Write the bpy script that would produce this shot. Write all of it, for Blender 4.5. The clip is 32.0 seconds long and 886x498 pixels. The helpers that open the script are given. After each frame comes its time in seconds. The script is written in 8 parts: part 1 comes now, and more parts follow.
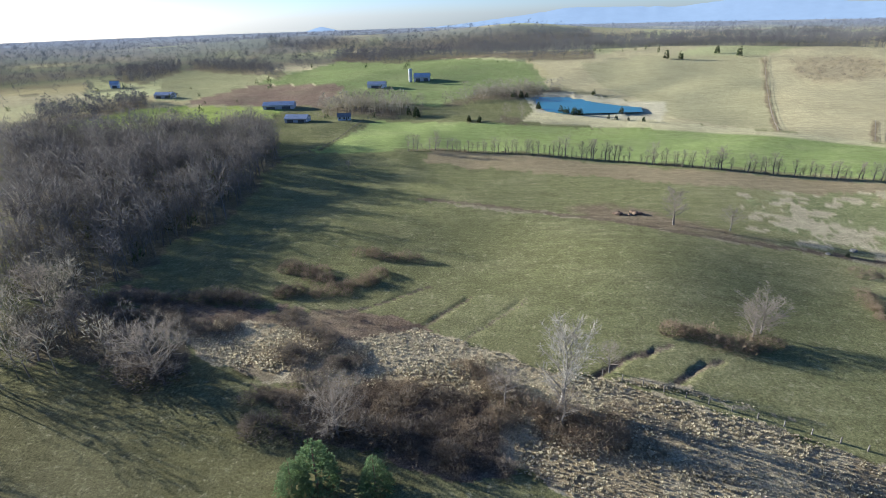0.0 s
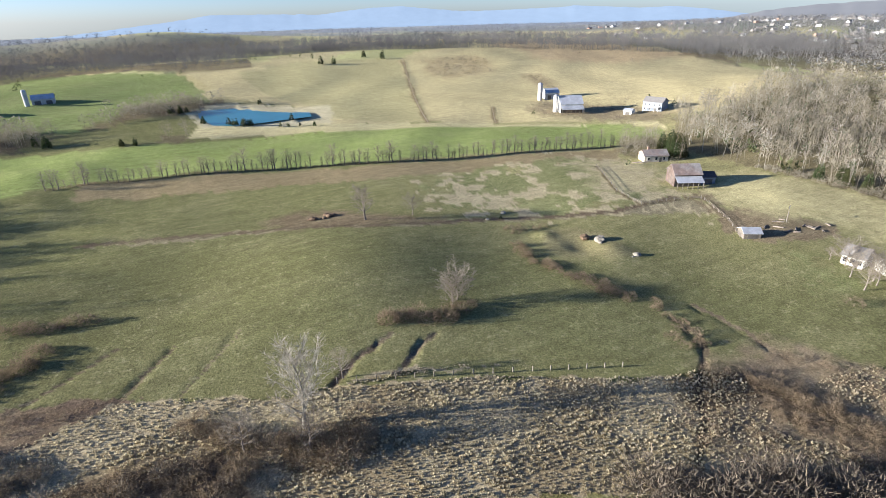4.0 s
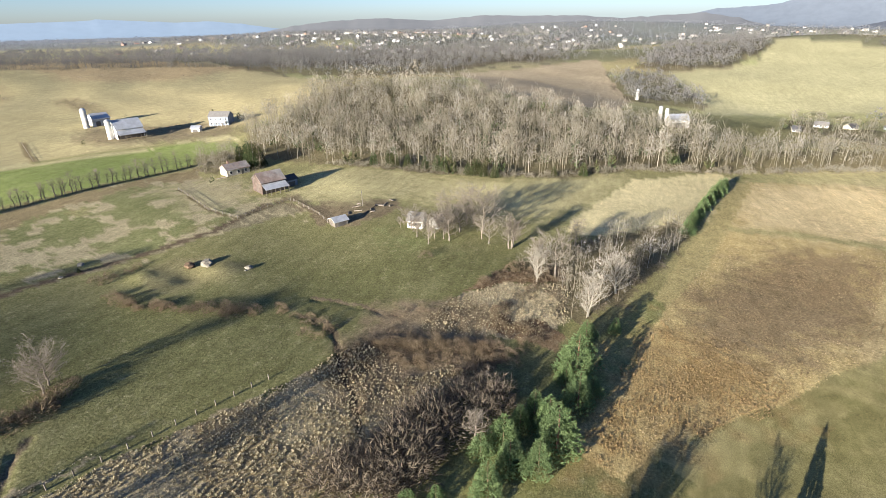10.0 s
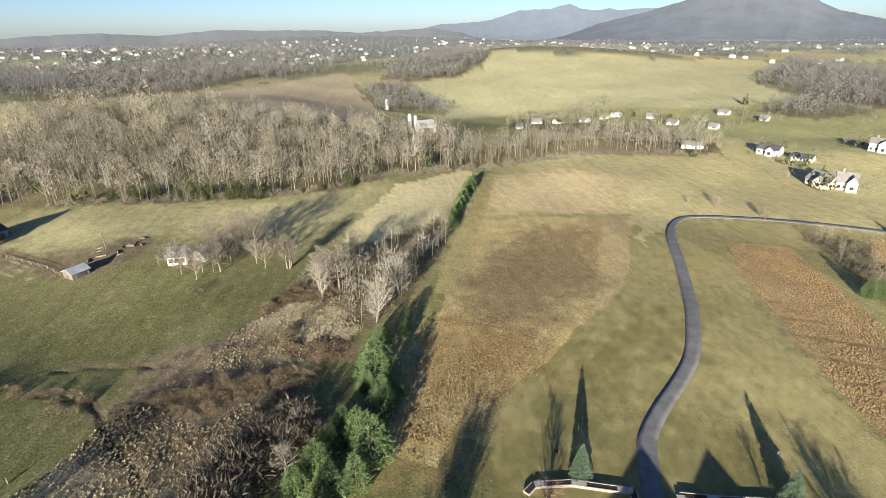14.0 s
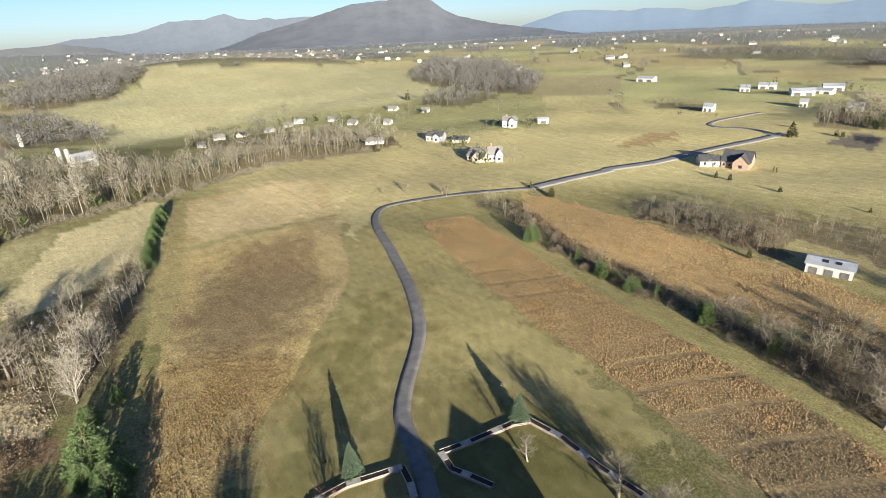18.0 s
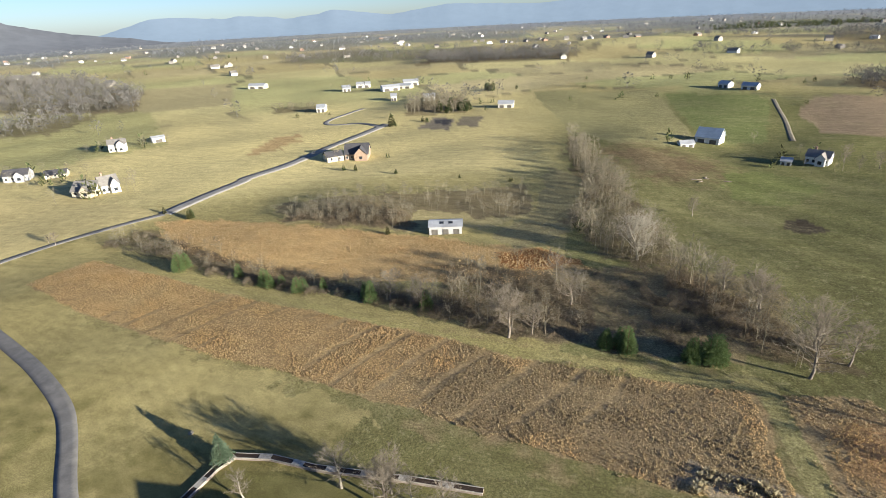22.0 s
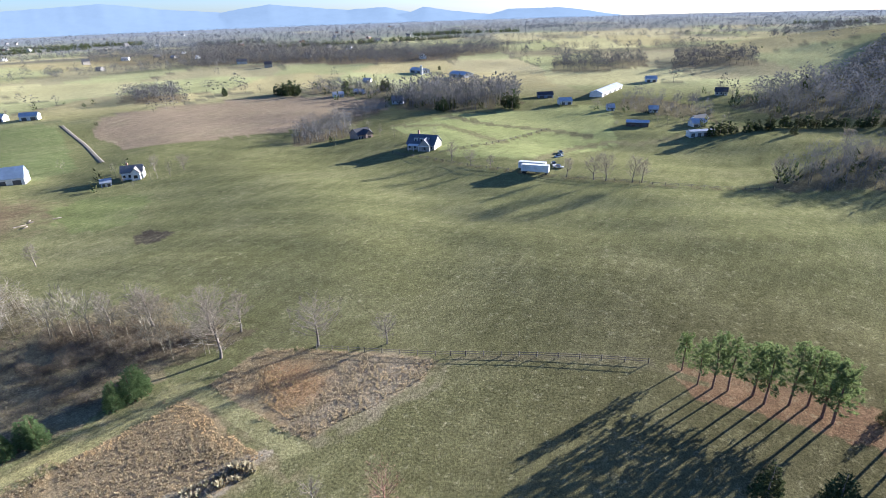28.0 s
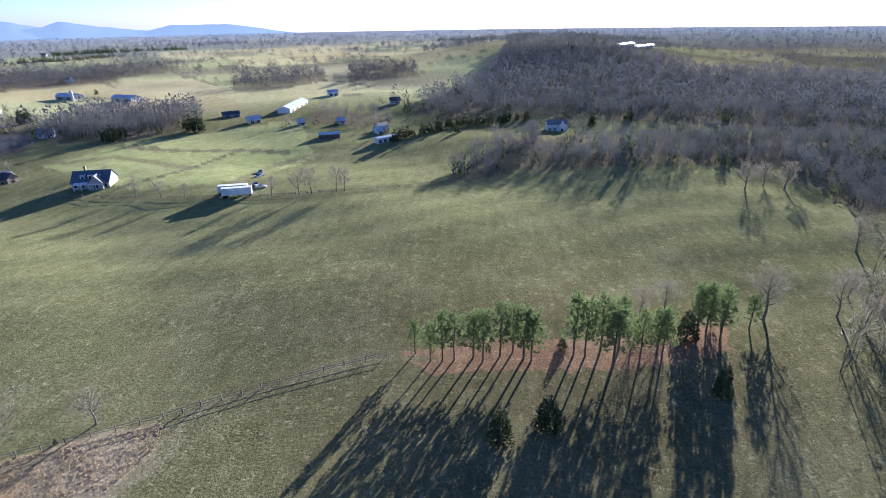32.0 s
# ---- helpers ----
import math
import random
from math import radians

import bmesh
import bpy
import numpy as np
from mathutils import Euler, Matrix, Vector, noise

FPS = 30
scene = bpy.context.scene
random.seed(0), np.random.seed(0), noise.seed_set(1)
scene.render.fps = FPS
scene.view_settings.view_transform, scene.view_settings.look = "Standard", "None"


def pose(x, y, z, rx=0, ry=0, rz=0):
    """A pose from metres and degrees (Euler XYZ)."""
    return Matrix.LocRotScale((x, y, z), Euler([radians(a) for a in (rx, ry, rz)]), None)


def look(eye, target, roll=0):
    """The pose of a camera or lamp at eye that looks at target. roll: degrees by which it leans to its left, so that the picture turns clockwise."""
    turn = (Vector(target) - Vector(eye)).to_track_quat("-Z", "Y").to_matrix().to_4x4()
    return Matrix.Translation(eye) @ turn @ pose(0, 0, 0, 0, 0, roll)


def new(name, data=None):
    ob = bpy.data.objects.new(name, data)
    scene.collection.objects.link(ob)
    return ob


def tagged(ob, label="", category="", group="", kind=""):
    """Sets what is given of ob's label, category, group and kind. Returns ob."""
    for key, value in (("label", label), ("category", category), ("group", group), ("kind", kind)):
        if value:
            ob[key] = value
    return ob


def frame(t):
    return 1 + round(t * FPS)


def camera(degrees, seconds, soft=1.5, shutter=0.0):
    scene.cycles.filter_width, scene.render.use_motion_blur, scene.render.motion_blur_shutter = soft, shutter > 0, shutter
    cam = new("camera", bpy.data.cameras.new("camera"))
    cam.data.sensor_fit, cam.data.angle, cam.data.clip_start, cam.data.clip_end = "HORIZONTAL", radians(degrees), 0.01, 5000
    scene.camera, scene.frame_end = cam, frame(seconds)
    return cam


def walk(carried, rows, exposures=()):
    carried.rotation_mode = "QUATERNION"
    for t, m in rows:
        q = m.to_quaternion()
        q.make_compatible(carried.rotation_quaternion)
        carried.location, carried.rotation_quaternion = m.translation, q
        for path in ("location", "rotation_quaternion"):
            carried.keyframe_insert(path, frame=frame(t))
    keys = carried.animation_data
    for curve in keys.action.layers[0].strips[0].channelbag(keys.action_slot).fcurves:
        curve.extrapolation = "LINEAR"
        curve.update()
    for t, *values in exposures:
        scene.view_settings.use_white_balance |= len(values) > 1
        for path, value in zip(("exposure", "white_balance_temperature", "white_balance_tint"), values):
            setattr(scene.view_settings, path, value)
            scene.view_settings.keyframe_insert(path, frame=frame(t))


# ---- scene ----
cam = camera(79.03, 32.0, soft=0.85)
EYE = 66.0
# seconds, x, y, and the turn about x, y and z
PATH = [
    (0, -0.41, -3.32, 66.41, 1.56, 5.82),
    (0.5, -0.39, -2.23, 66.4, 1.58, 2.44),
    (1, -0.3, -1.19, 66.36, 1.48, -2.4),
    (1.5, -0.17, -0.38, 66.31, 1.51, -8.12),
    (2, -0.12, 0.01, 66.24, 1.53, -13.17),
    (2.5, 0, 0, 66.22, 1.55, -16.69),
    (3, 0, 0, 66.2, 1.55, -20.13),
    (3.5, 0, 0, 66.2, 1.52, -23.82),
    (5.5, 0, 0, 66.2, 1.5, -40.81),
    (6, 0, 0, 66.16, 1.66, -45.04),
    (6.5, 0, 0, 66.16, 1.58, -49.34),
    (7, 0, 0, 66.18, 1.47, -53.47),
    (7.5, 0, 0, 66.16, 1.39, -56.63),
    (8, 0, 0, 66.22, 1.32, -59.28),
    (8.5, 0, 0, 66.3, 1.22, -61.87),
    (9, 0, 0, 66.4, 1.14, -64.69),
    (9.5, 0, 0, 66.53, 1.01, -67.61),
    (10, 0, 0, 66.64, 0.93, -71.05),
    (10.5, 0, 0, 66.73, 0.86, -74.52),
    (11, 0, 0, 66.78, 0.75, -77.9),
    (11.5, 0, 0, 66.86, 0.68, -81.03),
    (12, 0, 0, 66.98, 0.62, -83.24),
    (12.5, 0, 0, 67.15, 0.58, -85.76),
    (13, 0, 0, 67.33, 0.61, -88.72),
    (13.5, 0, 0, 67.48, 0.68, -92.31),
    (14, 0, 0, 67.6, 0.86, -96.21),
    (14.5, 0, 0, 67.72, 1.08, -100.16),
    (16.5, 0, 0, 67.68, 2.11, -116.87),
    (17, 0, 0, 67.61, 2.37, -121.15),
    (17.5, 0, 0, 67.55, 2.4, -124.88),
    (18, 0, 0, 67.44, 2.55, -128.77),
    (18.5, 0, 0, 67.28, 2.62, -133.8),
    (19, 0, 0, 67.04, 2.7, -140.32),
    (19.5, 0, 0, 66.82, 2.85, -146.27),
    (20, 0, 0, 66.66, 2.89, -151.11),
    (20.5, 0, 0, 66.59, 2.74, -155.47),
    (21, 0, 0, 66.55, 2.68, -159.45),
    (21.5, 0, 0, 66.44, 2.68, -163.03),
    (22, 0, 0, 66.38, 2.69, -167.14),
    (22.5, 0, 0, 66.33, 2.71, -171.4),
    (23, 0, 0, 66.19, 2.73, -175.74),
    (23.5, 0, 0, 66.1, 2.68, -179.87),
    (24, 0, 0, 66.03, 2.64, -184.46),
    (24.5, 0, 0, 65.94, 2.54, -190.41),
    (25, 0, 0, 65.86, 2.4, -197.19),
    (25.5, 0, 0, 65.75, 2.27, -203.88),
    (26, 0, 0, 65.68, 2.14, -210.99),
    (26.5, 0, 0, 65.62, 2.01, -218.01),
    (28.5, 0, 0, 65.92, 1.64, -236.88),
    (29, 0, 0, 66.04, 1.51, -240.37),
    (29.5, 0, 0, 66.16, 1.34, -244.01),
    (30, 0, 0, 66.23, 1.2, -247.93),
    (30.5, 0, 0, 66.34, 1.06, -252.03),
    (31, 0, 0, 66.47, 0.99, -256.09),
    (31.5, 0, 0, 66.53, 0.96, -260.22),
    (32, 0, 0, 66.65, 0.87, -264.71),
]
walk(cam, [(t, pose(x, y, EYE, a, b, c)) for t, x, y, a, b, c in PATH], [(0.0, 1.87, 5450, 9), (3.0, 1.93, 5750, 10), (6.0, 1.95, 6050, 11), (8.0, 1.92, 6150, 10), (10.0, 1.82, 6300, 9), (13.0, 1.69, 6400, 6), (18.0, 1.58, 6550, 6), (20.0, 1.59, 6600, 6), (23.0, 1.70, 6400, 6), (26.0, 1.98, 5900, 9), (29.0, 2.24, 5400, 12), (30.0, 2.24, 5350, 13), (32.0, 2.14, 5250, 17)])

# ---- light: low winter sun in a clear sky ----
SUN_AZ, SUN_UP = -69.8, 11.5
world = bpy.data.worlds.new("sky")
scene.world = world
world.use_nodes = True
wn = world.node_tree
sky = wn.nodes.new("ShaderNodeTexSky")
sky.sky_type, sky.sun_disc = "NISHITA", False
sky.sun_elevation, sky.sun_rotation = radians(SUN_UP), radians(SUN_AZ)
sky.air_density, sky.dust_density, sky.ozone_density, sky.altitude = 0.75, 0.5, 2.9, 400
clear = wn.nodes.new("ShaderNodeMix")
clear.data_type, clear.blend_type = "RGBA", "MULTIPLY"
clear.inputs[0].default_value, clear.inputs[7].default_value = 1.0, (0.985, 0.96, 1.10, 1)
wn.links.new(sky.outputs[0], clear.inputs[6])
wn.links.new(clear.outputs[2], wn.nodes["Background"].inputs[0])
wn.nodes["Background"].inputs[1].default_value = 0.05
sun = bpy.data.lights.new("sun", "SUN")
sun.energy, sun.angle, sun.color = 5.0, radians(0.5), (1.0, 0.90, 0.76)
a = radians(SUN_AZ)
sun_ob = new("sun", sun)
sun_ob.matrix_world = look((math.sin(a) * 100, math.cos(a) * 100, 100 * math.tan(radians(SUN_UP)) + 80), (0, 0, 80))


# ---- materials ----
def nodes_of(name):
    m = bpy.data.materials.new(name)
    m.use_nodes = True
    return m, m.node_tree.nodes, m.node_tree.links, m.node_tree.nodes["Principled BSDF"]


def noise_node(n, l, scale, detail=3.0, rough=0.6):
    geo = n.new("ShaderNodeNewGeometry")
    t = n.new("ShaderNodeTexNoise")
    t.inputs["Scale"].default_value, t.inputs["Detail"].default_value, t.inputs["Roughness"].default_value = scale, detail, rough
    l.new(geo.outputs["Position"], t.inputs["Vector"])
    return t.outputs["Fac"]


def ramp(n, l, fac, lo, hi, a, b):
    r = n.new("ShaderNodeMapRange")
    r.inputs[1].default_value, r.inputs[2].default_value, r.inputs[3].default_value, r.inputs[4].default_value = lo, hi, a, b
    l.new(fac, r.inputs[0])
    return r.outputs[0]


def mix(n, l, kind, fac, a, b):
    m = n.new("ShaderNodeMix")
    m.data_type, m.blend_type = "RGBA", kind
    for sock, v in ((m.inputs[0], fac), (m.inputs[6], a), (m.inputs[7], b)):
        if isinstance(v, (int, float)):
            sock.default_value = v
        elif isinstance(v, tuple):
            sock.default_value = (*v, 1)
        else:
            l.new(v, sock)
    return m.outputs[2]


def plain(name, color, rough=0.8, metal=0.0, scale=2.0, vary=0.25, second=None, bump=0.0, island=0.0, fine=None):
    """A surface with grain at two scales; second: the colour that the stains lean to; island: change from piece to piece."""
    m, n, l, p = nodes_of(name)
    big = ramp(n, l, noise_node(n, l, scale), 0.3, 0.7, 1 - vary, 1 + vary * 0.6)
    small = ramp(n, l, noise_node(n, l, fine or scale * 9, 2.0), 0.3, 0.7, 1 - vary * 0.6, 1 + vary * 0.4)
    col = mix(n, l, "MIX", ramp(n, l, noise_node(n, l, scale * 0.37, 4.0), 0.42, 0.66, 0, 1), color, second or tuple(c * 0.8 for c in color))
    col = mix(n, l, "MULTIPLY", 1.0, col, big)
    col = mix(n, l, "MULTIPLY", 1.0, col, small)
    if island:
        geo = n.new("ShaderNodeNewGeometry")
        col = mix(n, l, "MULTIPLY", 1.0, col, ramp(n, l, geo.outputs["Random Per Island"], 0, 1, 1 - island, 1 + island))
        ob = n.new("ShaderNodeObjectInfo")
        col = mix(n, l, "MULTIPLY", 1.0, col, ramp(n, l, ob.outputs["Random"], 0, 1, 1 - island * 0.5, 1 + island * 0.5))
    l.new(col, p.inputs["Base Color"])
    p.inputs["Roughness"].default_value, p.inputs["Metallic"].default_value = rough, metal
    if rough > 0.7:
        p.inputs["Specular IOR Level"].default_value = 0.15
    if bump:
        b = n.new("ShaderNodeBump")
        b.inputs["Strength"].default_value, b.inputs["Distance"].default_value = 0.6, bump
        l.new(noise_node(n, l, fine or scale * 9, 3.0), b.inputs["Height"])
        l.new(b.outputs[0], p.inputs["Normal"])
    return m


def leafy(name, color, second, island=0.35, through_light=0.25, patch=0.12):
    """Grass, needles and dry stalks: lit from both sides, different from tuft to tuft."""
    m, n, l, p = nodes_of(name)
    geo = n.new("ShaderNodeNewGeometry")
    col = mix(n, l, "MIX", ramp(n, l, noise_node(n, l, patch, 3.0), 0.4, 0.62, 0, 1), color, second)
    col = mix(n, l, "MULTIPLY", 1.0, col, ramp(n, l, geo.outputs["Random Per Island"], 0, 1, 1 - island, 1 + island))
    l.new(col, p.inputs["Base Color"])
    p.inputs["Roughness"].default_value = 0.85
    p.inputs["Specular IOR Level"].default_value = 0.0
    tr = n.new("ShaderNodeBsdfTranslucent")
    l.new(col, tr.inputs[0])
    mx = n.new("ShaderNodeMixShader")
    mx.inputs[0].default_value = through_light
    l.new(p.outputs[0], mx.inputs[1])
    l.new(tr.outputs[0], mx.inputs[2])
    l.new(mx.outputs[0], n["Material Output"].inputs[0])
    return m


def ground_material():
    """Fields: the tint is laid on field by field, with grass grain, tufts, dry patches and old mowing marks over it."""
    m, n, l, p = nodes_of("fields")
    tint = n.new("ShaderNodeVertexColor")
    tint.layer_name = "tint"
    rough = n.new("ShaderNodeAttribute")
    rough.attribute_name = "tufts"
    patch = ramp(n, l, noise_node(n, l, 0.035, 5.0, 0.65), 0.46, 0.68, 0, 0.4)
    col = mix(n, l, "MIX", patch, tint.outputs[0], mix(n, l, "MIX", 0.5, tint.outputs[0], (0.30, 0.27, 0.15)))
    col = mix(n, l, "MULTIPLY", 1.0, col, ramp(n, l, noise_node(n, l, 0.25, 4.0, 0.7), 0.3, 0.7, 0.83, 1.17))
    mown = ramp(n, l, rough.outputs["Fac"], -1, 0, 0.15, 1.0)
    tuft_fac = n.new("ShaderNodeMath")
    tuft_fac.operation = "MULTIPLY"
    l.new(ramp(n, l, noise_node(n, l, 0.55, 5.0, 0.8), 0.55, 0.66, 0, 0.5), tuft_fac.inputs[0])
    l.new(mown, tuft_fac.inputs[1])
    col = mix(n, l, "MIX", tuft_fac.outputs[0], col, mix(n, l, "MIX", 0.55, col, (0.46, 0.41, 0.25)))
    grain = noise_node(n, l, 1.9, 3.0, 0.75)
    deep = ramp(n, l, grain, 0.32, 0.68, 0.62, 1.38)
    col = mix(n, l, "MULTIPLY", ramp(n, l, rough.outputs["Fac"], -1, 0, 0.3, 1.0), col, deep)
    blades = ramp(n, l, noise_node(n, l, 5.5, 2.0, 0.7), 0.34, 0.66, 0.68, 1.32)
    col = mix(n, l, "MULTIPLY", 1.0, col, blades)
    geo = n.new("ShaderNodeNewGeometry")
    turn = n.new("ShaderNodeMapping")
    turn.inputs["Rotation"].default_value, turn.inputs["Scale"].default_value = (0, 0, 1.33), (0.05, 0.5, 0.5)
    l.new(geo.outputs["Position"], turn.inputs["Vector"])
    paths = n.new("ShaderNodeTexNoise")
    paths.inputs["Scale"].default_value, paths.inputs["Detail"].default_value = 1.0, 4.0
    l.new(turn.outputs[0], paths.inputs["Vector"])
    col = mix(n, l, "MULTIPLY", 1.0, col, ramp(n, l, paths.outputs["Fac"], 0.35, 0.65, 0.92, 1.08))
    l.new(col, p.inputs["Base Color"])
    p.inputs["Roughness"].default_value = 0.95
    p.inputs["Specular IOR Level"].default_value = 0.0
    b = n.new("ShaderNodeBump")
    l.new(ramp(n, l, rough.outputs["Fac"], -1, 0, 0.2, 0.6), b.inputs["Strength"])
    b.inputs["Distance"].default_value = 0.2
    l.new(noise_node(n, l, 1.8, 4.0, 0.7), b.inputs["Height"])
    l.new(b.outputs[0], p.inputs["Normal"])
    return m


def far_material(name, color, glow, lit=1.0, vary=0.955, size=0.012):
    """Far hills as plain backdrop: air haze is put in as bluish colour and glow."""
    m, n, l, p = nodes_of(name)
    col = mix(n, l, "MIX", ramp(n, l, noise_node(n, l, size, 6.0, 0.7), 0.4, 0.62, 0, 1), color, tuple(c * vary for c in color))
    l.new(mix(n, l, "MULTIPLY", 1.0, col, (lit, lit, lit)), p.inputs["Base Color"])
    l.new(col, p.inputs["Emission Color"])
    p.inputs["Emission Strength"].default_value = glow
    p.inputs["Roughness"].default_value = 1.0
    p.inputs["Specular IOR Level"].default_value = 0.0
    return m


GROUND = ground_material()
BARK = plain("gray_bark", (0.22, 0.19, 0.158), 0.9, scale=1.5, vary=0.3, second=(0.17, 0.145, 0.12), island=0.2)
TWIG = leafy("winter_twigs", (0.27, 0.235, 0.187), (0.21, 0.182, 0.147), 0.3, 0.3)
PALE = leafy("pale_bark", (0.32, 0.292, 0.242), (0.36, 0.33, 0.275), 0.25, 0.2)
WOODTWIG = leafy("wood_twigs", (0.28, 0.252, 0.19), (0.185, 0.166, 0.125), 0.28, 0.3, 0.03)
PALEWOOD = leafy("pale_wood_twigs", (0.38, 0.35, 0.29), (0.32, 0.293, 0.243), 0.3, 0.2, 0.05)
# far twigs grayed in place of air haze
FARWOOD = leafy("far_woods", (0.148, 0.143, 0.136), (0.115, 0.113, 0.111), 0.12, 0.1, 0.02)
DARKTWIG = leafy("dark_twigs", (0.18, 0.15, 0.112), (0.13, 0.109, 0.083), 0.3, 0.25)
# ridge and west woods: twigs grayed in place of haze toward the sun
RIDGETWIG = leafy("ridge_twigs", (0.20, 0.192, 0.183), (0.155, 0.149, 0.143), 0.14, 0.12, 0.03)
HAZETWIG = leafy("haze_gray_twigs", (0.185, 0.168, 0.145), (0.14, 0.126, 0.108), 0.25, 0.2)
# farthest twigs: air haze painted in as a blue-gray tone
HAZYWOOD = leafy("hazy_distant_woods", (0.15, 0.157, 0.17), (0.12, 0.128, 0.142), 0.1, 0.1, 0.015)
RUSTTWIG = leafy("bramble_canes", (0.215, 0.166, 0.11), (0.158, 0.126, 0.086), 0.3, 0.3)
REDTWIG = plain("reddish_twigs", (0.36, 0.21, 0.15), 0.9, scale=0.6, vary=0.3, island=0.3)
NEEDLE = leafy("pine_needles", (0.185, 0.25, 0.115), (0.15, 0.21, 0.09), 0.4, 0.35)
TALLNEEDLE = leafy("tall_pine_needles", (0.19, 0.235, 0.092), (0.155, 0.2, 0.078), 0.35, 0.45)
DARKNEEDLE = leafy("cedar_needles", (0.075, 0.10, 0.045), (0.085, 0.085, 0.04), 0.4)
HEDGENEEDLE = leafy("hedge_pine_needles", (0.155, 0.215, 0.09), (0.125, 0.175, 0.075), 0.35, 0.4)
BLUENEEDLE = leafy("spruce_needles", (0.16, 0.215, 0.15), (0.13, 0.18, 0.12), 0.3)
PINEBARK = plain("pine_bark", (0.20, 0.12, 0.085), 0.9, scale=2.0, vary=0.3, island=0.2)
MARSHGRASS = leafy("marsh_grass", (0.47, 0.415, 0.28), (0.36, 0.31, 0.20), 0.4, 0.45)
SEDGE = leafy("broom_sedge", (0.58, 0.44, 0.25), (0.57, 0.40, 0.205), 0.2, 0.5)
OCHRE = leafy("ochre_stalks", (0.43, 0.31, 0.16), (0.37, 0.262, 0.132), 0.3, 0.45)
BROWNWEED = leafy("brown_weeds", (0.35, 0.26, 0.145), (0.265, 0.195, 0.11), 0.3, 0.4)
DULLSEDGE = leafy("dull_sedge", (0.42, 0.335, 0.205), (0.34, 0.27, 0.165), 0.3, 0.45)
TANSTALK = leafy("dry_stalks", (0.58, 0.46, 0.265), (0.54, 0.41, 0.225), 0.25, 0.5)
ASPHALT = plain("worn_asphalt", (0.16, 0.158, 0.158), 0.9, scale=0.5, vary=0.2, second=(0.185, 0.18, 0.174), bump=0.01)
ROADMAT = plain("pale_road", (0.225, 0.22, 0.212), 0.9, scale=0.3, vary=0.15, second=(0.26, 0.25, 0.238))
GRAVEL = plain("gravel_lane", (0.20, 0.18, 0.14), 0.95, scale=0.6, vary=0.25)
EARTH = plain("bare_earth", (0.15, 0.105, 0.07), 0.95, scale=0.8, vary=0.3, bump=0.05)
WATER = plain("pond_water", (0.035, 0.17, 0.21), 0.3, scale=0.03, vary=0.15)
STONE = plain("pale_stone", (0.42, 0.395, 0.35), 0.9, scale=3.0, vary=0.25)
MULCH = plain("dark_mulch", (0.055, 0.04, 0.032), 0.95, scale=4.0, vary=0.4)
BLOCK = plain("wall_block", (0.30, 0.25, 0.22), 0.9, scale=3.0, vary=0.25)
WHITEPAINT = plain("white_boards", (0.68, 0.67, 0.635), 0.6, scale=0.8, vary=0.15)
GREYPAINT = plain("gray_siding", (0.42, 0.43, 0.44), 0.65, scale=0.8, vary=0.12)
BLUEPAINT = plain("blue_gray_siding", (0.19, 0.23, 0.29), 0.65, scale=0.8, vary=0.15)
BARNRED = plain("weathered_red_boards", (0.125, 0.092, 0.078), 0.9, scale=0.9, vary=0.4, second=(0.13, 0.112, 0.098))
BRICK = plain("brown_brick", (0.33, 0.22, 0.17), 0.9, scale=2.0, vary=0.2)
BEIGE = plain("beige_siding", (0.52, 0.47, 0.375), 0.7, scale=0.9, vary=0.15)
TOWNWALL = plain("dull_siding", (0.40, 0.37, 0.33), 0.8, scale=0.5, vary=0.25)
TIN = plain("galvanized_roof", (0.52, 0.54, 0.57), 0.45, 0.35, scale=0.5, vary=0.15)
RUSTTIN = plain("rusty_roof", (0.25, 0.19, 0.16), 0.7, 0.1, scale=0.5, vary=0.3, second=(0.30, 0.28, 0.265))
BLUETIN = plain("blue_roof", (0.33, 0.41, 0.50), 0.5, 0.1, scale=0.5, vary=0.12)
SHINGLE = plain("dark_shingles", (0.085, 0.085, 0.095), 0.9, scale=1.5, vary=0.25)
SLATE = plain("slate_roof", (0.10, 0.115, 0.145), 0.7, scale=1.5, vary=0.2)
TANBRICK = plain("tan_brick", (0.35, 0.26, 0.20), 0.9, scale=2.0, vary=0.2)
GREYSHINGLE = plain("gray_shingles", (0.22, 0.21, 0.20), 0.9, scale=1.5, vary=0.2)
GLASS = plain("dark_window", (0.03, 0.035, 0.045), 0.1, scale=1.0, vary=0.1)
DOORMAT = plain("door_boards", (0.13, 0.122, 0.112), 0.8, scale=1.0, vary=0.3)
GLOOM = plain("shed_gloom", (0.045, 0.04, 0.036), 0.9, scale=1.0, vary=0.2)
SILOMAT = plain("silo_concrete", (0.55, 0.54, 0.51), 0.8, scale=0.7, vary=0.2)
POSTWOOD = plain("gray_posts", (0.19, 0.168, 0.14), 0.9, scale=2.0, vary=0.3)
RUBBER = plain("tyre_rubber", (0.03, 0.03, 0.03), 0.9, scale=3.0, vary=0.2)
ROCKMAT = plain("gray_rock", (0.27, 0.245, 0.2), 0.9, scale=1.5, vary=0.35, bump=0.05)


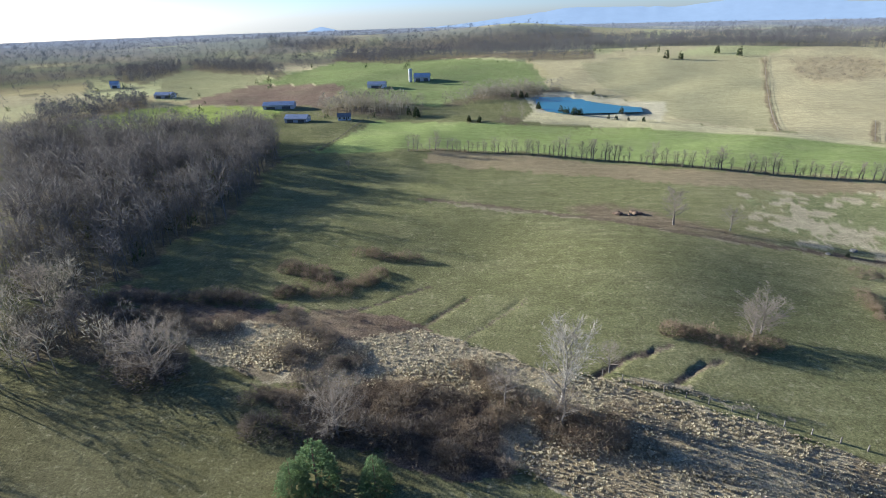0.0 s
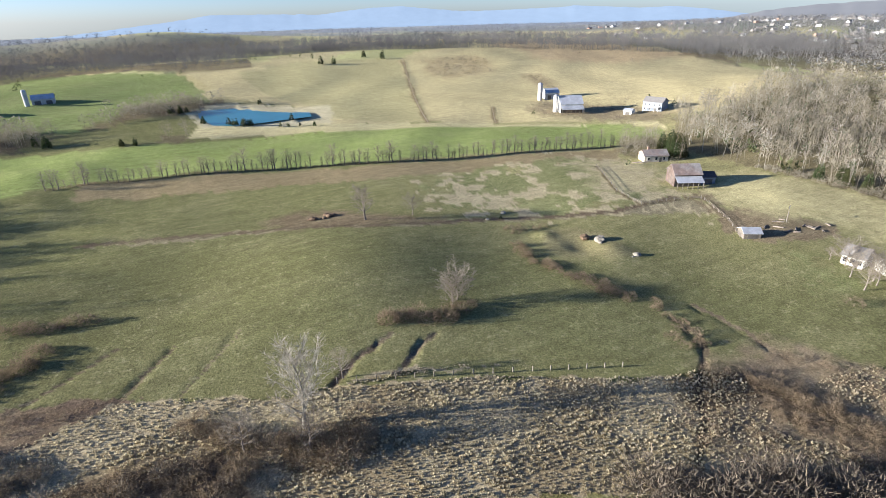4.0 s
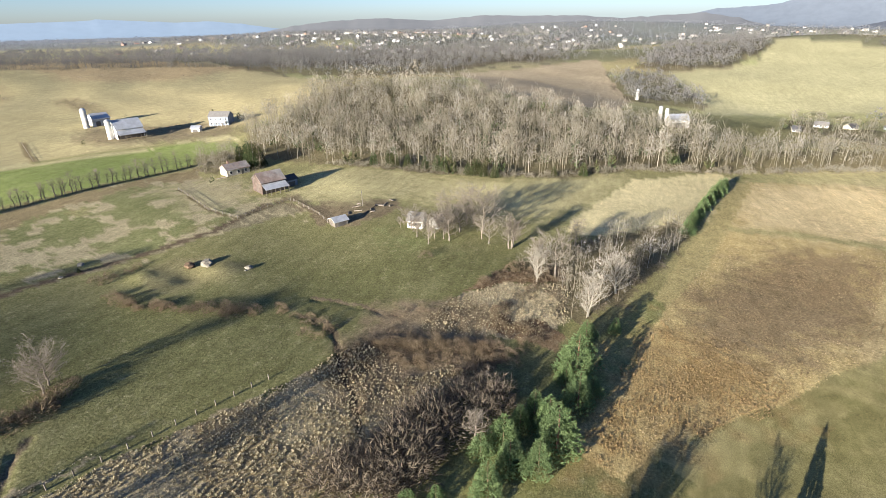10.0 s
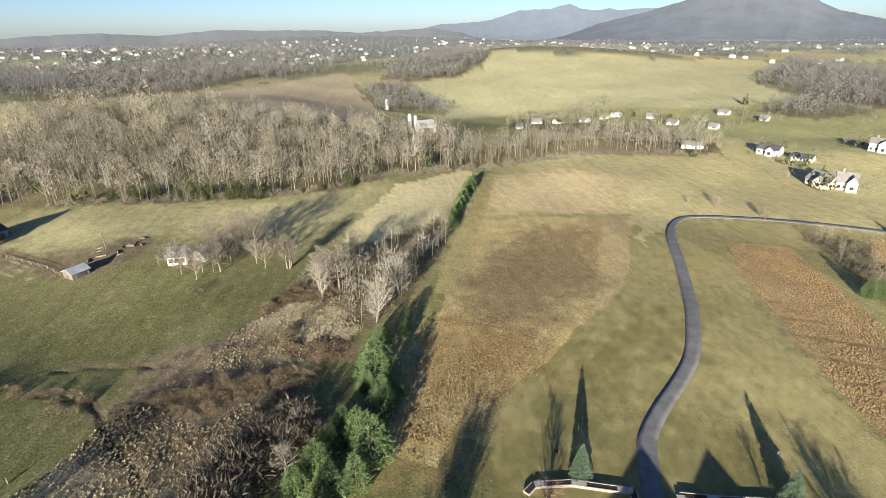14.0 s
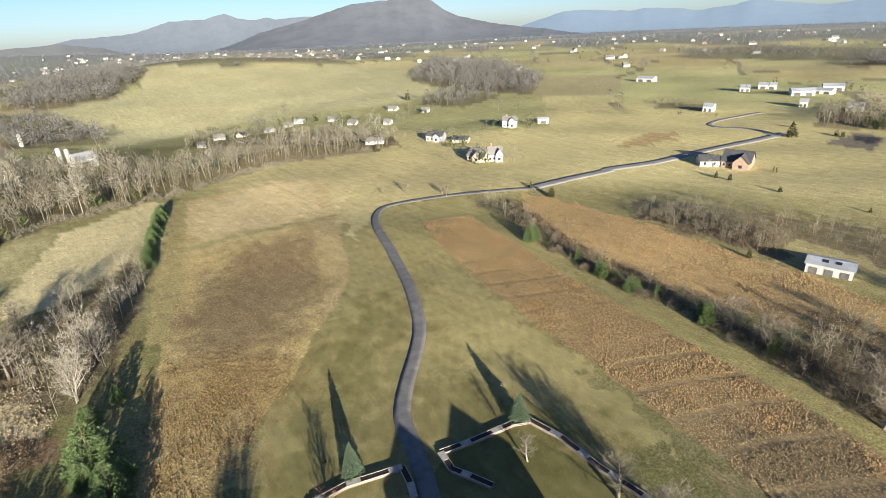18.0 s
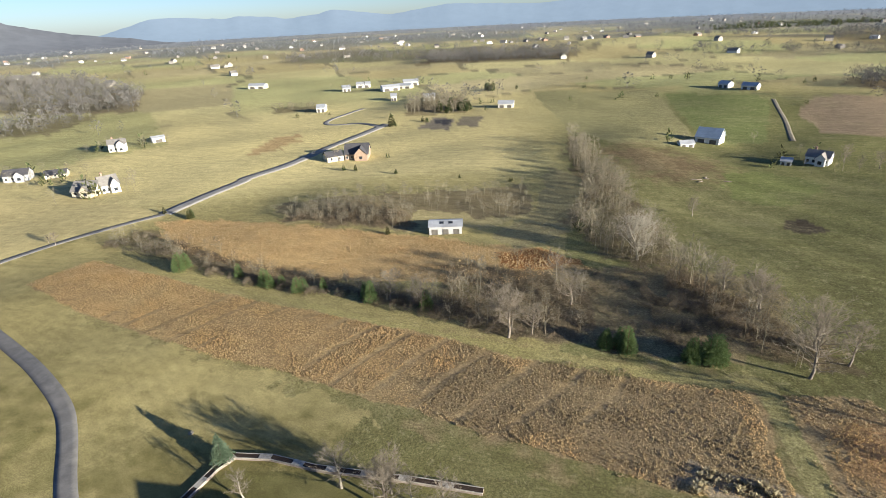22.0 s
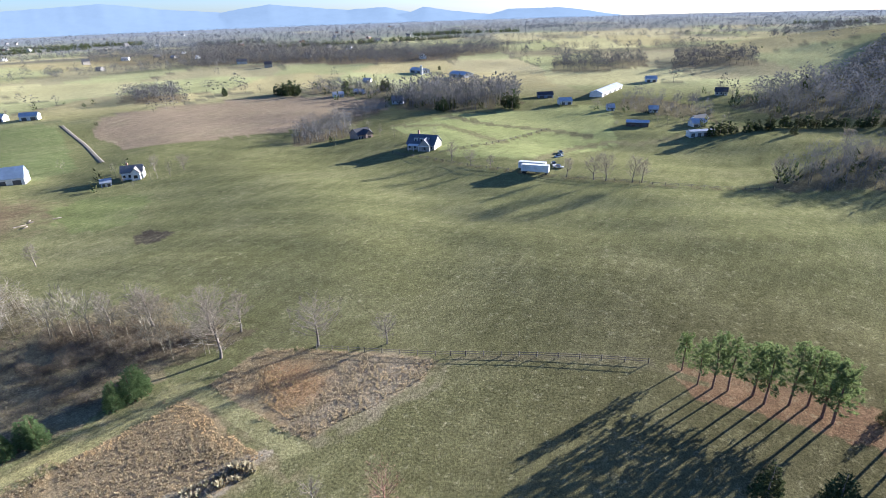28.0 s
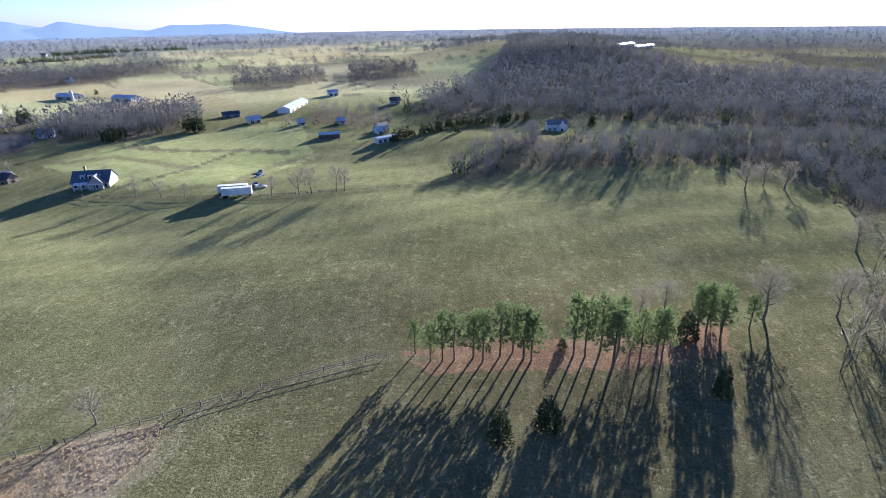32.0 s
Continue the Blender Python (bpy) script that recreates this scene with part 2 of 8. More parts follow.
# ---- the lie of the land ----
# azimuth, distance, half-width across, half-width along, height
HILLS = [(16, 135, 34, 48, 3.6), (22, 768, 360, 204, 20.4), (-8, 624, 192, 132, 8.4), (68, 480, 168, 132, 16.8), (106, 1080, 276, 276, 31.2),
         (100, 516, 180, 108, -10.8), (-85, 900, 210, 260, 34), (-160, 516, 180, 72, 4.8), (-140, 348, 156, 54, -3.0),
         (60, 1800, 600, 360, 26.4), (85, 2520, 840, 420, 48.0), (-175, 1080, 300, 144, 12.0), (0, 1560, 600, 192, 26.4), (1.5, 1500, 150, 170, 15.0), (-22, 1700, 260, 200, 12.0), (26, 1180, 430, 170, 15.0)]


def height(x, y):
    """Ground level of the rolling land at x, y (arrays or numbers)."""
    x, y = np.asarray(x, float), np.asarray(y, float)
    r = np.hypot(x, y)
    z = -0.010 * np.clip(r - 1600, 0, 3600)
    for az, d, wide, deep, up in HILLS:
        a = math.radians(az)
        along = x * math.sin(a) + y * math.cos(a) - d
        across = x * math.cos(a) - y * math.sin(a)
        z = z + up * np.exp(-(along / deep) ** 2 - (across / wide) ** 2)
    near = np.clip((r - 65) / 70, 0, 1) * np.clip((1800 - r) / 1000, 0, 1)
    z = z + near * (0.65 * np.sin(x / 17 + 1.3 * np.sin(y / 31)) * np.sin(y / 21 + 0.7 + np.sin(x / 40)) + 0.6 * np.sin(x / 41 + 2) * np.sin(y / 53))
    swell = np.clip((r - 110) / 60, 0, 1) * np.clip((420 - r) / 120, 0, 1) * np.clip(-x / 40, 0, 1)
    z = z + swell * (1.1 * np.sin((0.8 * x - 0.6 * y) / 21 + 1.2 * np.sin((x + y) / 55)) + 0.15 * np.sin((0.9 * x + 0.5 * y) / 3.4 + 3 * np.sin(y / 30)))
    return z


def ground_z(x, y):
    return float(height(x, y))


def lattice(ix, iy, seed):
    h = (ix * 374761393 + iy * 668265263 + seed * 1442695041) & 0xFFFFFFFF
    h = ((h ^ (h >> 13)) * 1274126177) & 0xFFFFFFFF
    return ((h ^ (h >> 16)) & 0xFFFF) / 65535.0


def field_noise(x, y, size, seed=0):
    """Smooth value noise, 0 to 1, with features of that size in metres."""
    u, v = np.asarray(x, float) / size, np.asarray(y, float) / size
    iu, iv = np.floor(u).astype(np.int64), np.floor(v).astype(np.int64)
    fu, fv = u - iu, v - iv
    fu, fv = fu * fu * (3 - 2 * fu), fv * fv * (3 - 2 * fv)
    n00, n10 = lattice(iu, iv, seed), lattice(iu + 1, iv, seed)
    n01, n11 = lattice(iu, iv + 1, seed), lattice(iu + 1, iv + 1, seed)
    return (n00 * (1 - fu) + n10 * fu) * (1 - fv) + (n01 * (1 - fu) + n11 * fu) * fv


def inside(poly, x, y):
    """Which of the points lie in the polygon."""
    hit = np.zeros(x.shape, bool)
    px, py = np.array(poly, float).T
    box = (x > px.min()) & (x < px.max()) & (y > py.min()) & (y < py.max())
    xb, yb = x[box], y[box]
    h = np.zeros(xb.shape, bool)
    for (x1, y1), (x2, y2) in zip(poly, poly[1:] + poly[:1]):
        if y1 != y2:
            h ^= ((y1 > yb) != (y2 > yb)) & (xb < (x2 - x1) * (yb - y1) / (y2 - y1) + x1)
    hit[box] = h
    return hit


def near_line(line, x, y):
    """Distance from the points to a line of corners."""
    d = np.full(x.shape, 1e9)
    for (x1, y1), (x2, y2) in zip(line, line[1:]):
        dx, dy = x2 - x1, y2 - y1
        k = np.clip(((x - x1) * dx + (y - y1) * dy) / (dx * dx + dy * dy + 1e-9), 0, 1)
        d = np.minimum(d, np.hypot(x - x1 - k * dx, y - y1 - k * dy))
    return d


ZONES, LINES, WOODS = {}, {}, {}
ZONES["rough_band"] = [(-38.5, 281), (12.8, 265.2), (88.4, 233.8), (154.8, 216), (203.8, 198.7), (186.6, 183.9), (130.6, 202.4), (79.8, 211.4), (24.4, 232.5), (-36.2, 253.5)]
ZONES["speckle"] = [(99, 195.4), (130.6, 202.4), (179.8, 194.3), (187.8, 154.7), (169.3, 133), (164.1, 117.5), (134.4, 136.3), (100.1, 153.1), (83.5, 164.3)]
ZONES["mud_ruin"] = [(24.2, 187.3), (35, 189), (47.4, 186.2), (62, 170.6), (75.9, 157.7), (89.6, 150.6), (55.3, 158.2), (31.1, 170)]
ZONES["track"] = [(-31.2, 195.4), (-7.1, 186.7), (9.8, 183.9), (31.9, 174.2), (55.8, 159.5), (93.4, 149.6), (137.2, 131.5), (165.6, 131), (169.2, 117.5), (164.6, 113.8), (136, 127.7), (95.4, 145.6), (54.4, 155.6), (31.1, 170), (9.4, 179.5), (-7.2, 183.4)]
ZONES["barnyard"] = [(171.7, 130.5), (180.8, 126.9), (169.8, 108.2), (169.7, 123.2), (180.9, 93.2), (184.1, 82.8), (174.1, 75.8), (154.1, 87.7), (152.9, 98.7), (163.7, 113.5)]
ZONES["drybarn"] = [(173.3, 193.1), (195.1, 168.6), (172.3, 139.9), (146.1, 144.9), (151.2, 156.1)]
ZONES["drybarn2"] = [(179.7, 127.5), (212.6, 131), (219.8, 108.1), (221.7, 89.8), (194.7, 85.4), (173.9, 99.3)]
ZONES["marsh"] = [(-93.5, 106.4), (-73.2, 102), (-52, 101.3), (-34.3, 95.6), (-18.6, 98.9), (-6, 94.9), (5.5, 87.8), (21.5, 83.7), (32.6, 82), (49.1, 75.7), (20.1, 83.5), (30, 78.8), (40.8, 75), (55.1, 68), (64.9, 62.1), (76.4, 56.4), (84.2, 54.3), (90.9, 49.6), (94, 38.8), (93.1, 27.2), (91.4, 19.8), (78, 24.8), (64.4, 25.1), (53.7, 26.5), (67, 32.2), (-23.3, 71.2), (-40.6, 79), (-50.2, 80.1), (-65.6, 88.7)]
ZONES["marsh2"] = [(99.3, 42.1), (114.5, 38), (127, 27.7), (129.8, 11.6), (111.8, 8), (102.9, 13.1), (100.7, 20.3), (99.3, 33.1)]
ZONES["thicket"] = [(-107, 118.5), (-78.3, 111.1), (-54.6, 107.7), (-37.8, 108), (-20.2, 101.1), (-14.9, 99.1), (-31.6, 95.1), (-50.6, 97.8), (-56.9, 89), (-75.9, 99.5)]
ZONES["thicket2"] = [(90.9, 51.7), (98.1, 46.5), (97.9, 38), (98.9, 22.4), (92.5, 18.4), (83.8, 21), (84.5, 30.6), (85.4, 41)]
ZONES["thicket3"] = [(133.8, 30.9), (142.8, 13.2), (131.9, 10.4), (127, 27.7), (118.1, 36.1)]
ZONES["thicket4"] = [(109.3, 25), (109.9, 14.3), (106.7, 8.6), (99.4, 10.1), (100.7, 20.3), (103.4, 27.5)]
ZONES["ditchbrush"] = [(-49.4, 78.4), (-37.3, 76.1), (-25.8, 81.6), (-1.9, 78.2), (0.2, 68.7), (2, 58.7), (-8.1, 58), (-29.6, 65.5)]
ZONES["brushy"] = [(49.6, 38.3), (59.4, 37.8), (65.4, 32.2), (63.5, 25.3), (56.4, 24.5), (53.3, 27)]
ZONES["pinestrip"] = [(53.9, 25.4), (71.6, 17.8), (85.5, 10.2), (96.1, 7.3), (112.1, -0.9), (132.4, -10.9), (167.3, -22.9), (256.7, -45.6), (258.4, -50.7), (195.5, -35.6), (154.9, -22.7), (127, -13.4), (92.6, -6.2), (71.3, 1.4), (59.7, 7.7)]
ZONES["pale_stubble"] = [(237.9, -3.3), (261.7, -37.1), (256.9, -43.4), (184.1, -20), (178.4, -8.5), (168.3, 5.2), (169.2, 16.7), (185.6, 14)]
ZONES["mow_edge"] = [(249.9, -44.2), (250.5, -52.3), (157.8, -26.2), (126.7, -14.2), (128.9, -10.4), (161.6, -19.1), (195, -30.5)]
ZONES["f1"] = [(251.4, -51.1), (256.6, -96.5), (231.2, -110.1), (184.3, -89.6), (127.3, -64.2), (107.4, -44.9), (93.5, -31.8), (87.3, -23.3), (77.6, -11.6), (67, -5.4), (72.2, 4), (95.9, -5), (121.6, -11.9), (158.2, -25.4)]
ZONES["f1_brown"] = [(131.5, -17.7), (152, -30), (173, -43.7), (172.5, -71.8), (125.3, -54.7), (108.2, -39.2), (102.1, -22.9), (114.7, -15.5)]
ZONES["f1_strip"] = [(185.3, -33.5), (189.5, -34.5), (190, -57), (185, -89.5), (180.5, -87.5), (185.3, -56)]
ZONES["f1_rust"] = [(118.9, -11.4), (110.8, -20.3), (97.4, -33.4), (87.9, -25.9), (84.6, -17.8), (77.6, -11.6), (67, -5.4), (72.2, 4), (92.9, -3.4)]
ZONES["f1_pale"] = [(256.6, -96.5), (231.2, -110.1), (187.9, -91.4), (186.9, -57.4), (195.6, -35.8), (245.8, -49.8)]
ZONES["f1_side"] = [(181.9, -78.6), (184, -90), (127.3, -64.2), (111.1, -49.7), (118, -50.5)]
ZONES["knoll"] = [(261.1, -101.5), (279.6, -137.4), (258.5, -170.6), (224.3, -183.9), (164.5, -169.2), (149.4, -163.5), (166.7, -137.6), (180.3, -108.3), (151.1, -77.3), (191.5, -93.2), (231.2, -110.1)]
ZONES["lawn"] = [(180.3, -108.3), (149.4, -163.5), (141.1, -119.6), (149.7, -106.3), (126.3, -96.4), (77, -81.8), (48.4, -75.8), (30.2, -72.3), (59.3, -19.2), (74.8, -10.9), (87.3, -23.3), (107.4, -44.9), (127.3, -64.2), (151.1, -77.3)]
ZONES["f2"] = [(143.9, -123.8), (93.5, -110.9), (54.9, -104.1), (24.8, -98.6), (10.6, -94.1), (-9.7, -91.2), (-34.6, -90.3), (-34.7, -73.4), (-34.3, -65.5), (-20, -63.5), (0.1, -68), (1.7, -68.2), (21.5, -73.2), (43.3, -78.1), (55.2, -80.9), (90.9, -85.1), (76.8, -83.6), (127.2, -96.8), (151, -106.7)]
ZONES["f2_grey"] = [(23.7, -96.6), (10.6, -94.1), (-9.7, -91.2), (-34.6, -90.3), (-34.7, -73.4), (-33.2, -63.7), (-16.5, -66.1), (1.7, -68.8), (21.6, -73.9), (34.2, -83.1), (24.8, -91.5)]
ZONES["f2_dark"] = [(-6.8, -84.1), (-15.9, -79.9), (-23.4, -76.7), (-19, -70.9), (-11.3, -71.4), (-7.6, -75.3)]
ZONES["f2_pale"] = [(-20.6, -69.9), (-34.7, -67.3), (-34.1, -64.2), (-25.9, -63.2), (-20.2, -64), (-17.1, -66.1)]
ZONES["path"] = [(-34.6, -97.8), (-39.3, -93), (-39.5, -75.7), (-40.2, -62.8), (-39.9, -58.8), (-35.8, -61.5), (-36, -74), (-35.5, -87.8)]
ZONES["path2"] = [(83.8, -113.3), (25.2, -100.3), (10, -98.1), (-19.5, -94.4), (-37.2, -94.2), (-36.3, -90.9), (-9.7, -91.2), (10.6, -94.1), (24.8, -98.6), (54.9, -104.1)]
ZONES["f3"] = [(-39.1, -89.9), (-54, -90.7), (-58.9, -81.9), (-64.3, -71.3), (-71.2, -57.6), (-64.4, -55.4), (-51.2, -59.1), (-40.5, -61.4), (-39.2, -68.9)]
ZONES["f3_rust"] = [(-42.3, -85.5), (-53.4, -82.7), (-56.7, -72.9), (-52.2, -67.1), (-43.1, -69.2)]
ZONES["f3_grey"] = [(-59.1, -76.1), (-70.8, -57.9), (-64.2, -55.2), (-41.5, -61.1), (-39.7, -67.6), (-51.2, -65.7)]
ZONES["f4"] = [(148.8, -157.6), (126.5, -163.4), (93.4, -161.7), (48.9, -156.5), (20.6, -151.2), (7.4, -150.6), (-7.9, -139.6), (16.6, -125.2), (47.4, -124.9), (73.8, -121.1), (105.3, -127.2), (133.7, -142.7)]
ZONES["woodfloor"] = [(19.9, -127.7), (-7.9, -139.6), (-30.6, -142), (-52.9, -130.1), (-45.6, -104.2), (-29.5, -99.5), (-9.9, -100.7), (10.6, -102.7), (19.5, -109.9)]
ZONES["woodfloor2"] = [(117.7, -182.4), (86.7, -193.4), (17.2, -216), (11.9, -182.3), (29.7, -163.2), (60.5, -161.4), (97.1, -164.1)]
ZONES["redpatch"] = [(19.6, -144.9), (7.4, -150.6), (-5.1, -142.4), (6.2, -135), (18.4, -137.1)]
ZONES["strip"] = [(10.3, -244.2), (-12.3, -222.3), (-8.1, -178.1), (12.1, -149.2), (25.4, -159.3), (10.3, -185.4)]
ZONES["redgrass"] = [(176, -256.1), (179, -300.1), (165.1, -312.4), (161.2, -289.4), (165.3, -262.9)]
ZONES["garden"] = [(96.8, -333.9), (92.3, -369.7), (77.4, -362.5), (73.7, -325.3)]
ZONES["garden2"] = [(72.8, -338.3), (75.1, -370.9), (59.7, -371.8), (57.1, -333.7)]
ZONES["garden_dark"] = [(90.8, -351.3), (89.4, -365.2), (77.3, -358.4), (78.6, -340.5)]
ZONES["plowed_south"] = [(-161.3, -426), (-218.4, -424.5), (-308.3, -392), (-292.5, -398.5), (-328.9, -301.3), (-293.9, -273.5), (-250.7, -289), (-211.4, -287.9), (-131.6, -325.4), (-135.7, -376.1)]
ZONES["feedlot"] = [(-13.1, -282.3), (-48, -277.2), (-65.7, -242.9), (-48.1, -220.6), (-40, -229.2), (-29.3, -222.7), (-21.4, -241.7)]
ZONES["pasture_dark"] = [(-61.7, -237.4), (-81.1, -242.3), (-96.8, -223.6), (-73.1, -196), (-58.5, -205.6)]
ZONES["waterhole"] = [(-68.3, -182.2), (-74.9, -186.7), (-79.3, -174.6), (-69.7, -169.8), (-66.2, -174.6)]
ZONES["green_sw"] = [(-252.9, -234.2), (-295.2, -214.5), (-299.1, -154.3), (-301.9, -107.4), (-271.5, -94.5), (-213.5, -117.9), (-203.3, -150.4)]
ZONES["green_far"] = [(-301.5, -223.4), (-382.6, -140.6), (-307.7, -109.8), (-289.6, -143.3)]
ZONES["tan_s"] = [(36.5, -494.7), (-65.2, -466.2), (-64.6, -300.6), (-49, -283.3), (-22.2, -284.6), (1.8, -329.7)]
ZONES["green_s"] = [(-69.7, -464.5), (-132.9, -424.7), (-95.4, -298.5), (-67.7, -300.8)]
ZONES["brightgreen"] = [(-101.9, 266.9), (-85.5, 365.4), (-13.1, 348.1), (86.8, 328.3), (182.2, 285.4), (246, 238.8), (250.6, 208.7), (206.9, 202), (118.4, 234.3), (8, 272.2), (-31.2, 283), (-75.2, 266.7)]
ZONES["tanstrip"] = [(23.3, 389.2), (65.2, 363.8), (94.5, 356), (186.2, 291.9), (264.2, 228.7), (255.4, 213.2), (246, 238.8), (182.2, 285.4), (86.8, 328.3), (13.5, 355.7)]
ZONES["tanhill"] = [(35, 652.6), (118.9, 699.3), (278.9, 633.4), (605.1, 966.1), (783.1, 938.7), (747.5, 719.2), (652.5, 519.7), (550.3, 375.4), (555.2, 343.5), (364.7, 222), (298.2, 229), (242.4, 257.1), (188.2, 295.1), (94.5, 356), (107, 417.5), (60.2, 486.7)]
ZONES["tanhill_e"] = [(262.7, 531.8), (320.8, 473.6), (708.8, 819.1), (765.2, 674), (577.6, 433.5), (537.2, 310.6), (345, 228), (283.4, 242.6), (310.8, 365.3)]
ZONES["brush_hill"] = [(281.1, 590.2), (349.6, 607.6), (361.1, 575.2), (318.5, 495.1), (262.3, 475.2), (255.7, 510.1)]
ZONES["brown_hill"] = [(574, 916.4), (783.1, 938.7), (747.5, 719.2), (652.5, 519.7), (490.8, 468.3), (411.3, 536.7)]
ZONES["greenhill"] = [(-266.7, 800.3), (-163.7, 898.5), (-12.5, 698.4), (31.1, 639.8), (41.5, 489.9), (-13.2, 471.9), (-69.3, 463.1), (-129.6, 469.4), (-170.4, 489.9)]
ZONES["greenhill_w"] = [(-261.3, 569.2), (-255.9, 873.8), (-69.5, 791.2), (26.3, 643), (35.9, 499.1), (-17.4, 456.9), (-61.8, 405.7), (-99.2, 418.9), (-131.1, 514)]
ZONES["plowed_west"] = [(-277.7, 463.1), (-258.8, 563.5), (-150, 523.2), (-143.1, 428.6), (-264.9, 440.2)]
ZONES["yellow_west"] = [(-304.1, 347.6), (-307.7, 420.7), (-256.4, 434.1), (-174.5, 424.5), (-165.5, 369.1), (-188.3, 355.8), (-238.1, 336.8)]
ZONES["tan_west"] = [(-451.7, 712.5), (-474.8, 809.7), (-375.6, 770.4), (-260.2, 612.7), (-263.1, 545.8), (-277.7, 463.1), (-314.1, 469.7)]
ZONES["pondbank"] = [(20.1, 452.3), (40.2, 477.4), (70, 458.1), (93.2, 435.7), (122.4, 422.7), (99.1, 344.7), (56.9, 359.6), (23.3, 389.2)]
ZONES["tan_east"] = [(672.3, 210.1), (731.5, 153.3), (890.4, 59.8), (658, 30), (498.8, 3.7), (411.1, 9.4), (411.1, 45.5), (410.5, 70.9), (424.8, 107.9)]
ZONES["yellowhill"] = [(702.5, -35.8), (775.7, -134.7), (983.9, -191.7), (962.9, -247.5), (850.4, -309.9), (844.1, -440.1), (779.2, -517.9), (483.9, -393.7), (448.4, -292.9), (494.9, -205.2), (510, -126.2), (467.6, -55.7)]
ZONES["village"] = [(450.9, -111.6), (486.1, -201.7), (452.8, -284.5), (480.6, -403.5), (350.4, -398.7), (240.6, -281), (274, -218.2), (327.8, -212.6), (357.2, -108.4)]
ZONES["farm_e"] = [(459.2, 158.6), (412.6, 101), (370.3, 49.9), (355.4, 47.4), (398.7, 104.8)]
ZONES["lawn_green"] = [(87.3, -23.3), (106.2, -44.3), (118.2, -60), (109.8, -70.2), (87.9, -58.2), (74, -42.9), (53.5, -29.8), (65, -6.7), (76.2, -11.3)]
ZONES["lawn_in"] = [(55.7, -41.4), (52.8, -55), (37.6, -57.3), (22.2, -58), (27.3, -41.7), (39.3, -32.5), (51.8, -33.2)]
ZONES["tan_pasture"] = [(211, 142.6), (220.8, 116.2), (218.2, 78.6), (220.2, 50), (245.2, -3.3), (203.6, 6.1), (179.2, 21.6), (184.4, 51.2), (188.8, 86.3), (180.2, 113.9)]
ZONES["green_tint"] = [(154.2, 76.3), (159.4, 60), (146.4, 48.9), (142.2, 61.2)]
ZONES["lawn_low"] = [(80.4, -54.3), (73.3, -62.8), (57.5, -65.9), (41.9, -70.3), (33.8, -65.8), (51, -32.2), (69.4, -44.4)]
ZONES["pit_earth"] = [(97.9, 124.4), (109.5, 129.4), (116.7, 125.8), (120.1, 118.3), (118.2, 104), (111.6, 98.2), (103.1, 104.2), (97.1, 110.2)]
ZONES["pine_litter"] = [(-96.4, -20.2), (-101.1, -6.3), (-103.2, 16.5), (-112.8, 53.4), (-100.5, 51.1), (-93.2, 30.2), (-91.9, 10.7), (-88.9, -5), (-89.4, -14)]
ZONES["thicket5"] = [(106.2, 56), (114.6, 37.5), (112.3, 24), (91.1, 23.2), (74.6, 28), (65.7, 33.4), (67, 44.7), (83.6, 53.9)]
ZONES["pasture_s"] = [(-3, -239.9), (-29.8, -274.8), (-63, -300.4), (-75.8, -247.2), (-65.8, -168), (-42, -118.4), (-25.9, -132.8), (-13.5, -163)]
ZONES["farmyard"] = [(226.5, 308.8), (266.2, 346.4), (272.4, 300.6), (287.8, 280.6), (295.5, 244.3), (268.8, 222.1), (242.3, 257), (232.2, 279.1)]
ZONES["hill_draw"] = [(337.5, 468.8), (351, 462.8), (330.8, 410.9), (304.3, 363.5), (293.3, 365.3), (311.3, 411.7)]
ZONES["hill_left"] = [(80.6, 618.3), (174.1, 671.3), (270.2, 623.8), (229.8, 525.5), (188.5, 399.4), (154.2, 316.7), (114.8, 357.6), (104.4, 387.9), (108.7, 436.9), (87.8, 482.2)]

LINES["driveway"] = [(46.5, -32.1), (53.9, -35.9), (59.6, -38.1), (66.9, -40.8), (70.9, -43.3), (76.6, -48.4), (84.9, -56.9), (92, -62.9), (102.8, -69.1), (115.5, -75.3), (135, -83.5), (155.4, -91.4), (169.8, -99.4), (177.5, -107.1), (178, -114.9), (173.9, -126), (167.8, -138.6), (151.6, -165.8)]
LINES["road"] = [(151.6, -165.8), (150.4, -190.5), (145.8, -212.8), (147.1, -214.2), (138.3, -242.6), (133.2, -291.3), (126.1, -322.9), (121, -346)]
LINES["lane_s"] = [(-134.3, -420.3), (-123.7, -360.9), (-110.2, -305)]
# hedge and creek lines with their shadows, painted as dark strips
LINES["hedge_shade_sw"] = [(-254.7, -231.4), (-268.5, -201.6), (-248.5, -159.4), (-246.6, -146.2)]
LINES["hedge_shade_sw2"] = [(-293.2, -221.2), (-289.4, -187.3), (-289.6, -143.3), (-284.6, -115.2)]
LINES["hedge_shade_sw3"] = [(-217.2, -111), (-258.2, -111.5), (-277.2, -99.1), (-276.6, -85.8), (-335.7, -45.7)]
LINES["wall_a"] = [(56.5, -41.1), (55.1, -46.6), (53.6, -55.1), (52.1, -58.1), (45.7, -58.9), (37.6, -58.1), (27.8, -58.3), (21.5, -58.5), (10.3, -58.3)]
LINES["wall_b"] = [(59.8, -18.3), (61.2, -19.9), (60.9, -25.7), (58.1, -34.4), (54.6, -33.5), (51.9, -32.3)]
LINES["wall_c"] = [(56.5, -41.1), (52.4, -40.2), (49.3, -41.5), (45.7, -42.8)]
LINES["hedge_a"] = [(-48.5, 273.7), (-30.9, 278.3), (7.8, 268.9), (49.7, 256.8), (89.8, 237.5), (155.9, 217.7), (206.1, 201.1)]
LINES["cedar_row"] = [(177.6, -20.7), (193.3, -25.1), (211.3, -30.6), (231.8, -37), (242.5, -40.7)]
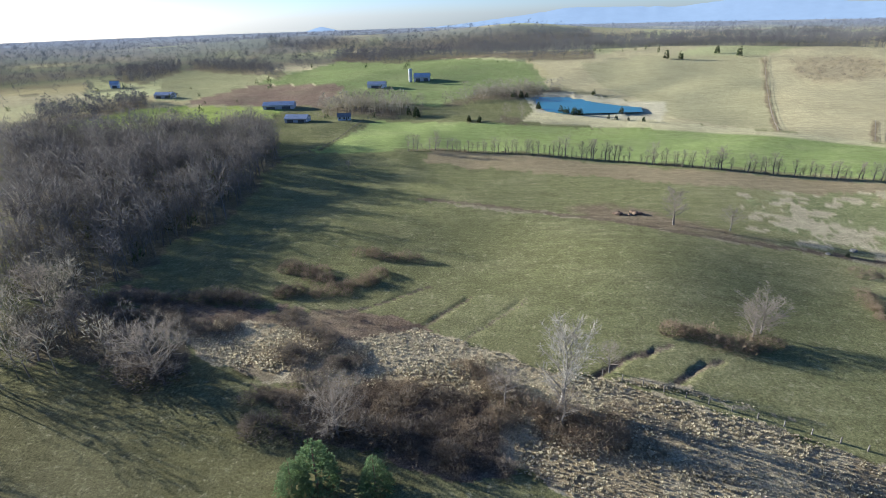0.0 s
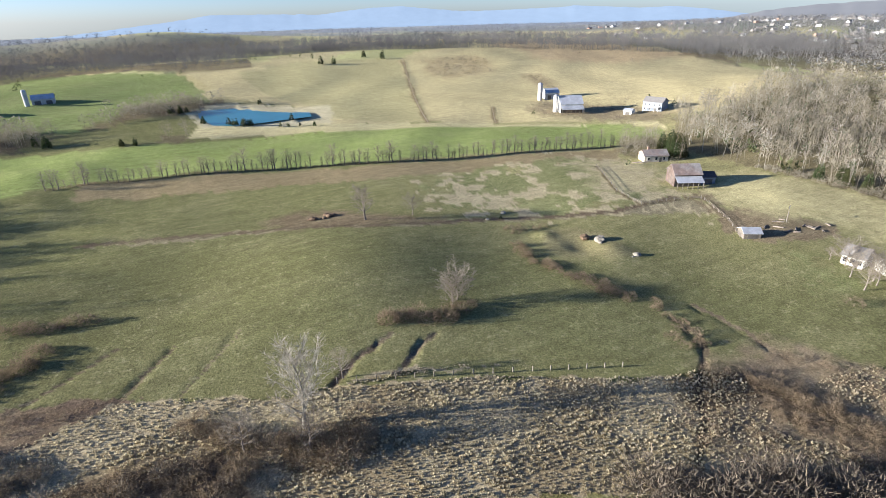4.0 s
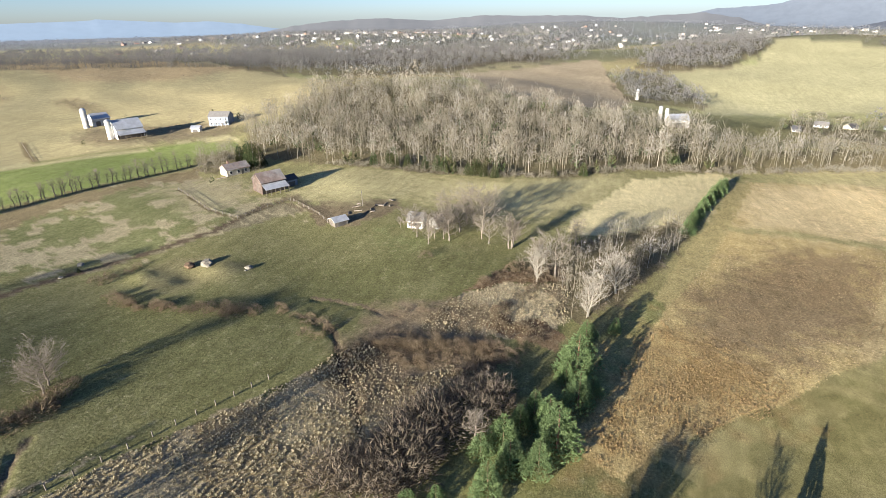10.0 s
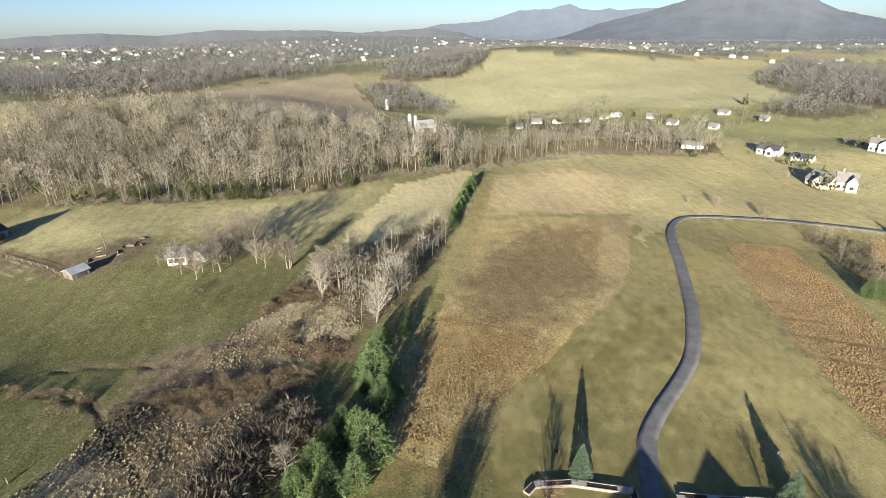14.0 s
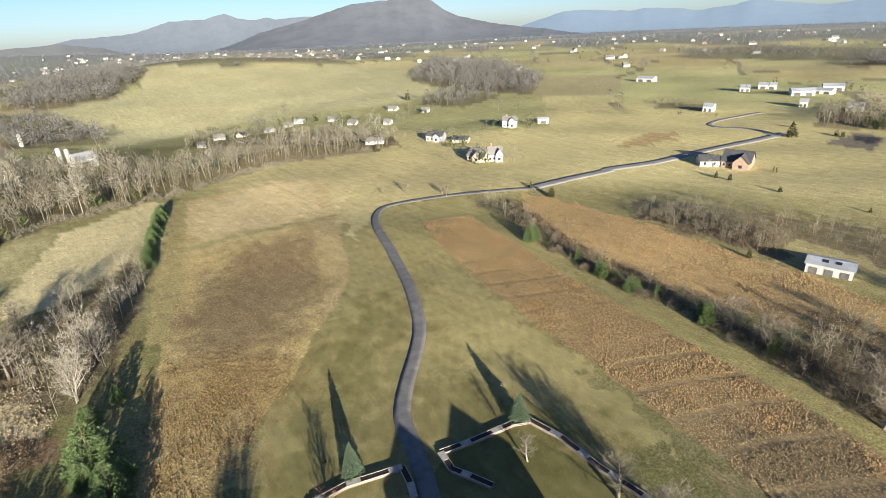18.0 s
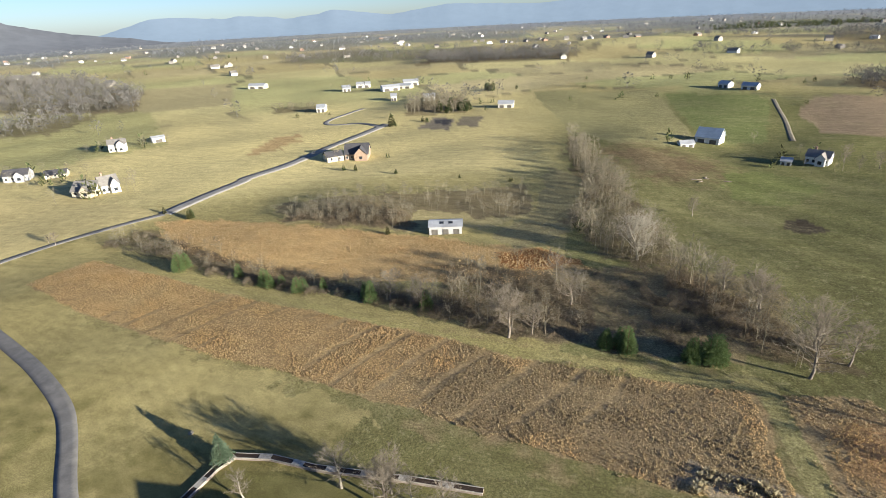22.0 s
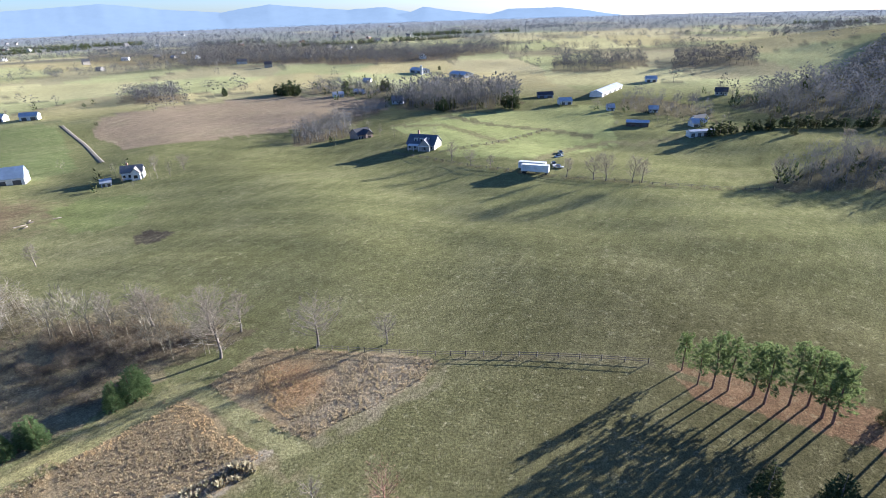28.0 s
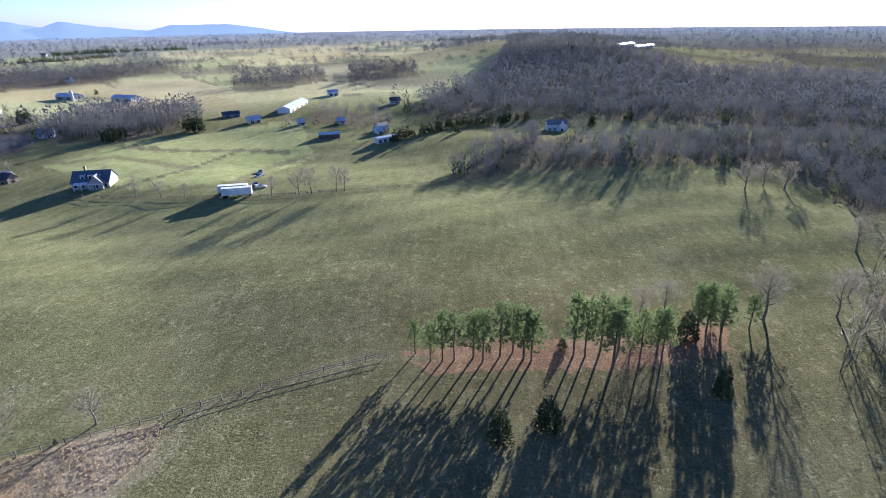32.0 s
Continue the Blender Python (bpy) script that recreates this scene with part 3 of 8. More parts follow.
LINES["fence_hill"] = [(267.7, 611.2), (210, 464), (180, 387.1), (154.2, 316.6)]
LINES["fence_hill2"] = [(216.8, 337.5), (191.2, 293.3)]
LINES["fence_past"] = [(-198.7, -183.3), (-193.8, -129.2), (-198.4, -93.2), (-205.8, -56), (-216.9, -35), (-231.4, -18.4)]
LINES["fence_f3"] = [(-59.6, -80.9), (-64.7, -71.7), (-72.2, -58.5), (-75.9, -53.4), (-83.8, -41.1), (-90, -29.8), (-94.2, -21.8)]
LINES["fence_west"] = [(-95.4, 365.9), (-97.1, 315.7), (-96.2, 270.5), (-111, 253.5)]
LINES["fence_paddock"] = [(-207, -159.4), (-232.6, -148.6), (-248.5, -147.4), (-289.6, -143.3)]
LINES["gully_a"] = [(19.3, 84.7), (25.5, 89.7), (31, 92.7), (34.9, 94.4)]
LINES["gully_b"] = [(33.1, 82.9), (38.5, 87.4), (44, 90.7)]
LINES["gully_c"] = [(-36.4, 105.7), (-31, 110), (-18.3, 120)]
LINES["gully_d"] = [(-18.4, 99.2), (-13.2, 106.6), (-7.2, 114.2)]
LINES["gully_e"] = [(-7.8, 95.6), (-1.8, 102.6), (6.4, 113.1)]
LINES["ditch_f"] = [(106, 73.9), (106.6, 66), (105.1, 56.4), (103.5, 48.2)]
LINES["ditch_g"] = [(85.8, 55), (91.8, 59.4), (95.1, 63.4), (96.9, 71.9)]
LINES["track_a"] = [(-31.4, 197.4), (9.6, 182), (31.5, 172.1), (55.1, 157.6), (96.6, 147.5), (136.5, 130.7), (165.6, 131)]
LINES["brush_a"] = [(36.5, 98.2), (40.5, 97.2), (44.5, 96.6), (49.3, 96.2), (54.5, 97.0), (57.5, 98.0)]
LINES["brush_b"] = [(90.3, 124.6), (87.9, 113.0), (88.8, 105.9), (91.2, 100.7), (92.1, 94.0), (92.9, 87.6), (94.3, 82.0)]
LINES["brush_b2"] = [(97.6, 82.1), (95.5, 73.6), (95.4, 67.7), (94.4, 61.5), (85.8, 64.6)]
LINES["brush_c"] = [(-60.4, 130.2), (-51.0, 125.2), (-41.8, 119.6), (-34.9, 121.3), (-32.4, 127.8)]
LINES["brush_c2"] = [(-59.1, 117.1), (-48.2, 116.3), (-38.7, 116.7)]
LINES["brush_d"] = [(-6.1, 87.6), (2.7, 76.2), (9.7, 71.9), (18, 72.9), (20.9, 68.8), (14.4, 67.3), (5.7, 70.8), (-1.5, 72.4)]
LINES["brush_e"] = [(-48, 75.4), (-38.3, 73), (-30.8, 69.3), (-23.3, 71.2), (-18.4, 77.3), (-11.8, 74.7), (-1.8, 75.3), (-3.4, 67.3), (-10.4, 63.3), (-16.4, 66.5), (-4.8, 60.3), (2, 61.9)]
LINES["brush_f"] = [(87.1, 49.8), (92.4, 44.1), (93.1, 36.3), (93.6, 28.6), (93.7, 21.2), (85.4, 41), (87, 29.1), (83.8, 21)]
LINES["brush_g"] = [(50.5, 38.8), (56.1, 36.1), (61.2, 32.4), (60.6, 26.2), (55.3, 27.8), (52.7, 32.3), (64.7, 25.8), (72.5, 24.3)]
LINES["brush_h"] = [(130.1, 30), (136.2, 21.7), (135, 12.2), (108.3, 28.9), (107.6, 21.8), (105.2, 13.5), (97.2, 17), (87, 23)]
LINES["brush_i"] = [(-88.3, 96.8), (-98.7, 101.2), (-84.7, 104.4), (-70.4, 97.2), (-61.1, 97.6), (-107.3, 106.4), (-118.2, 111.9)]
LINES["brush_j"] = [(-26.8, -133.4), (-32.4, -122.3), (-41.1, -113.2), (-47, -105.7), (-24.2, -124.5), (-34.4, -111.3), (-25.8, -111), (-21.4, -105.5), (-18.9, -131.6)]
LINES["brush_k"] = [(78.1, 25.6), (81.3, 22.1), (78.2, 17.3), (72.3, 28.1), (65.8, 30), (63.4, 32.8)]
LINES["creek"] = [(83.9, 54), (78.4, 49.6), (72.1, 43.5), (64.2, 38.3)]
# shade of a bank, painted as a dark strip with no step built
LINES["bank"] = [(-68.1, -55.4), (-73.9, -54), (-80.7, -44.8), (-86.7, -34.6), (-94, -18.4), (-94.1, -11.4)]
LINES["bank_shade2"] = [(-74.1, -54.6), (-81.4, -45.2), (-86.4, -37.4), (-90.7, -30.1), (-94.6, -21.9)]
LINES["road2"] = [(120.1, -336.1), (140.5, -348.5), (157.1, -346.1), (168, -352.4), (170.7, -368.8), (165.9, -388.6), (162.6, -412)]
LINES["brush_l"] = [(95.2, 135.7), (99.1, 136.1), (102.3, 134.1), (106.1, 131.3)]
LINES["fence_barn"] = [(170.6, 178.3), (152.2, 146.9), (149.2, 131.3)]
LINES["fence_barn2"] = [(149.2, 131.3), (163.6, 128.8), (172.5, 124.3)]
LINES["fence_barn3"] = [(172, 122.6), (161.2, 104.5), (152.6, 94.5)]
LINES["brush_c3"] = [(-42.8, 140.9), (-32.9, 138.3), (-25.7, 136.0)]
LINES["brush_s"] = [(104, -122.9), (84.9, -117.8), (68.1, -115.5), (57.7, -115.2), (44.5, -112.9), (31.3, -109.4), (18.7, -105.2), (8.6, -102)]
LINES["brush_n"] = [(89.8, 49.2), (93.4, 41), (94.8, 31.6), (95.1, 20.4)]
LINES["brush_o"] = [(-107.4, 109.3), (-97.4, 110.3), (-88.1, 111.6), (-79.8, 113.1), (-70.2, 112.3), (-61.4, 111.9)]
LINES["brush_p"] = [(-79.4, 82.8), (-72.8, 80.2), (-66.4, 78.5)]
LINES["brush_q"] = [(-45.4, 67.7), (-37.1, 65.4), (-29.5, 65.9), (-20.3, 67.2), (-13.9, 66.8), (-8.8, 69.2)]
LINES["brush_r"] = [(225, 137.5), (225.5, 88.1), (225.2, 55.7), (232, 26.9), (255, -3.5), (265, -43.1), (288, -119.4), (272, -166)]
LINES["fence_marsh"] = [(19.9, 84.8), (40.6, 76.1), (55.1, 69.9), (71.7, 62.5)]
LINES["brush_m"] = [(-52.3, 105), (-43.1, 97.7), (-34.6, 91.1), (-27.4, 84.1), (-38.8, 87.2), (-46.5, 91.7), (-40.6, 81.7), (-28.6, 75.8)]
LINES["evergreen_row"] = [(-306.4, -56.1), (-325.2, -41.6), (-347, -27.7), (-381.4, 24)]

WOODS["wood_east"] = [(228.2, 186.1), (223.6, 137.5), (224.3, 88.1), (224, 55.7), (230.6, 26.9), (254.3, -3.5), (264.3, -43.1), (293, -59.6), (343.3, -33.3), (348.7, -11.9), (367.8, 10.4), (387.3, 43.1), (390.8, 75.8), (415.6, 131.4), (413.4, 173.6), (400.3, 218.5), (362.6, 234.4), (311.7, 218.3), (279, 225.4)]
WOODS["belt_east"] = [(264.3, -43.1), (288.8, -119.4), (270.5, -168.7), (290.8, -192.1), (324.1, -166.1), (327.4, -100.1), (305.4, -61.9)]
WOODS["grove_marsh"] = [(136.8, 26.8), (131.4, 16.6), (112.1, 9.9), (114.8, 2.4), (137.3, -7.6), (163.6, -17.1), (181.5, -23.8), (187, -19.2), (178.5, -6.5), (163.5, 8.8), (152.3, 20.6)]
WOODS["wood_west"] = [(-131.3, 111.8), (-116, 117), (-103.2, 125), (-108.8, 153.7), (-97.5, 170.8), (-106.7, 216.2), (-109.3, 248.9), (-139.2, 314.6), (-204.4, 313.8), (-294, 311.1), (-297.4, 289.6)]
WOODS["belt_farm"] = [(-133.8, 385.3), (-100.7, 387.9), (-67.3, 386.9), (-54.2, 412.6), (-86.7, 447.8), (-133.9, 445.7)]
WOODS["belt_pond"] = [(-29.2, 444.4), (15.1, 440), (44.5, 474.7), (24.3, 509.3), (-13.1, 495.2)]
WOODS["belt_pond2"] = [(-3.4, 347.3), (12.8, 344.7), (14.4, 369.4), (0.6, 375.3)]
WOODS["clump_yellow"] = [(-229.3, 338.8), (-209.1, 341.9), (-226.2, 371.8), (-247.4, 371.1)]
WOODS["clump_yellow2"] = [(-192.4, 355.9), (-153.6, 349.9), (-165.8, 379.9), (-202.7, 385.2)]
WOODS["belt_west2"] = [(-335.7, 359.3), (-287.8, 420.5), (-332.5, 472.6), (-404.2, 437.7)]
WOODS["hedge_f2"] = [(153.9, -136.5), (100.9, -121.2), (70.1, -117.7), (33.4, -110.2), (18, -102.4), (13, -102), (8.5, -105.2), (29.7, -118), (64.1, -123.4), (93.3, -128), (146.4, -148.5)]
WOODS["grove_shed"] = [(114.4, -181.4), (86.7, -193.4), (17, -214.5), (12.8, -182.1), (31.8, -173.8), (36.7, -178.4), (53.8, -179.8), (61.4, -163.8), (97.7, -165.3)]
WOODS["grove_clump"] = [(101.6, -166.5), (84.5, -162.5), (60.8, -161.8), (49, -162), (57.6, -178), (80.7, -186), (100.6, -175.7)]
WOODS["hedge_south"] = [(1.8, -313), (-9.5, -268.3), (-23, -208.8), (-29.3, -164.8), (-32, -141.8), (-15.8, -143.3), (-6.5, -156.2), (0.3, -176.9), (-7, -209.9), (2, -264.1)]
WOODS["grove_low"] = [(-32, -141.8), (-47.9, -117.1), (-56.9, -100.8), (-38.9, -98.2), (-38.1, -107.7), (-23.8, -131.8)]
WOODS["grove_mid"] = [(15.4, -103.3), (-6.3, -101.9), (-6.5, -126.4), (4, -133.8), (33, -137), (28.4, -111.5)]
WOODS["belt_sw"] = [(-298.5, -267.5), (-313.1, -228.1), (-352.9, -195.6), (-417.1, -238.2), (-385.8, -311.3), (-331.1, -297.7)]
WOODS["belt_sw2"] = [(-194.4, -253.5), (-225.1, -238.7), (-251.4, -267.3), (-230, -287.7)]
WOODS["belt_s"] = [(-190.7, -462.5), (-230.7, -431.1), (-259.1, -483.2), (-223.2, -524.5)]
WOODS["belt_ridge"] = [(-232.5, -21), (-249.7, 14.9), (-245.9, 63), (-261.4, 113.7), (-252.1, 134.8), (-175.9, 127.5), (-317.1, 215.3), (-326.8, 107.2), (-306.9, 64.5), (-321, 14.9), (-282.6, -7.3)]
WOODS["wood_ridge"] = [(-403.9, -65.5), (-373.8, -29.4), (-387.8, 33.3), (-371.6, 84.1), (-331.7, 224.3), (-613.9, 398.3), (-626.3, 224.5), (-793.7, 168.4), (-813.5, 16.8), (-583.4, -16), (-477.3, -57)]
WOODS["barn_trees"] = [(197.7, 193.4), (197.7, 181.5), (219.9, 181.5), (237.8, 204.8), (224.1, 214.5)]
WOODS["house_trees"] = [(-365.2, -129.9), (-352.6, -70.3), (-333.9, -59.4), (-395.8, -79.2), (-422.2, -140.1)]
WOODS["knoll_wood"] = [(590.3, -415.2), (464.5, -397.3), (370.6, -403.4), (465.1, -529.1), (711, -691.8), (929.2, -715.4)]
WOODS["knoll_wood2"] = [(425.1, -307.5), (365.2, -310.3), (392.8, -386.2), (477.3, -392.3)]
WOODS["yellow_wood"] = [(744.2, 5.3), (716.6, -38.1), (743.7, -106.2), (916.2, -174.1), (1070.6, -160.8), (1025.3, -43.6)]
WOODS["bluff_wood"] = [(498.8, 3.7), (499.3, -57.9), (575.4, -54.4), (685.9, -15.8), (658.2, 31.4)]
WOODS["village_trees"] = [(473.9, -113.1), (359.1, -186.7), (293.5, -193.6), (271, -178.8), (332.9, -130.8), (397.1, -94)]
WOODS["town_mid"] = [(616.2, 512.8), (605.2, 314.9), (673.1, 224.1), (834.5, 207.9), (925.6, 99.2), (1294.8, 318.8), (1121.5, 572.2), (1004.2, 824.2)]
WOODS["belt_solar"] = [(234.4, -397.5), (187.9, -397.3), (200.3, -424.4), (253.1, -430.3)]
WOODS["belt_green"] = [(119.4, -388.6), (75.2, -398.4), (84.6, -447.3), (134.9, -439.6)]
WOODS["far_belt"] = [(219.6, -810.2), (8, -788.9), (8.5, -894.5), (242.8, -977)]
POND = [(26.7, 454.2), (38.7, 463.5), (59.7, 451.5), (69.9, 427.2), (86.9, 408.1), (99, 400.6), (95.6, 381.4), (76.3, 379.3), (44.5, 376.2), (30.8, 387.9), (26.1, 422.1)]
WOODS["west_edge"] = [(-125.6, 105.8), (-112, 112.2), (-84.4, 99.4), (-64.4, 86.7), (-63.7, 79.3), (-77.8, 82.3), (-93.2, 85.7), (-106.5, 85.5)]
WOODS["valley_a"] = [(-433.8, -767.4), (-457.9, -741.3), (-507.9, -772.2), (-521.9, -582.6), (-571.4, -501), (-634.1, -477.5), (-798.6, -466.8), (-881.4, -514.6), (-773, -579.6), (-711.9, -609.7), (-732.6, -745.9), (-801.9, -957.6), (-820.9, -1141.8), (-771.1, -1336.1)]
WOODS["valley_b"] = [(-544.2, -267.6), (-547.1, -223.3), (-611, -189.7), (-712, -221.3), (-696.7, -287.2), (-658.3, -318.9)]
WOODS["valley_c"] = [(-603.8, -161.5), (-611.2, -83.5), (-706, -101), (-747, -196.4)]
WOODS["hedge_plow"] = [(-190.1, -254.8), (-198.6, -241.8), (-248.4, -264.7), (-290.2, -273.2), (-298.5, -286.1), (-260.2, -288.3), (-231.6, -295.4)]
WOODS["far_a"] = [(226, -781.2), (182.3, -811.8), (109.3, -826.5), (116.2, -962.1), (188.8, -962), (230.4, -877.2)]
WOODS["far_b"] = [(109.3, -826.5), (-1.2, -834.8), (-11.3, -920.4), (67.5, -1001.4), (126.6, -982.8)]
WOODS["far_c"] = [(-516.8, -587.1), (-545.2, -536.2), (-618.4, -438.3), (-759.5, -542.6), (-693.1, -617.2), (-614.3, -677.7)]
WOODS["far_d"] = [(-362.9, -957.1), (-503.4, -736), (-541.1, -615.4), (-655.1, -760.7), (-596.1, -1074.3), (-470.1, -1203.6)]
WOODS["farm_grove"] = [(115.2, -370.4), (102.3, -373.5), (73.9, -395.5), (83.7, -450.1), (120, -468.2), (131.4, -438.6)]
WOODS["field_house_trees"] = [(-196.4, -455.8), (-228.8, -438.4), (-274.1, -532.4), (-246, -556.1)]
WOODS["lane_trees"] = [(-312, -381.3), (-322.3, -326.1), (-325.4, -294.2), (-390.1, -350.7), (-381.3, -388.9), (-342.8, -413)]
WOODS["north_a"] = [(-478, 651.6), (-409.7, 604.4), (-438.6, 690.8), (-458.2, 759.3), (-564.9, 943.8), (-599.6, 899.4), (-615.8, 849.2)]
WOODS["north_b"] = [(-467.3, 801.6), (-294.5, 668.7), (-247.5, 599.7), (-270.9, 684.8), (-379.3, 870.1), (-534, 936.9)]
WOODS["north_c"] = [(-277.5, 897.7), (-140.2, 768.6), (-83.9, 816.8), (37, 662.5), (102.9, 659.5), (120.9, 775.8), (-42.5, 990.6), (-201.4, 1119.3), (-320.5, 1116)]
WOODS["north_d"] = [(-566.8, 1318.5), (-280.5, 1177.8), (-46.8, 1098.6), (185.1, 1189.9), (215.4, 1387.4), (50.8, 1375), (-191.7, 1378.5), (-400.1, 1407.7), (-591.3, 1445.4)]
WOODS["row_a"] = [(-148.1, 418.3), (-71.7, 368.7), (-77.6, 403.7), (-143.5, 431.3)]
WOODS["row_b"] = [(-41.5, 415.2), (25.9, 472.2), (50.1, 472.5), (52.4, 494.7), (-22.2, 470.1), (-47.7, 436.6)]
WOODS["row_c"] = [(-324.7, 432.6), (-293.9, 431.2), (-323.2, 477.3), (-360.8, 484.3)]
WOODS["row_d"] = [(-230.1, 335.6), (-202.7, 334.8), (-224.9, 371.7), (-250.2, 370.6)]
WOODS["row_e"] = [(-199.6, 362.2), (-161.1, 348.6), (-178.6, 381.7), (-206.2, 387)]

BARE_a = [(55.5, 165.4, 14.7), (72, 162.8, 8.5), (-72.2, 239.9, 4.8), (-115.1, 104.6, 14.3), (-99.1, 95.3, 13.4), (-102.8, 86.6, 10.1), 
    (1.2, 75.4, 9.2), (10.9, 70.7, 8.8), (21.3, 85.7, 7.2), (68.3, 18.9, 8.5), (151.9, 30.8, 12.1), (153.6, 38.5, 9.9), (157.3, 41.7, 9.5), 
    (151.7, 31.5, 11.9), (134.1, 20.2, 14), (158.8, 12.2, 10.5), (-60.5, -81.6, 12.3), (-69.7, -69.8, 8.4), (-46.2, -96, 13.4), (-44.3, -120.6, 12.4), 
    (-41.2, -185.1, 8.3), (-43.8, -121.8, 10.2), (-198.2, -145.6, 10.3), (-195.3, -133.1, 7.8), (-195.8, -123.3, 7), (-201.5, -89.4, 9.5), 
    (-201.2, -77.7, 11.4), (-202.2, -73.1, 12.6), (-204.7, -63.3, 11.3), (-205.7, -60.3, 11.3)]
BARE_b = [(-244.5, -18.6, 11.2), (-318.8, -0.4, 8.3), (-116.8, 64.4, 16.1), (-119.4, 82.2, 12.6), (-157.4, 108.1, 12.7), (-223.3, 118.5, 14.8), 
    (-218.3, 100.8, 12.5), (-225.9, 111.2, 11.6), (147.3, 56.7, 8.8), (153.2, 53.4, 7.1), (153.3, 30.6, 10.3), (133.9, 14.8, 14.7), 
    (-115.3, -260, 8.8), (-123.5, -248.1, 7.9), (11.4, -100.9, 14), (6.4, -102.8, 10.1), (33.4, -109.4, 10.3), (42.5, -112.8, 10.4), 
    (-50.6, -106.4, 12.7), (-54.6, -101.1, 12.2), (-38.7, -130.1, 9.9), (2.2, -128.7, 9.9), (-1.9, -117.6, 10.9), (14, -107, 10.6), 
    (11.2, -105.2, 9.5), (151.7, 62.3, 7.8), (152.6, 56.5, 8.2), (152.4, 51.3, 11.3), (160.6, 50.4, 10.1), (170.2, 50.7, 11.9)]
BARE_c = [(157.8, 70.8, 4.8), (164, 64.2, 5.7), (193, -117.9, 2.9), (186.7, -125.6, 4.8), (169.4, -134, 5.5), (172.7, -134.7, 4.1)]
BARE = BARE_a + BARE_b + BARE_c
SYCAMORE = [(11.2, 76.4, 18.5), (-19.9, -146.1, 14.4), (-21.6, -150.3, 12), (129.4, 19, 10.7), (115.5, 4.5, 12.5), (129.1, -1.3, 11.7)]
BROADBARE = [(55.5, 101.2, 9.2), (53.2, 99.3, 7.6), (169.7, 48, 13.5), (162.8, 43.1, 15.5), (154.4, 58.2, 8.1), (157.5, 66.5, 8.5), (159.5, 55, 9.5), (168, 57, 11), (-68.3, 79.1, 14.3), 
    (-27.2, 65.7, 11.3)]
BIRCH = [(31.8, -55.3, 10.3), (20.2, -54.8, 6.9), (-32.2, -49.9, 7.1), (45.8, -50.7, 6.6)]
REDSHRUB = [(57.9, -21.4, 3.6), (-38.6, -41.9, 5.7)]
PINE = [(92.9, 4.6, 9.4), (105.8, 4, 4.9), (110.1, -2, 4), (82.2, 3.3, 7.9), (86.4, 1, 4.7), (77.3, 10.4, 5.9), (71, 5.5, 8.9), (68.3, 14, 6.7), 
    (64.7, 16.9, 5.5), (63.8, 11.9, 6.5), (64.6, 7.5, 6.7), (57.2, 13.8, 7.6), (53.9, 20.7, 4), (51.3, 24.1, 4.7), (-27.6, 55.4, 9.1), 
    (-18.4, 55.1, 7.2), (-31, 53.9, 6.5), (88.6, 6.3, 5.2), (73.4, 12.2, 5.5), (74.9, 7.5, 7.2)]
SPRUCE = [(62.3, -27.6, 6.5), (53.6, -56.8, 5.9)]
TALLPINE = [(-95.6, -15.8, 8.3), (-93.2, -9.8, 11.6), (-94, -7.3, 10.9), (-95.1, -3.4, 10.9), (-93.7, -1.4, 12), (-95.9, 2.2, 12.5), 
    (-97.5, 4.9, 11.3), (-95.3, 7.1, 12.2), (-94.6, 8.7, 11.4), (-97.1, 17.6, 14.4), (-96.8, 19.9, 13.1), (-98.8, 23.4, 13.3), (-100, 27.5, 12.4), 
    (-95.5, 30.7, 11.8), (-97, 35.6, 11.5), (-98.5, 35, 10.7), (-107.7, 46.1, 12.1), (-108.4, 48.3, 11.9), (-105.1, 50.1, 12.8), (-92.9, -12.3, 9.4), 
    (-94.3, 25.2, 13.5), (-114.8, 48.8, 9.4), (-112, 52.9, 10.1), (-111.4, 58.9, 8.6), (-116.7, 52.4, 7.3)]
CEDAR_a = [(-71, 2.2, 7.3), (-74.7, 10.3, 7.2), (-104.6, 42.7, 7.6), (-85.9, 43.4, 7.2), (-99.2, 15.5, 3), (137.7, -163.6, 4.3), (151.7, -166.3, 2.8), 
    (69.1, -114.2, 4.6), (47.4, -111.8, 6.3), (32.6, -109.9, 5.7), (-13.5, -99.5, 6.6), (-26.2, -99, 5.7), (-30.9, -99.6, 6.7), (-9.3, -100.6, 5), 
    (106, -235.2, 3.1), (99.9, -235, 3.1), (77.8, -229.1, 2.4), (24.1, -218.2, 2.2), (46.8, -223.6, 2), (108.9, -119.4, 6.3), (89.9, -119.7, 4.5), 
    (78.1, -115.9, 4.3), (62.7, -116.9, 3.7), (75.1, -502.6, 9.7), (57.9, -156.9, 3), (75, -116.9, 3.5), (213.9, 172.3, 11.7), (217.1, 178.3, 11.8), 
    (213.9, 168.7, 9.4), (270.3, -21, 8.1)]
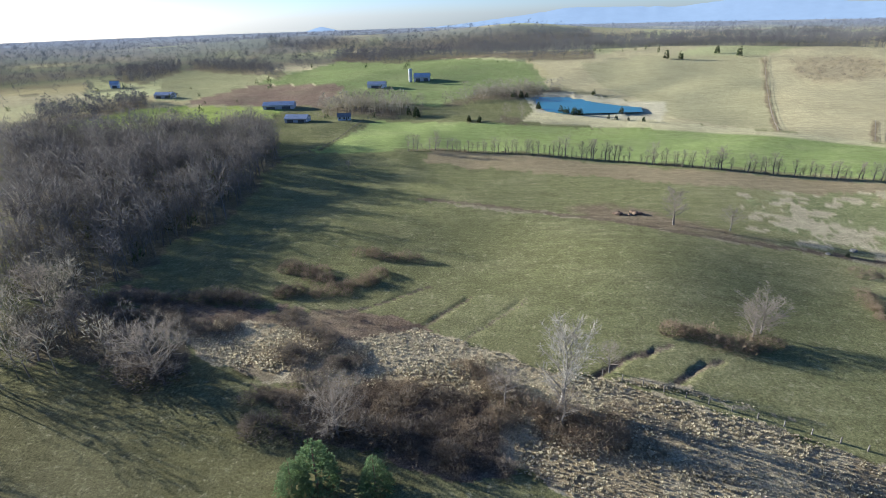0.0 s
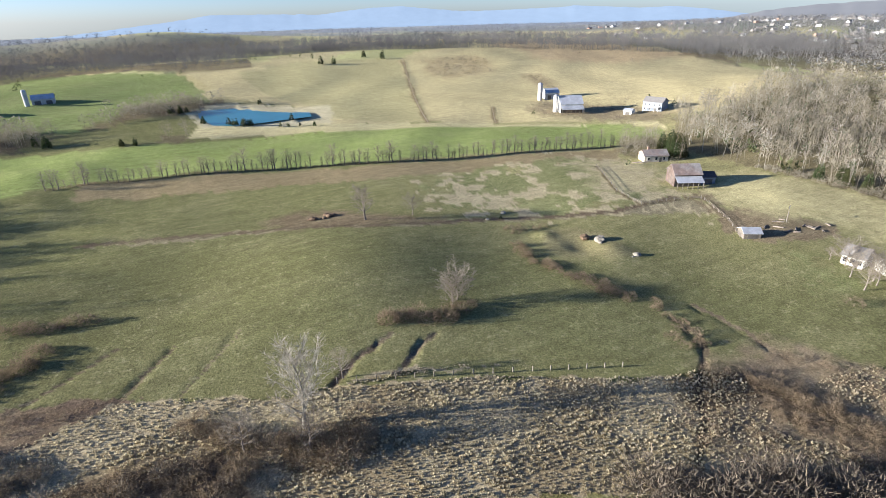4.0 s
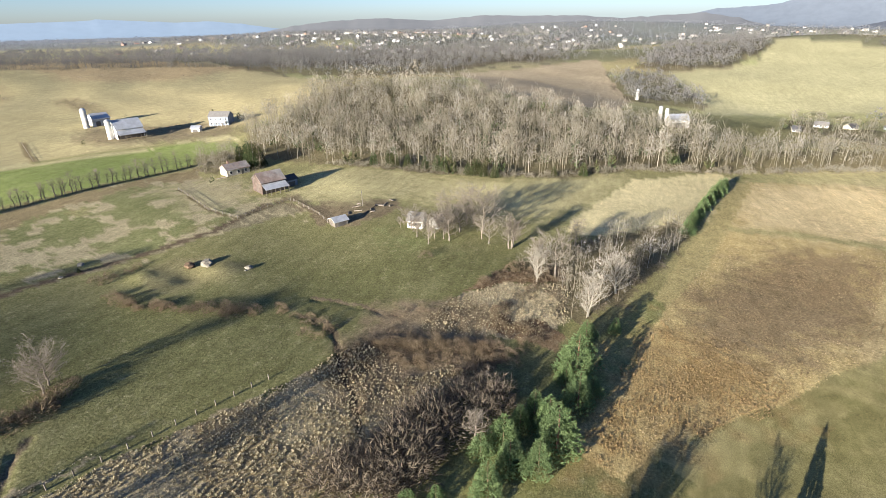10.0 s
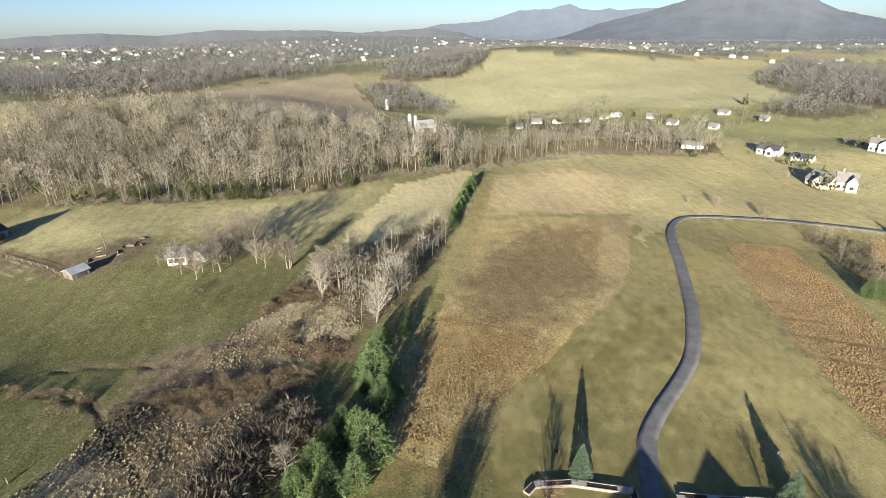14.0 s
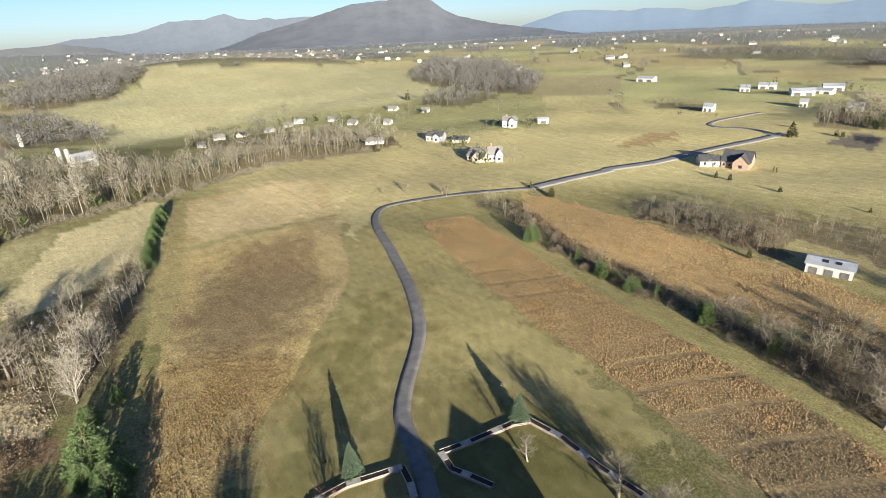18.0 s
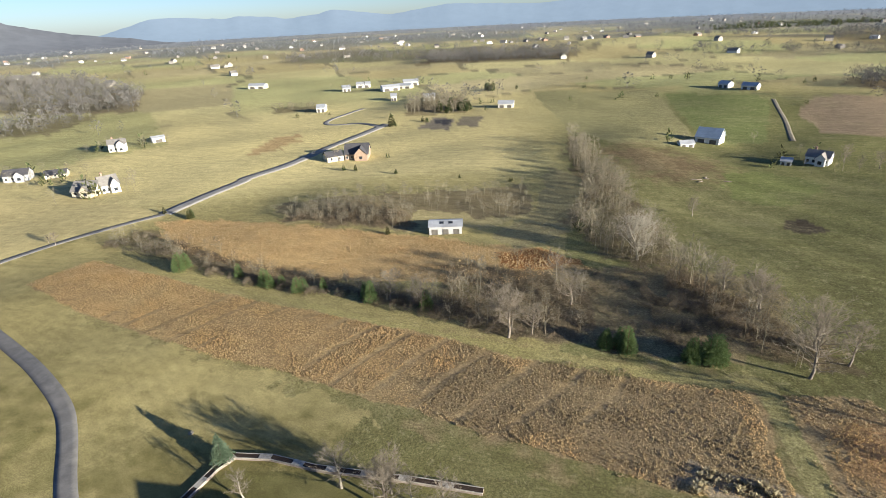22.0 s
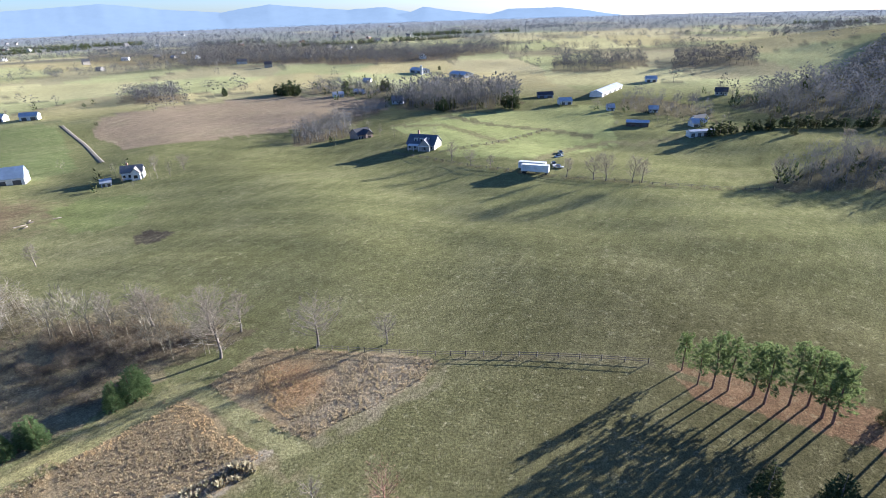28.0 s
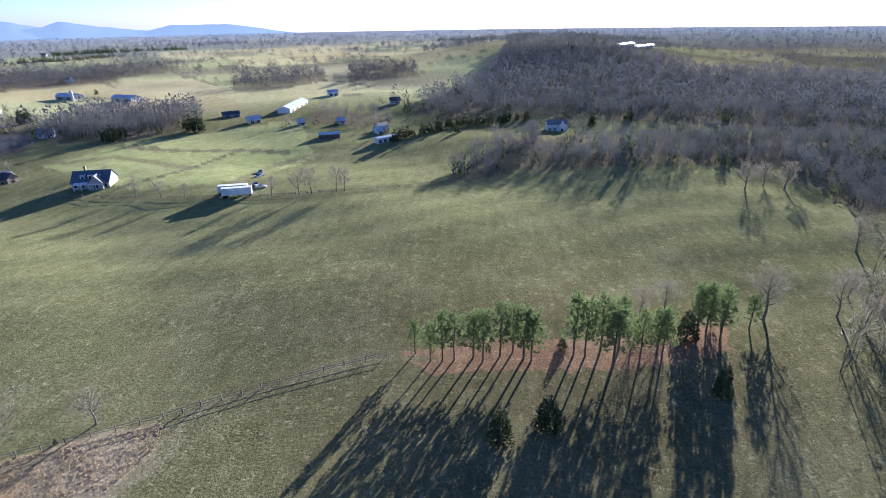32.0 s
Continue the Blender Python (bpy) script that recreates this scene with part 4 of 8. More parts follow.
CEDAR_b = [(235.6, 17.2, 6.5), (228.6, 82, 6.3), (232, 108.6, 6.4), (227.1, 62.7, 7.5), (230.5, 29.4, 5.1), (67.6, -25.4, 0.9), (215.1, 175.6, 10.8), 
    (233.7, 106.2, 9), (227.9, 78.7, 7.1), (224.1, 63.1, 7.8), (297.4, 267.1, 7.2), (-60.2, 380.3, 7.8), (-21.7, 356.4, 3.7), (-14.5, 353.9, 4), 
    (81.2, 380, 5.6), (10.4, 458, 6.3), (175.2, 628.7, 9.7), (188.5, 624.2, 9), (250.2, 630.2, 10.1), (236, 655.7, 9.9), (25.9, 396.3, 5), 
    (43, 378.9, 4.9), (48.1, 374.9, 5.2), (52, 375.5, 4.9), (69.4, 361.9, 3.7), (73.9, 359.6, 3.3), (80.7, 355.5, 3), (88.9, 349.7, 4), 
    (-21.1, 352.3, 4), (-14, 348.5, 3.3)]
CEDAR_c = [(-59.7, 377, 7.1), (9.4, 451.5, 5.1), (15.6, 448.7, 5.9), (-341.7, -195.1, 12.6), (-307.2, -232.2, 10.7), (-321.4, -234.4, 11), 
    (-305.5, -395.1, 9.6), (-298.3, -402.2, 8.7), (-359.9, -334.9, 9.2), (-359.4, -384.8, 7.5), (-269.8, -439.7, 6), (-64.5, -73.4, 1.1), 
    (23.3, -219.7, 1.6), (-12.3, -101.2, 5.4), (-25.8, -99.3, 5.2), (-29, -99, 6.4), (-9.3, -100.7, 4.6), (80, -397.6, 8), (90.8, -410.7, 8.2), 
    (77.5, -407.4, 7.3), (-299.6, -395.2, 7.6), (-304.3, -393.5, 6.9), (-294.9, -399.8, 6.6), (-302.4, -402.1, 9.7), (-309.4, -402.9, 9.8), 
    (-309.1, -394.2, 8.7), (-311.9, -234.8, 9.4), (68, -115.5, 4.2), (49.6, -113.5, 4.8), (32.3, -110.6, 5.3)]
CEDAR_d = [(-13.5, -99.8, 5.7), (-25.7, -98.7, 5.2), (-30, -98.9, 6.8), (80.2, -116.9, 5.2), (108.5, -121.7, 5.2), (227.7, 103.3, 8.1), 
    (228.6, 97.2, 7), (230.7, 89.3, 6.9), (229.2, 82.7, 7.4), (228.8, 74.5, 6.3), (224.6, 66.4, 6.1), (222.6, 58.6, 6.6), (221.9, 53.4, 6.4), 
    (226.8, 113.7, 7), (217.5, 171.9, 9.9), (215.7, 181.9, 9.8), (209.4, 169.1, 8.6), (98.4, 146.9, 1.6), (138.1, -163, 4.1), (79.3, -517.6, 7.5), 
    (114.7, -338.7, 8.9), (458.1, -318.8, 10), (72, -509, 7.7), (412.8, -225.3, 5.7), (450.3, -191.9, 5.7), (227.7, 106, 7.1), (-295.2, -396.2, 8.3), 
    (-297, -389.4, 10.8), (-296.8, -380, 9.9), (-265.8, -435.3, 5.2)]
CEDAR_e = [(-343.5, -368.1, 10.3), (-366.8, -344.5, 8.3), (-362.5, -334.6, 8.6), (-339.7, -195.3, 14), (-341, -200.7, 11.4), (-309, -238.3, 8), 
    (-312.3, -236, 7.7), (-342.4, -203.8, 10.3), (-362.1, 63.4, 7.9), (-359.1, 61.6, 6.9), (-375.7, 89.5, 9.5), (-326.2, -22.6, 5.5), 
    (-294.4, -401.9, 10), (-300, -398.1, 11.8), (-304.7, -394.7, 12.6), (-308.3, -392.2, 11.7), (-271.7, -445, 6.8), (-340.2, -365.8, 9.6), 
    (-358.4, -336.2, 10.3), (-359, -331.6, 10.7), (-522.9, -399.3, 6.1), (76.4, -500.9, 8.1), (71.5, -496.7, 6.7), (50.5, -510, 4.6), 
    (77.7, -397.6, 8.6), (81.4, -399.5, 8.6), (74.5, -399.5, 7.3), (87.6, -386.9, 8.7), (95.6, -394.4, 7.7), (94.7, -352.5, 3.8)]
CEDAR_f = [(98, -354, 3.8), (123.9, -364.3, 3.8), (-66.6, 385.2, 6.6), (-21.4, 352.2, 4.7), (-14.7, 348.9, 4.3), (8.6, 455, 5.4), (15.4, 451.1, 6.3), 
    (20.1, 453.2, 4.5), (40.9, 385.8, 5.1), (45, 379.1, 5), (49.8, 376.7, 5.4), (53.4, 374.5, 5.7), (26.5, 397.9, 5.2), (73.9, 454.4, 5.4)]
CEDAR = CEDAR_a + CEDAR_b + CEDAR_c + CEDAR_d + CEDAR_e + CEDAR_f
TIPS = [(68.1, -40.3), (65.5, -50.7), (66, -36.2)]
SHADOWTIP = [(92.1, -34.1), (69.6, -69.3), (61.1, -69.5), (89.7, -19.4), (85.4, -16.4), (85.8, -16.6), (80.1, -13.1), (86.7, -16.8), (81.6, -15), 
    (70.4, -71.2), (70, -72.6), (-70.8, 24.6), (-67.7, 18), (-67.7, 68.1), (-53.7, 67.7), (-82.9, 73.2)]
PIT = [(111.6, 106.4), (107.1, 114.5), (102.2, 126.7)]
PITHEAP = [(111.5, 118.8), (112.9, 113.2), (113.6, 100.5)]
LOGS = [(169.3, 94.1), (168.8, 87), (177.7, 85.2), (190.3, 172.9), (-53.9, -225.7)]
SILO = [(239.7, 293.9, 11.7), (263.5, 342.3, 13.1), (519.4, -2.6, 9.8), (388.7, -17.6, 9.5), (390, -21.7, 8.3), (-88.4, 533.8, 12.5), 
    (-475.1, -387.7, 9.9)]
TRAILER = [(-196.6, -107.9), (-199.9, -96.8), (-214.1, -101.5), (-210.7, -97.7), (-229.6, -106.5), (-239.6, -110.4), (-203.7, -108.5)]
POST_TALL = [(339.5, -180, 14.5), (364.7, -253.9, 17.6), (377.8, -139.9, 11), (173.6, 93.1, 4.3)]
ROCK = [(-17.9, -60.4), (63.2, -61.8), (114.1, 114.7), (115.5, 100.9), (102.3, 151.2), (93.8, 148.3)]
RUIN = [(42.9, 177.4)]

BUILDINGS_a = [("old_barn", 181.9, 140.7, -29, 10.4, 9, 5, 3), ("blue_shed", 190.2, 136.9, -28, 5.4, 6, 3, 1.4), 
    ("farmhouse", 201.2, 173.7, -24, 11.1, 7, 3, 2), ("white_barn", 248.6, 290.2, -27, 17.2, 16, 7, 4.5), 
    ("gray_barn", 274, 342.9, -21, 12.5, 14, 6, 3), ("blue_house", 289.4, 253.7, -73, 12.9, 9, 6, 2.5), ("shed", 271.2, 258.2, -68, 5.3, 5, 2.6, 1), 
    ("hut", 155.2, 93.2, -33, 5, 4.5, 2, 1), ("white_house", 161.5, 66, -84, 5.3, 6, 3, 2), ("white_house", 162.9, 59.1, -26, 3.9, 4, 2.4, 1.5), 
    ("white_barn2", 370.7, -27.3, -71, 13.1, 12, 6, 3), ("village", 382, -95.6, -94, 5.5, 8, 3, 1.8)]
BUILDINGS_b = [("village", 418.1, -118.6, -109, 11, 8, 3, 1.8), ("village", 415.3, -134.4, -56, 8.8, 8, 3, 1.8), 
    ("village", 423, -159.6, -164, 9.9, 8, 3, 1.8), ("village", 436, -180.9, -139, 8.2, 8, 3, 1.8), ("village", 442, -193.9, -140, 11.2, 8, 3, 1.8), 
    ("village", 422.8, -215.4, -120, 10.8, 8, 3, 1.8), ("village", 381.1, -211, -140, 9.6, 8, 3, 1.8), 
    ("village", 353.8, -226.3, -142, 7.7, 8, 3, 1.8), ("village", 415.6, -272.6, -147, 10.9, 8, 3, 1.8), 
    ("village", 379.2, -281.5, -141, 8.2, 8, 3, 1.8), ("village", 289.9, -174.6, -125, 15.5, 8, 3, 1.8), 
    ("gray_house", 267.4, -205.6, -150, 12.9, 9, 4, 2.2)]
BUILDINGS_c = [("village", 250, -211.3, -148, 13.4, 8, 3, 1.6), ("white_house2", 261, -264.2, -141, 11.1, 9, 5.5, 2.2), 
    ("shed", 255.1, -290.5, -128, 7.3, 5, 3, 1), ("stone_house", 207.2, -187.6, -167, 11.9, 10, 3.2, 3.2), 
    ("white_house2", 201.2, -192.5, -124, 8.8, 8, 4.6, 3.2), ("garage_wing", 119.9, -254.8, -139, 8.6, 8, 2.8, 2), 
    ("brick_house", 109.1, -262.2, -166, 12.1, 12, 3.4, 4), ("farm_shed", 342, -558.4, -175, 25.3, 12, 5, 2), 
    ("farm_shed", 219.6, -516.5, -154, 10.3, 12, 5, 2), ("farm_shed", 212.7, -546.3, -163, 18.5, 12, 5, 2), 
    ("farm_shed", 174.8, -518.8, -145, 22.2, 12, 5, 2), ("farm_shed", 164.5, -556.3, -156, 19.8, 12, 5, 2)]
BUILDINGS_d = [("farm_shed", 116.6, -446.3, -168, 12.3, 12, 5, 2), ("farm_shed", 150.4, -454.6, -165, 6.3, 12, 5, 2), 
    ("farm_shed", 192.6, -400, -167, 8.6, 12, 5, 2), ("metal_shed", 39.1, -161.8, -169, 10.6, 6.6, 2.7, 0.9), 
    ("blue_barn", -70.2, -301.3, 151, 14.5, 12, 4.5, 4), ("farm_shed", -56.2, -287.6, -168, 8.8, 6, 2.6, 1.2), 
    ("white_house2", -104.4, -257.1, 145, 10.4, 7.6, 4.2, 2.2), ("farm_shed", -91.9, -256.4, 155, 4.4, 5, 2.6, 1.2), 
    ("village", -222.7, -228.4, 170, 13.9, 8, 3.2, 2), ("dark_house", -213.2, -174.1, 105, 15, 10, 3.2, 3.8), 
    ("farm_shed", -115.1, -470.5, 128, 11.5, 8, 4, 2), ("farm_shed", -128.8, -455.7, 141, 14.6, 8, 4, 2)]
BUILDINGS_e = [("dark_barn", -396.7, -198.9, 125, 13.8, 10, 3, 1.6), ("farm_shed", -369.2, -169.2, 135, 11.5, 9, 3.5, 2), 
    ("long_barn", -431.5, -162.5, -177, 49, 10, 3, 1.8), ("red_shed", -316, -99, 109, 12.1, 6, 2.4, 0.8), 
    ("farm_shed", -331.3, -70.3, 129, 10.1, 8, 3, 2), ("village", -359.6, -131.7, 123, 6.4, 7, 3, 2), 
    ("farm_shed", -502.3, -150.1, 118, 11.9, 10, 4, 2), ("village", -443.7, -81.3, 105, 11.3, 8, 4, 2.5), 
    ("white_house2", -344.6, 38.4, 95, 14.5, 10, 5.5, 2), ("long_barn", -305.8, -62.5, 136, 14, 4, 2.8, 0.5), 
    ("gray_barn", -177.6, 422.7, 10, 29.4, 14, 4, 2), ("gray_barn", -141.4, 363.6, -3, 19.3, 10, 3.5, 2)]
BUILDINGS_f = [("village", -109.1, 367.2, 14, 12.3, 8, 3.5, 2), ("white_barn2", -427.5, 575.9, 25, 9.9, 10, 5, 3), 
    ("gray_barn", -78, 541.3, 4, 18.6, 14, 5, 3), ("white_barn2", -116.1, 508.5, 0, 19.6, 10, 4, 2), ("gray_barn", -315.5, 488.9, -1, 21, 10, 4, 2), 
    ("long_barn", -824.1, 178.7, 145, 50.8, 10, 3.5, 1.5), ("long_barn", -846.2, 209.4, 142, 52.4, 10, 3.5, 1.5), 
    ("village", -365.7, -105.3, 111, 7.7, 7, 3, 1.8), ("village", -343.6, -72.4, 153, 14, 7, 3, 2), ("village", -391.7, -387.8, 112, 10.3, 7, 3, 1.8), 
    ("gray_barn", -338, -345.7, 115, 10.6, 8, 3, 1.6), ("village", -315.9, -282.1, 119, 12, 8, 4, 3)]
BUILDINGS_g = [("gray_barn", -489.4, -401.7, 72, 32.1, 12, 4, 2), ("gray_barn", -471.4, -332.2, 75, 29.9, 14, 4, 2), 
    ("farm_shed", 48.1, -408, 180, 14.6, 10, 4, 2), ("farm_shed", 163.9, -534.1, 179, 18.8, 12, 4, 1.6), 
    ("village", -315.5, -347.9, 148, 11.9, 8, 3, 1.8), ("brick_house", -221.5, -228.7, 167, 9.1, 9, 3.4, 2.6)]
BUILDINGS = BUILDINGS_a + BUILDINGS_b + BUILDINGS_c + BUILDINGS_d + BUILDINGS_e + BUILDINGS_f + BUILDINGS_g

RIDGE_PEAK = [(103, -1.6), (106.9, -0.8), (109.5, -0.2), (112.2, 0.36), (115, 1.0), (117.5, 1.66), (120, 2.31), (122, 2.45), (124.5, 2.6), (126.7, 2.52),
    (127.7, 2.38), (128.9, 1.45), (130.3, 0.84), (131.9, 0.44), (134.5, -0.11), (137.3, -0.5), (141.4, -0.93), (146.7, -1.5)]
RIDGE_BEHIND_PEAK = [(88, -0.5), (91, 0.0), (93, 0.3), (97.5, 0.35), (100.5, 0.55), (102, 0.95), (103.6, 1.42), (105.1, 1.46), (106.6, 1.5), (107.6, 1.76), (108.4, 1.92),
    (109.5, 1.44), (111, 1.28), (112, 1.45), (112.9, 1.26), (114.5, 1.35), (118, 1.5), (124, 0.5)]
RIDGE_SOUTH = [(132.4, 0.54), (142.3, 0.83), (146.7, 0.52), (147.8, 0.72), (151, 0.51), (152.1, 0.28), (155.2, 0.59), (156.5, 0.93), (162, 0.22), 
    (167.8, 0.94), (176.4, 0.55), (180.9, 0.79), (184.3, 0.93), (190.8, 0.9), (195.8, 0.73), (198.9, 0.91), (203.2, 1.15), (206, 0.82), (207.5, 0.6), 
    (212.3, 0.21), (216.7, 0.76), (223.7, 0.09), (227.5, 0.23), (230.1, -0.3), (231.2, 0.17), (233.5, -0.22), (237.7, -0.72), (239.5, -0.29), 
    (246.8, -0.28), (252.4, -0.78)]
RIDGE_NORTH = [(3.8, -0.07), (5.9, 0.27), (11, 0.22), (14.4, 0.14), (15.9, 0.07), (19.9, 0.5), (20, 0.52), (23.8, 0.65), (24.3, 0.58), (28.7, 0.13), 
    (29.7, 0.08), (31.1, 0.02), (37, 0.12), (39.6, 0.19), (40.4, 0.28), (46.4, -0.07), (49.3, -0.01), (51.4, -0.24), (60, -0.53), (333.5, -1.67), 
    (338.6, -1.67), (342.4, -0.74), (345, -1.48), (355, -1)]
RIDGE_TOWN_HILLS = [(40, -2.6), (48, -1.9), (54, -1), (57, -0.5), (60, -0.2), (65, 0), (70, -0.3), (75, 0.1), (79, 0), (84, -0.05), (88, -0.35), 
    (95, 0), (100, -0.8), (106, -1.6)]


# field: tint, ragged edge in metres, roughness of the growth
GRASS, PALEGRASS = (0.150, 0.149, 0.066), (0.475, 0.41, 0.205)
FIELD_LOOK_A = [
    ("village", (0.37, 0.35, 0.165), 8, 0), ("yellowhill", (0.45, 0.415, 0.235), 3, 0), ("tan_east", (0.42, 0.34, 0.225), 3, 0), ("farm_e", (0.33, 0.29, 0.19), 3, 0),
    ("greenhill", (0.195, 0.22, 0.09), 4, 0), ("greenhill_w", (0.19, 0.225, 0.085), 4, 0), ("plowed_west", (0.20, 0.145, 0.10), 2, 0), ("yellow_west", (0.27, 0.315, 0.08), 3, 0),
    ("tan_west", (0.27, 0.26, 0.13), 4, 0), ("tanhill", (0.43, 0.37, 0.20), 3, 0), ("tanhill_e", (0.45, 0.385, 0.21), 4, 0), ("brown_hill", (0.42, 0.325, 0.185), 12, 0),
    ("brush_hill", (0.38, 0.31, 0.17), 20, 0), ("farmyard", (0.25, 0.205, 0.125), 12, 0), ("hill_draw", (0.31, 0.255, 0.145), 14, 0), ("hill_left", (0.36, 0.325, 0.17), 5, 0),
]
FIELD_LOOK_B = [
    ("pondbank", (0.46, 0.41, 0.26), 4, 0), ("tanstrip", (0.45, 0.40, 0.22), 2, 0), ("brightgreen", (0.225, 0.268, 0.09), 2, 0), ("rough_band", (0.23, 0.185, 0.105), 6, 0.3),
    ("speckle", (0.185, 0.19, 0.085), 22, 0.3), ("track", (0.22, 0.19, 0.12), 3, 0), ("mud_ruin", (0.165, 0.13, 0.08), 7, 0), ("barnyard", (0.17, 0.135, 0.085), 4, 0),
    ("drybarn", (0.38, 0.33, 0.19), 8, 0), ("drybarn2", (0.39, 0.35, 0.19), 9, 0), ("thicket", (0.17, 0.125, 0.085), 5, 1), ("marsh", (0.31, 0.258, 0.16), 3, 1),
    ("marsh2", (0.42, 0.35, 0.22), 3, 1), ("thicket2", (0.18, 0.125, 0.07), 3, 1), ("thicket3", (0.19, 0.13, 0.08), 3, 1), ("thicket5", (0.21, 0.165, 0.105), 4, 1),
]
FIELD_LOOK_C = [
    ("pasture_s", (0.165, 0.16, 0.075), 25, 0), ("thicket4", (0.19, 0.13, 0.08), 3, 1), ("ditchbrush", (0.15, 0.115, 0.08), 3, 1), ("brushy", (0.16, 0.125, 0.085), 3, 1),
    ("pinestrip", (0.19, 0.185, 0.075), 2, 0), ("pit_earth", (0.20, 0.18, 0.092), 4, 0), ("tan_pasture", (0.40, 0.355, 0.185), 10, 0), ("green_tint", (0.195, 0.21, 0.09), 14, 0),
    ("pale_stubble", (0.60, 0.52, 0.29), 2, 0.6), ("lawn", (0.33, 0.283, 0.13), 7, -1), ("lawn_green", (0.195, 0.175, 0.073), 18, -1), ("lawn_low", (0.19, 0.168, 0.07), 16, -1),
    ("lawn_in", (0.14, 0.13, 0.052), 0.5, -1), ("knoll", (0.49, 0.415, 0.21), 6, -1), ("f1", (0.49, 0.385, 0.18), 1.5, 1), ("f1_pale", (0.57, 0.465, 0.26), 10, 0.8),
]
FIELD_LOOK_D = [
    ("f1_brown", (0.26, 0.195, 0.108), 14, 1), ("f1_rust", (0.31, 0.22, 0.1), 12, 1), ("f1_side", (0.42, 0.33, 0.17), 2, 0.8), ("f1_strip", (0.36, 0.315, 0.15), 1.5, 0), ("mow_edge", (0.36, 0.30, 0.14), 1, 0),
    # woodfloor is darkened for the shade of its trees
    ("f4", (0.52, 0.37, 0.18), 4, 1), ("woodfloor", (0.21, 0.175, 0.1), 5, 0.5), ("woodfloor2", (0.36, 0.31, 0.16), 5, 0.5), ("strip", (0.25, 0.22, 0.12), 4, 0.4),
    ("pine_litter", (0.19, 0.12, 0.07), 3, 0), ("redpatch", (0.36, 0.185, 0.08), 3, 1), ("f2", (0.35, 0.255, 0.135), 1.5, 1), ("f2_grey", (0.25, 0.19, 0.11), 10, 1),
    ("f2_dark", (0.29, 0.22, 0.13), 3, 1), ("f2_pale", (0.36, 0.30, 0.21), 3, 1), ("path2", (0.28, 0.25, 0.11), 1, 0), ("f3", (0.30, 0.23, 0.13), 2, 1),
]
FIELD_LOOK_E = [
    ("f3_rust", (0.30, 0.19, 0.10), 6, 1), ("f3_grey", (0.29, 0.235, 0.155), 4, 1), ("path", (0.235, 0.215, 0.10), 0.6, 0), ("redgrass", (0.36, 0.265, 0.14), 6, 0),
    ("garden", (0.19, 0.165, 0.13), 1, 0), ("garden2", (0.19, 0.165, 0.12), 1, 0), ("garden_dark", (0.05, 0.05, 0.06), 0.5, 0), ("tan_s", (0.25, 0.233, 0.118), 3, 0),
    ("green_s", (0.155, 0.175, 0.072), 3, 0), ("plowed_south", (0.26, 0.20, 0.135), 4, 0), ("feedlot", (0.155, 0.118, 0.07), 16, 0), ("pasture_dark", (0.15, 0.165, 0.065), 5, 0),
    ("waterhole", (0.07, 0.06, 0.045), 1.5, 0), ("green_sw", (0.255, 0.27, 0.11), 3, 0), ("green_far", (0.27, 0.275, 0.115), 3, 0),
]
FIELD_LOOK = FIELD_LOOK_A + FIELD_LOOK_B + FIELD_LOOK_C + FIELD_LOOK_D + FIELD_LOOK_E


SOFT_EDGE = {"f1_brown": 7, "f1_rust": 9, "f1_pale": 10, "lawn_green": 11, "lawn_low": 9, "f2_grey": 7, "f3_rust": 4, "f3_grey": 4, "pasture_s": 15, "tan_pasture": 9, "drybarn": 6, "drybarn2": 7,
             "feedlot": 12, "hill_draw": 7, "brush_hill": 12, "brown_hill": 16, "green_tint": 9, "farmyard": 8, "pit_earth": 2.5, "mud_ruin": 3, "thicket5": 4}


def cell_place(x, y):
    """Rows and columns of the far fields, slightly crooked."""
    wx, wy = x + 60 * field_noise(x, y, 140, 11), y + 60 * field_noise(x, y, 140, 12)
    return (wx * 0.8 + wy * 0.6) / 150, (wy * 0.8 - wx * 0.6) / 105


def wooded(x, y):
    """How far the distant country is under trees, 0 to 1."""
    r = np.hypot(x, y)
    n = 0.6 * field_noise(x, y, 330, 5) + 0.4 * field_noise(x, y, 120, 6)
    az = np.degrees(np.arctan2(x, y))
    lean = 0.16 * np.exp(-((az - 65) / 30) ** 2) - 0.05 * np.exp(-((az - 150) / 45) ** 2) + 0.13 * np.clip((r - 900) / 900, 0, 1) + 0.16 * np.exp(-((az + 62) / 22) ** 2) + 0.19 * np.exp(-((az + 125) / 42) ** 2) * np.clip((r - 750) / 300, 0, 1) + 0.11 * np.exp(-((az + 25) / 24) ** 2)
    cu, cv = cell_place(x, y)
    hedge_line = ((cu % 1 < 0.05) | (cv % 1 < 0.06)) & (field_noise(x, y, 90, 8) > 0.42)
    return np.maximum(np.clip((n + lean - 0.52) * 14, 0, 1) * np.clip((r - 780) / 120, 0, 1), hedge_line * np.clip((r - 420) / 60, 0, 1) * 0.9)


POND_LEVEL = 0.2 + float(np.mean(height(*np.array(POND).T)))


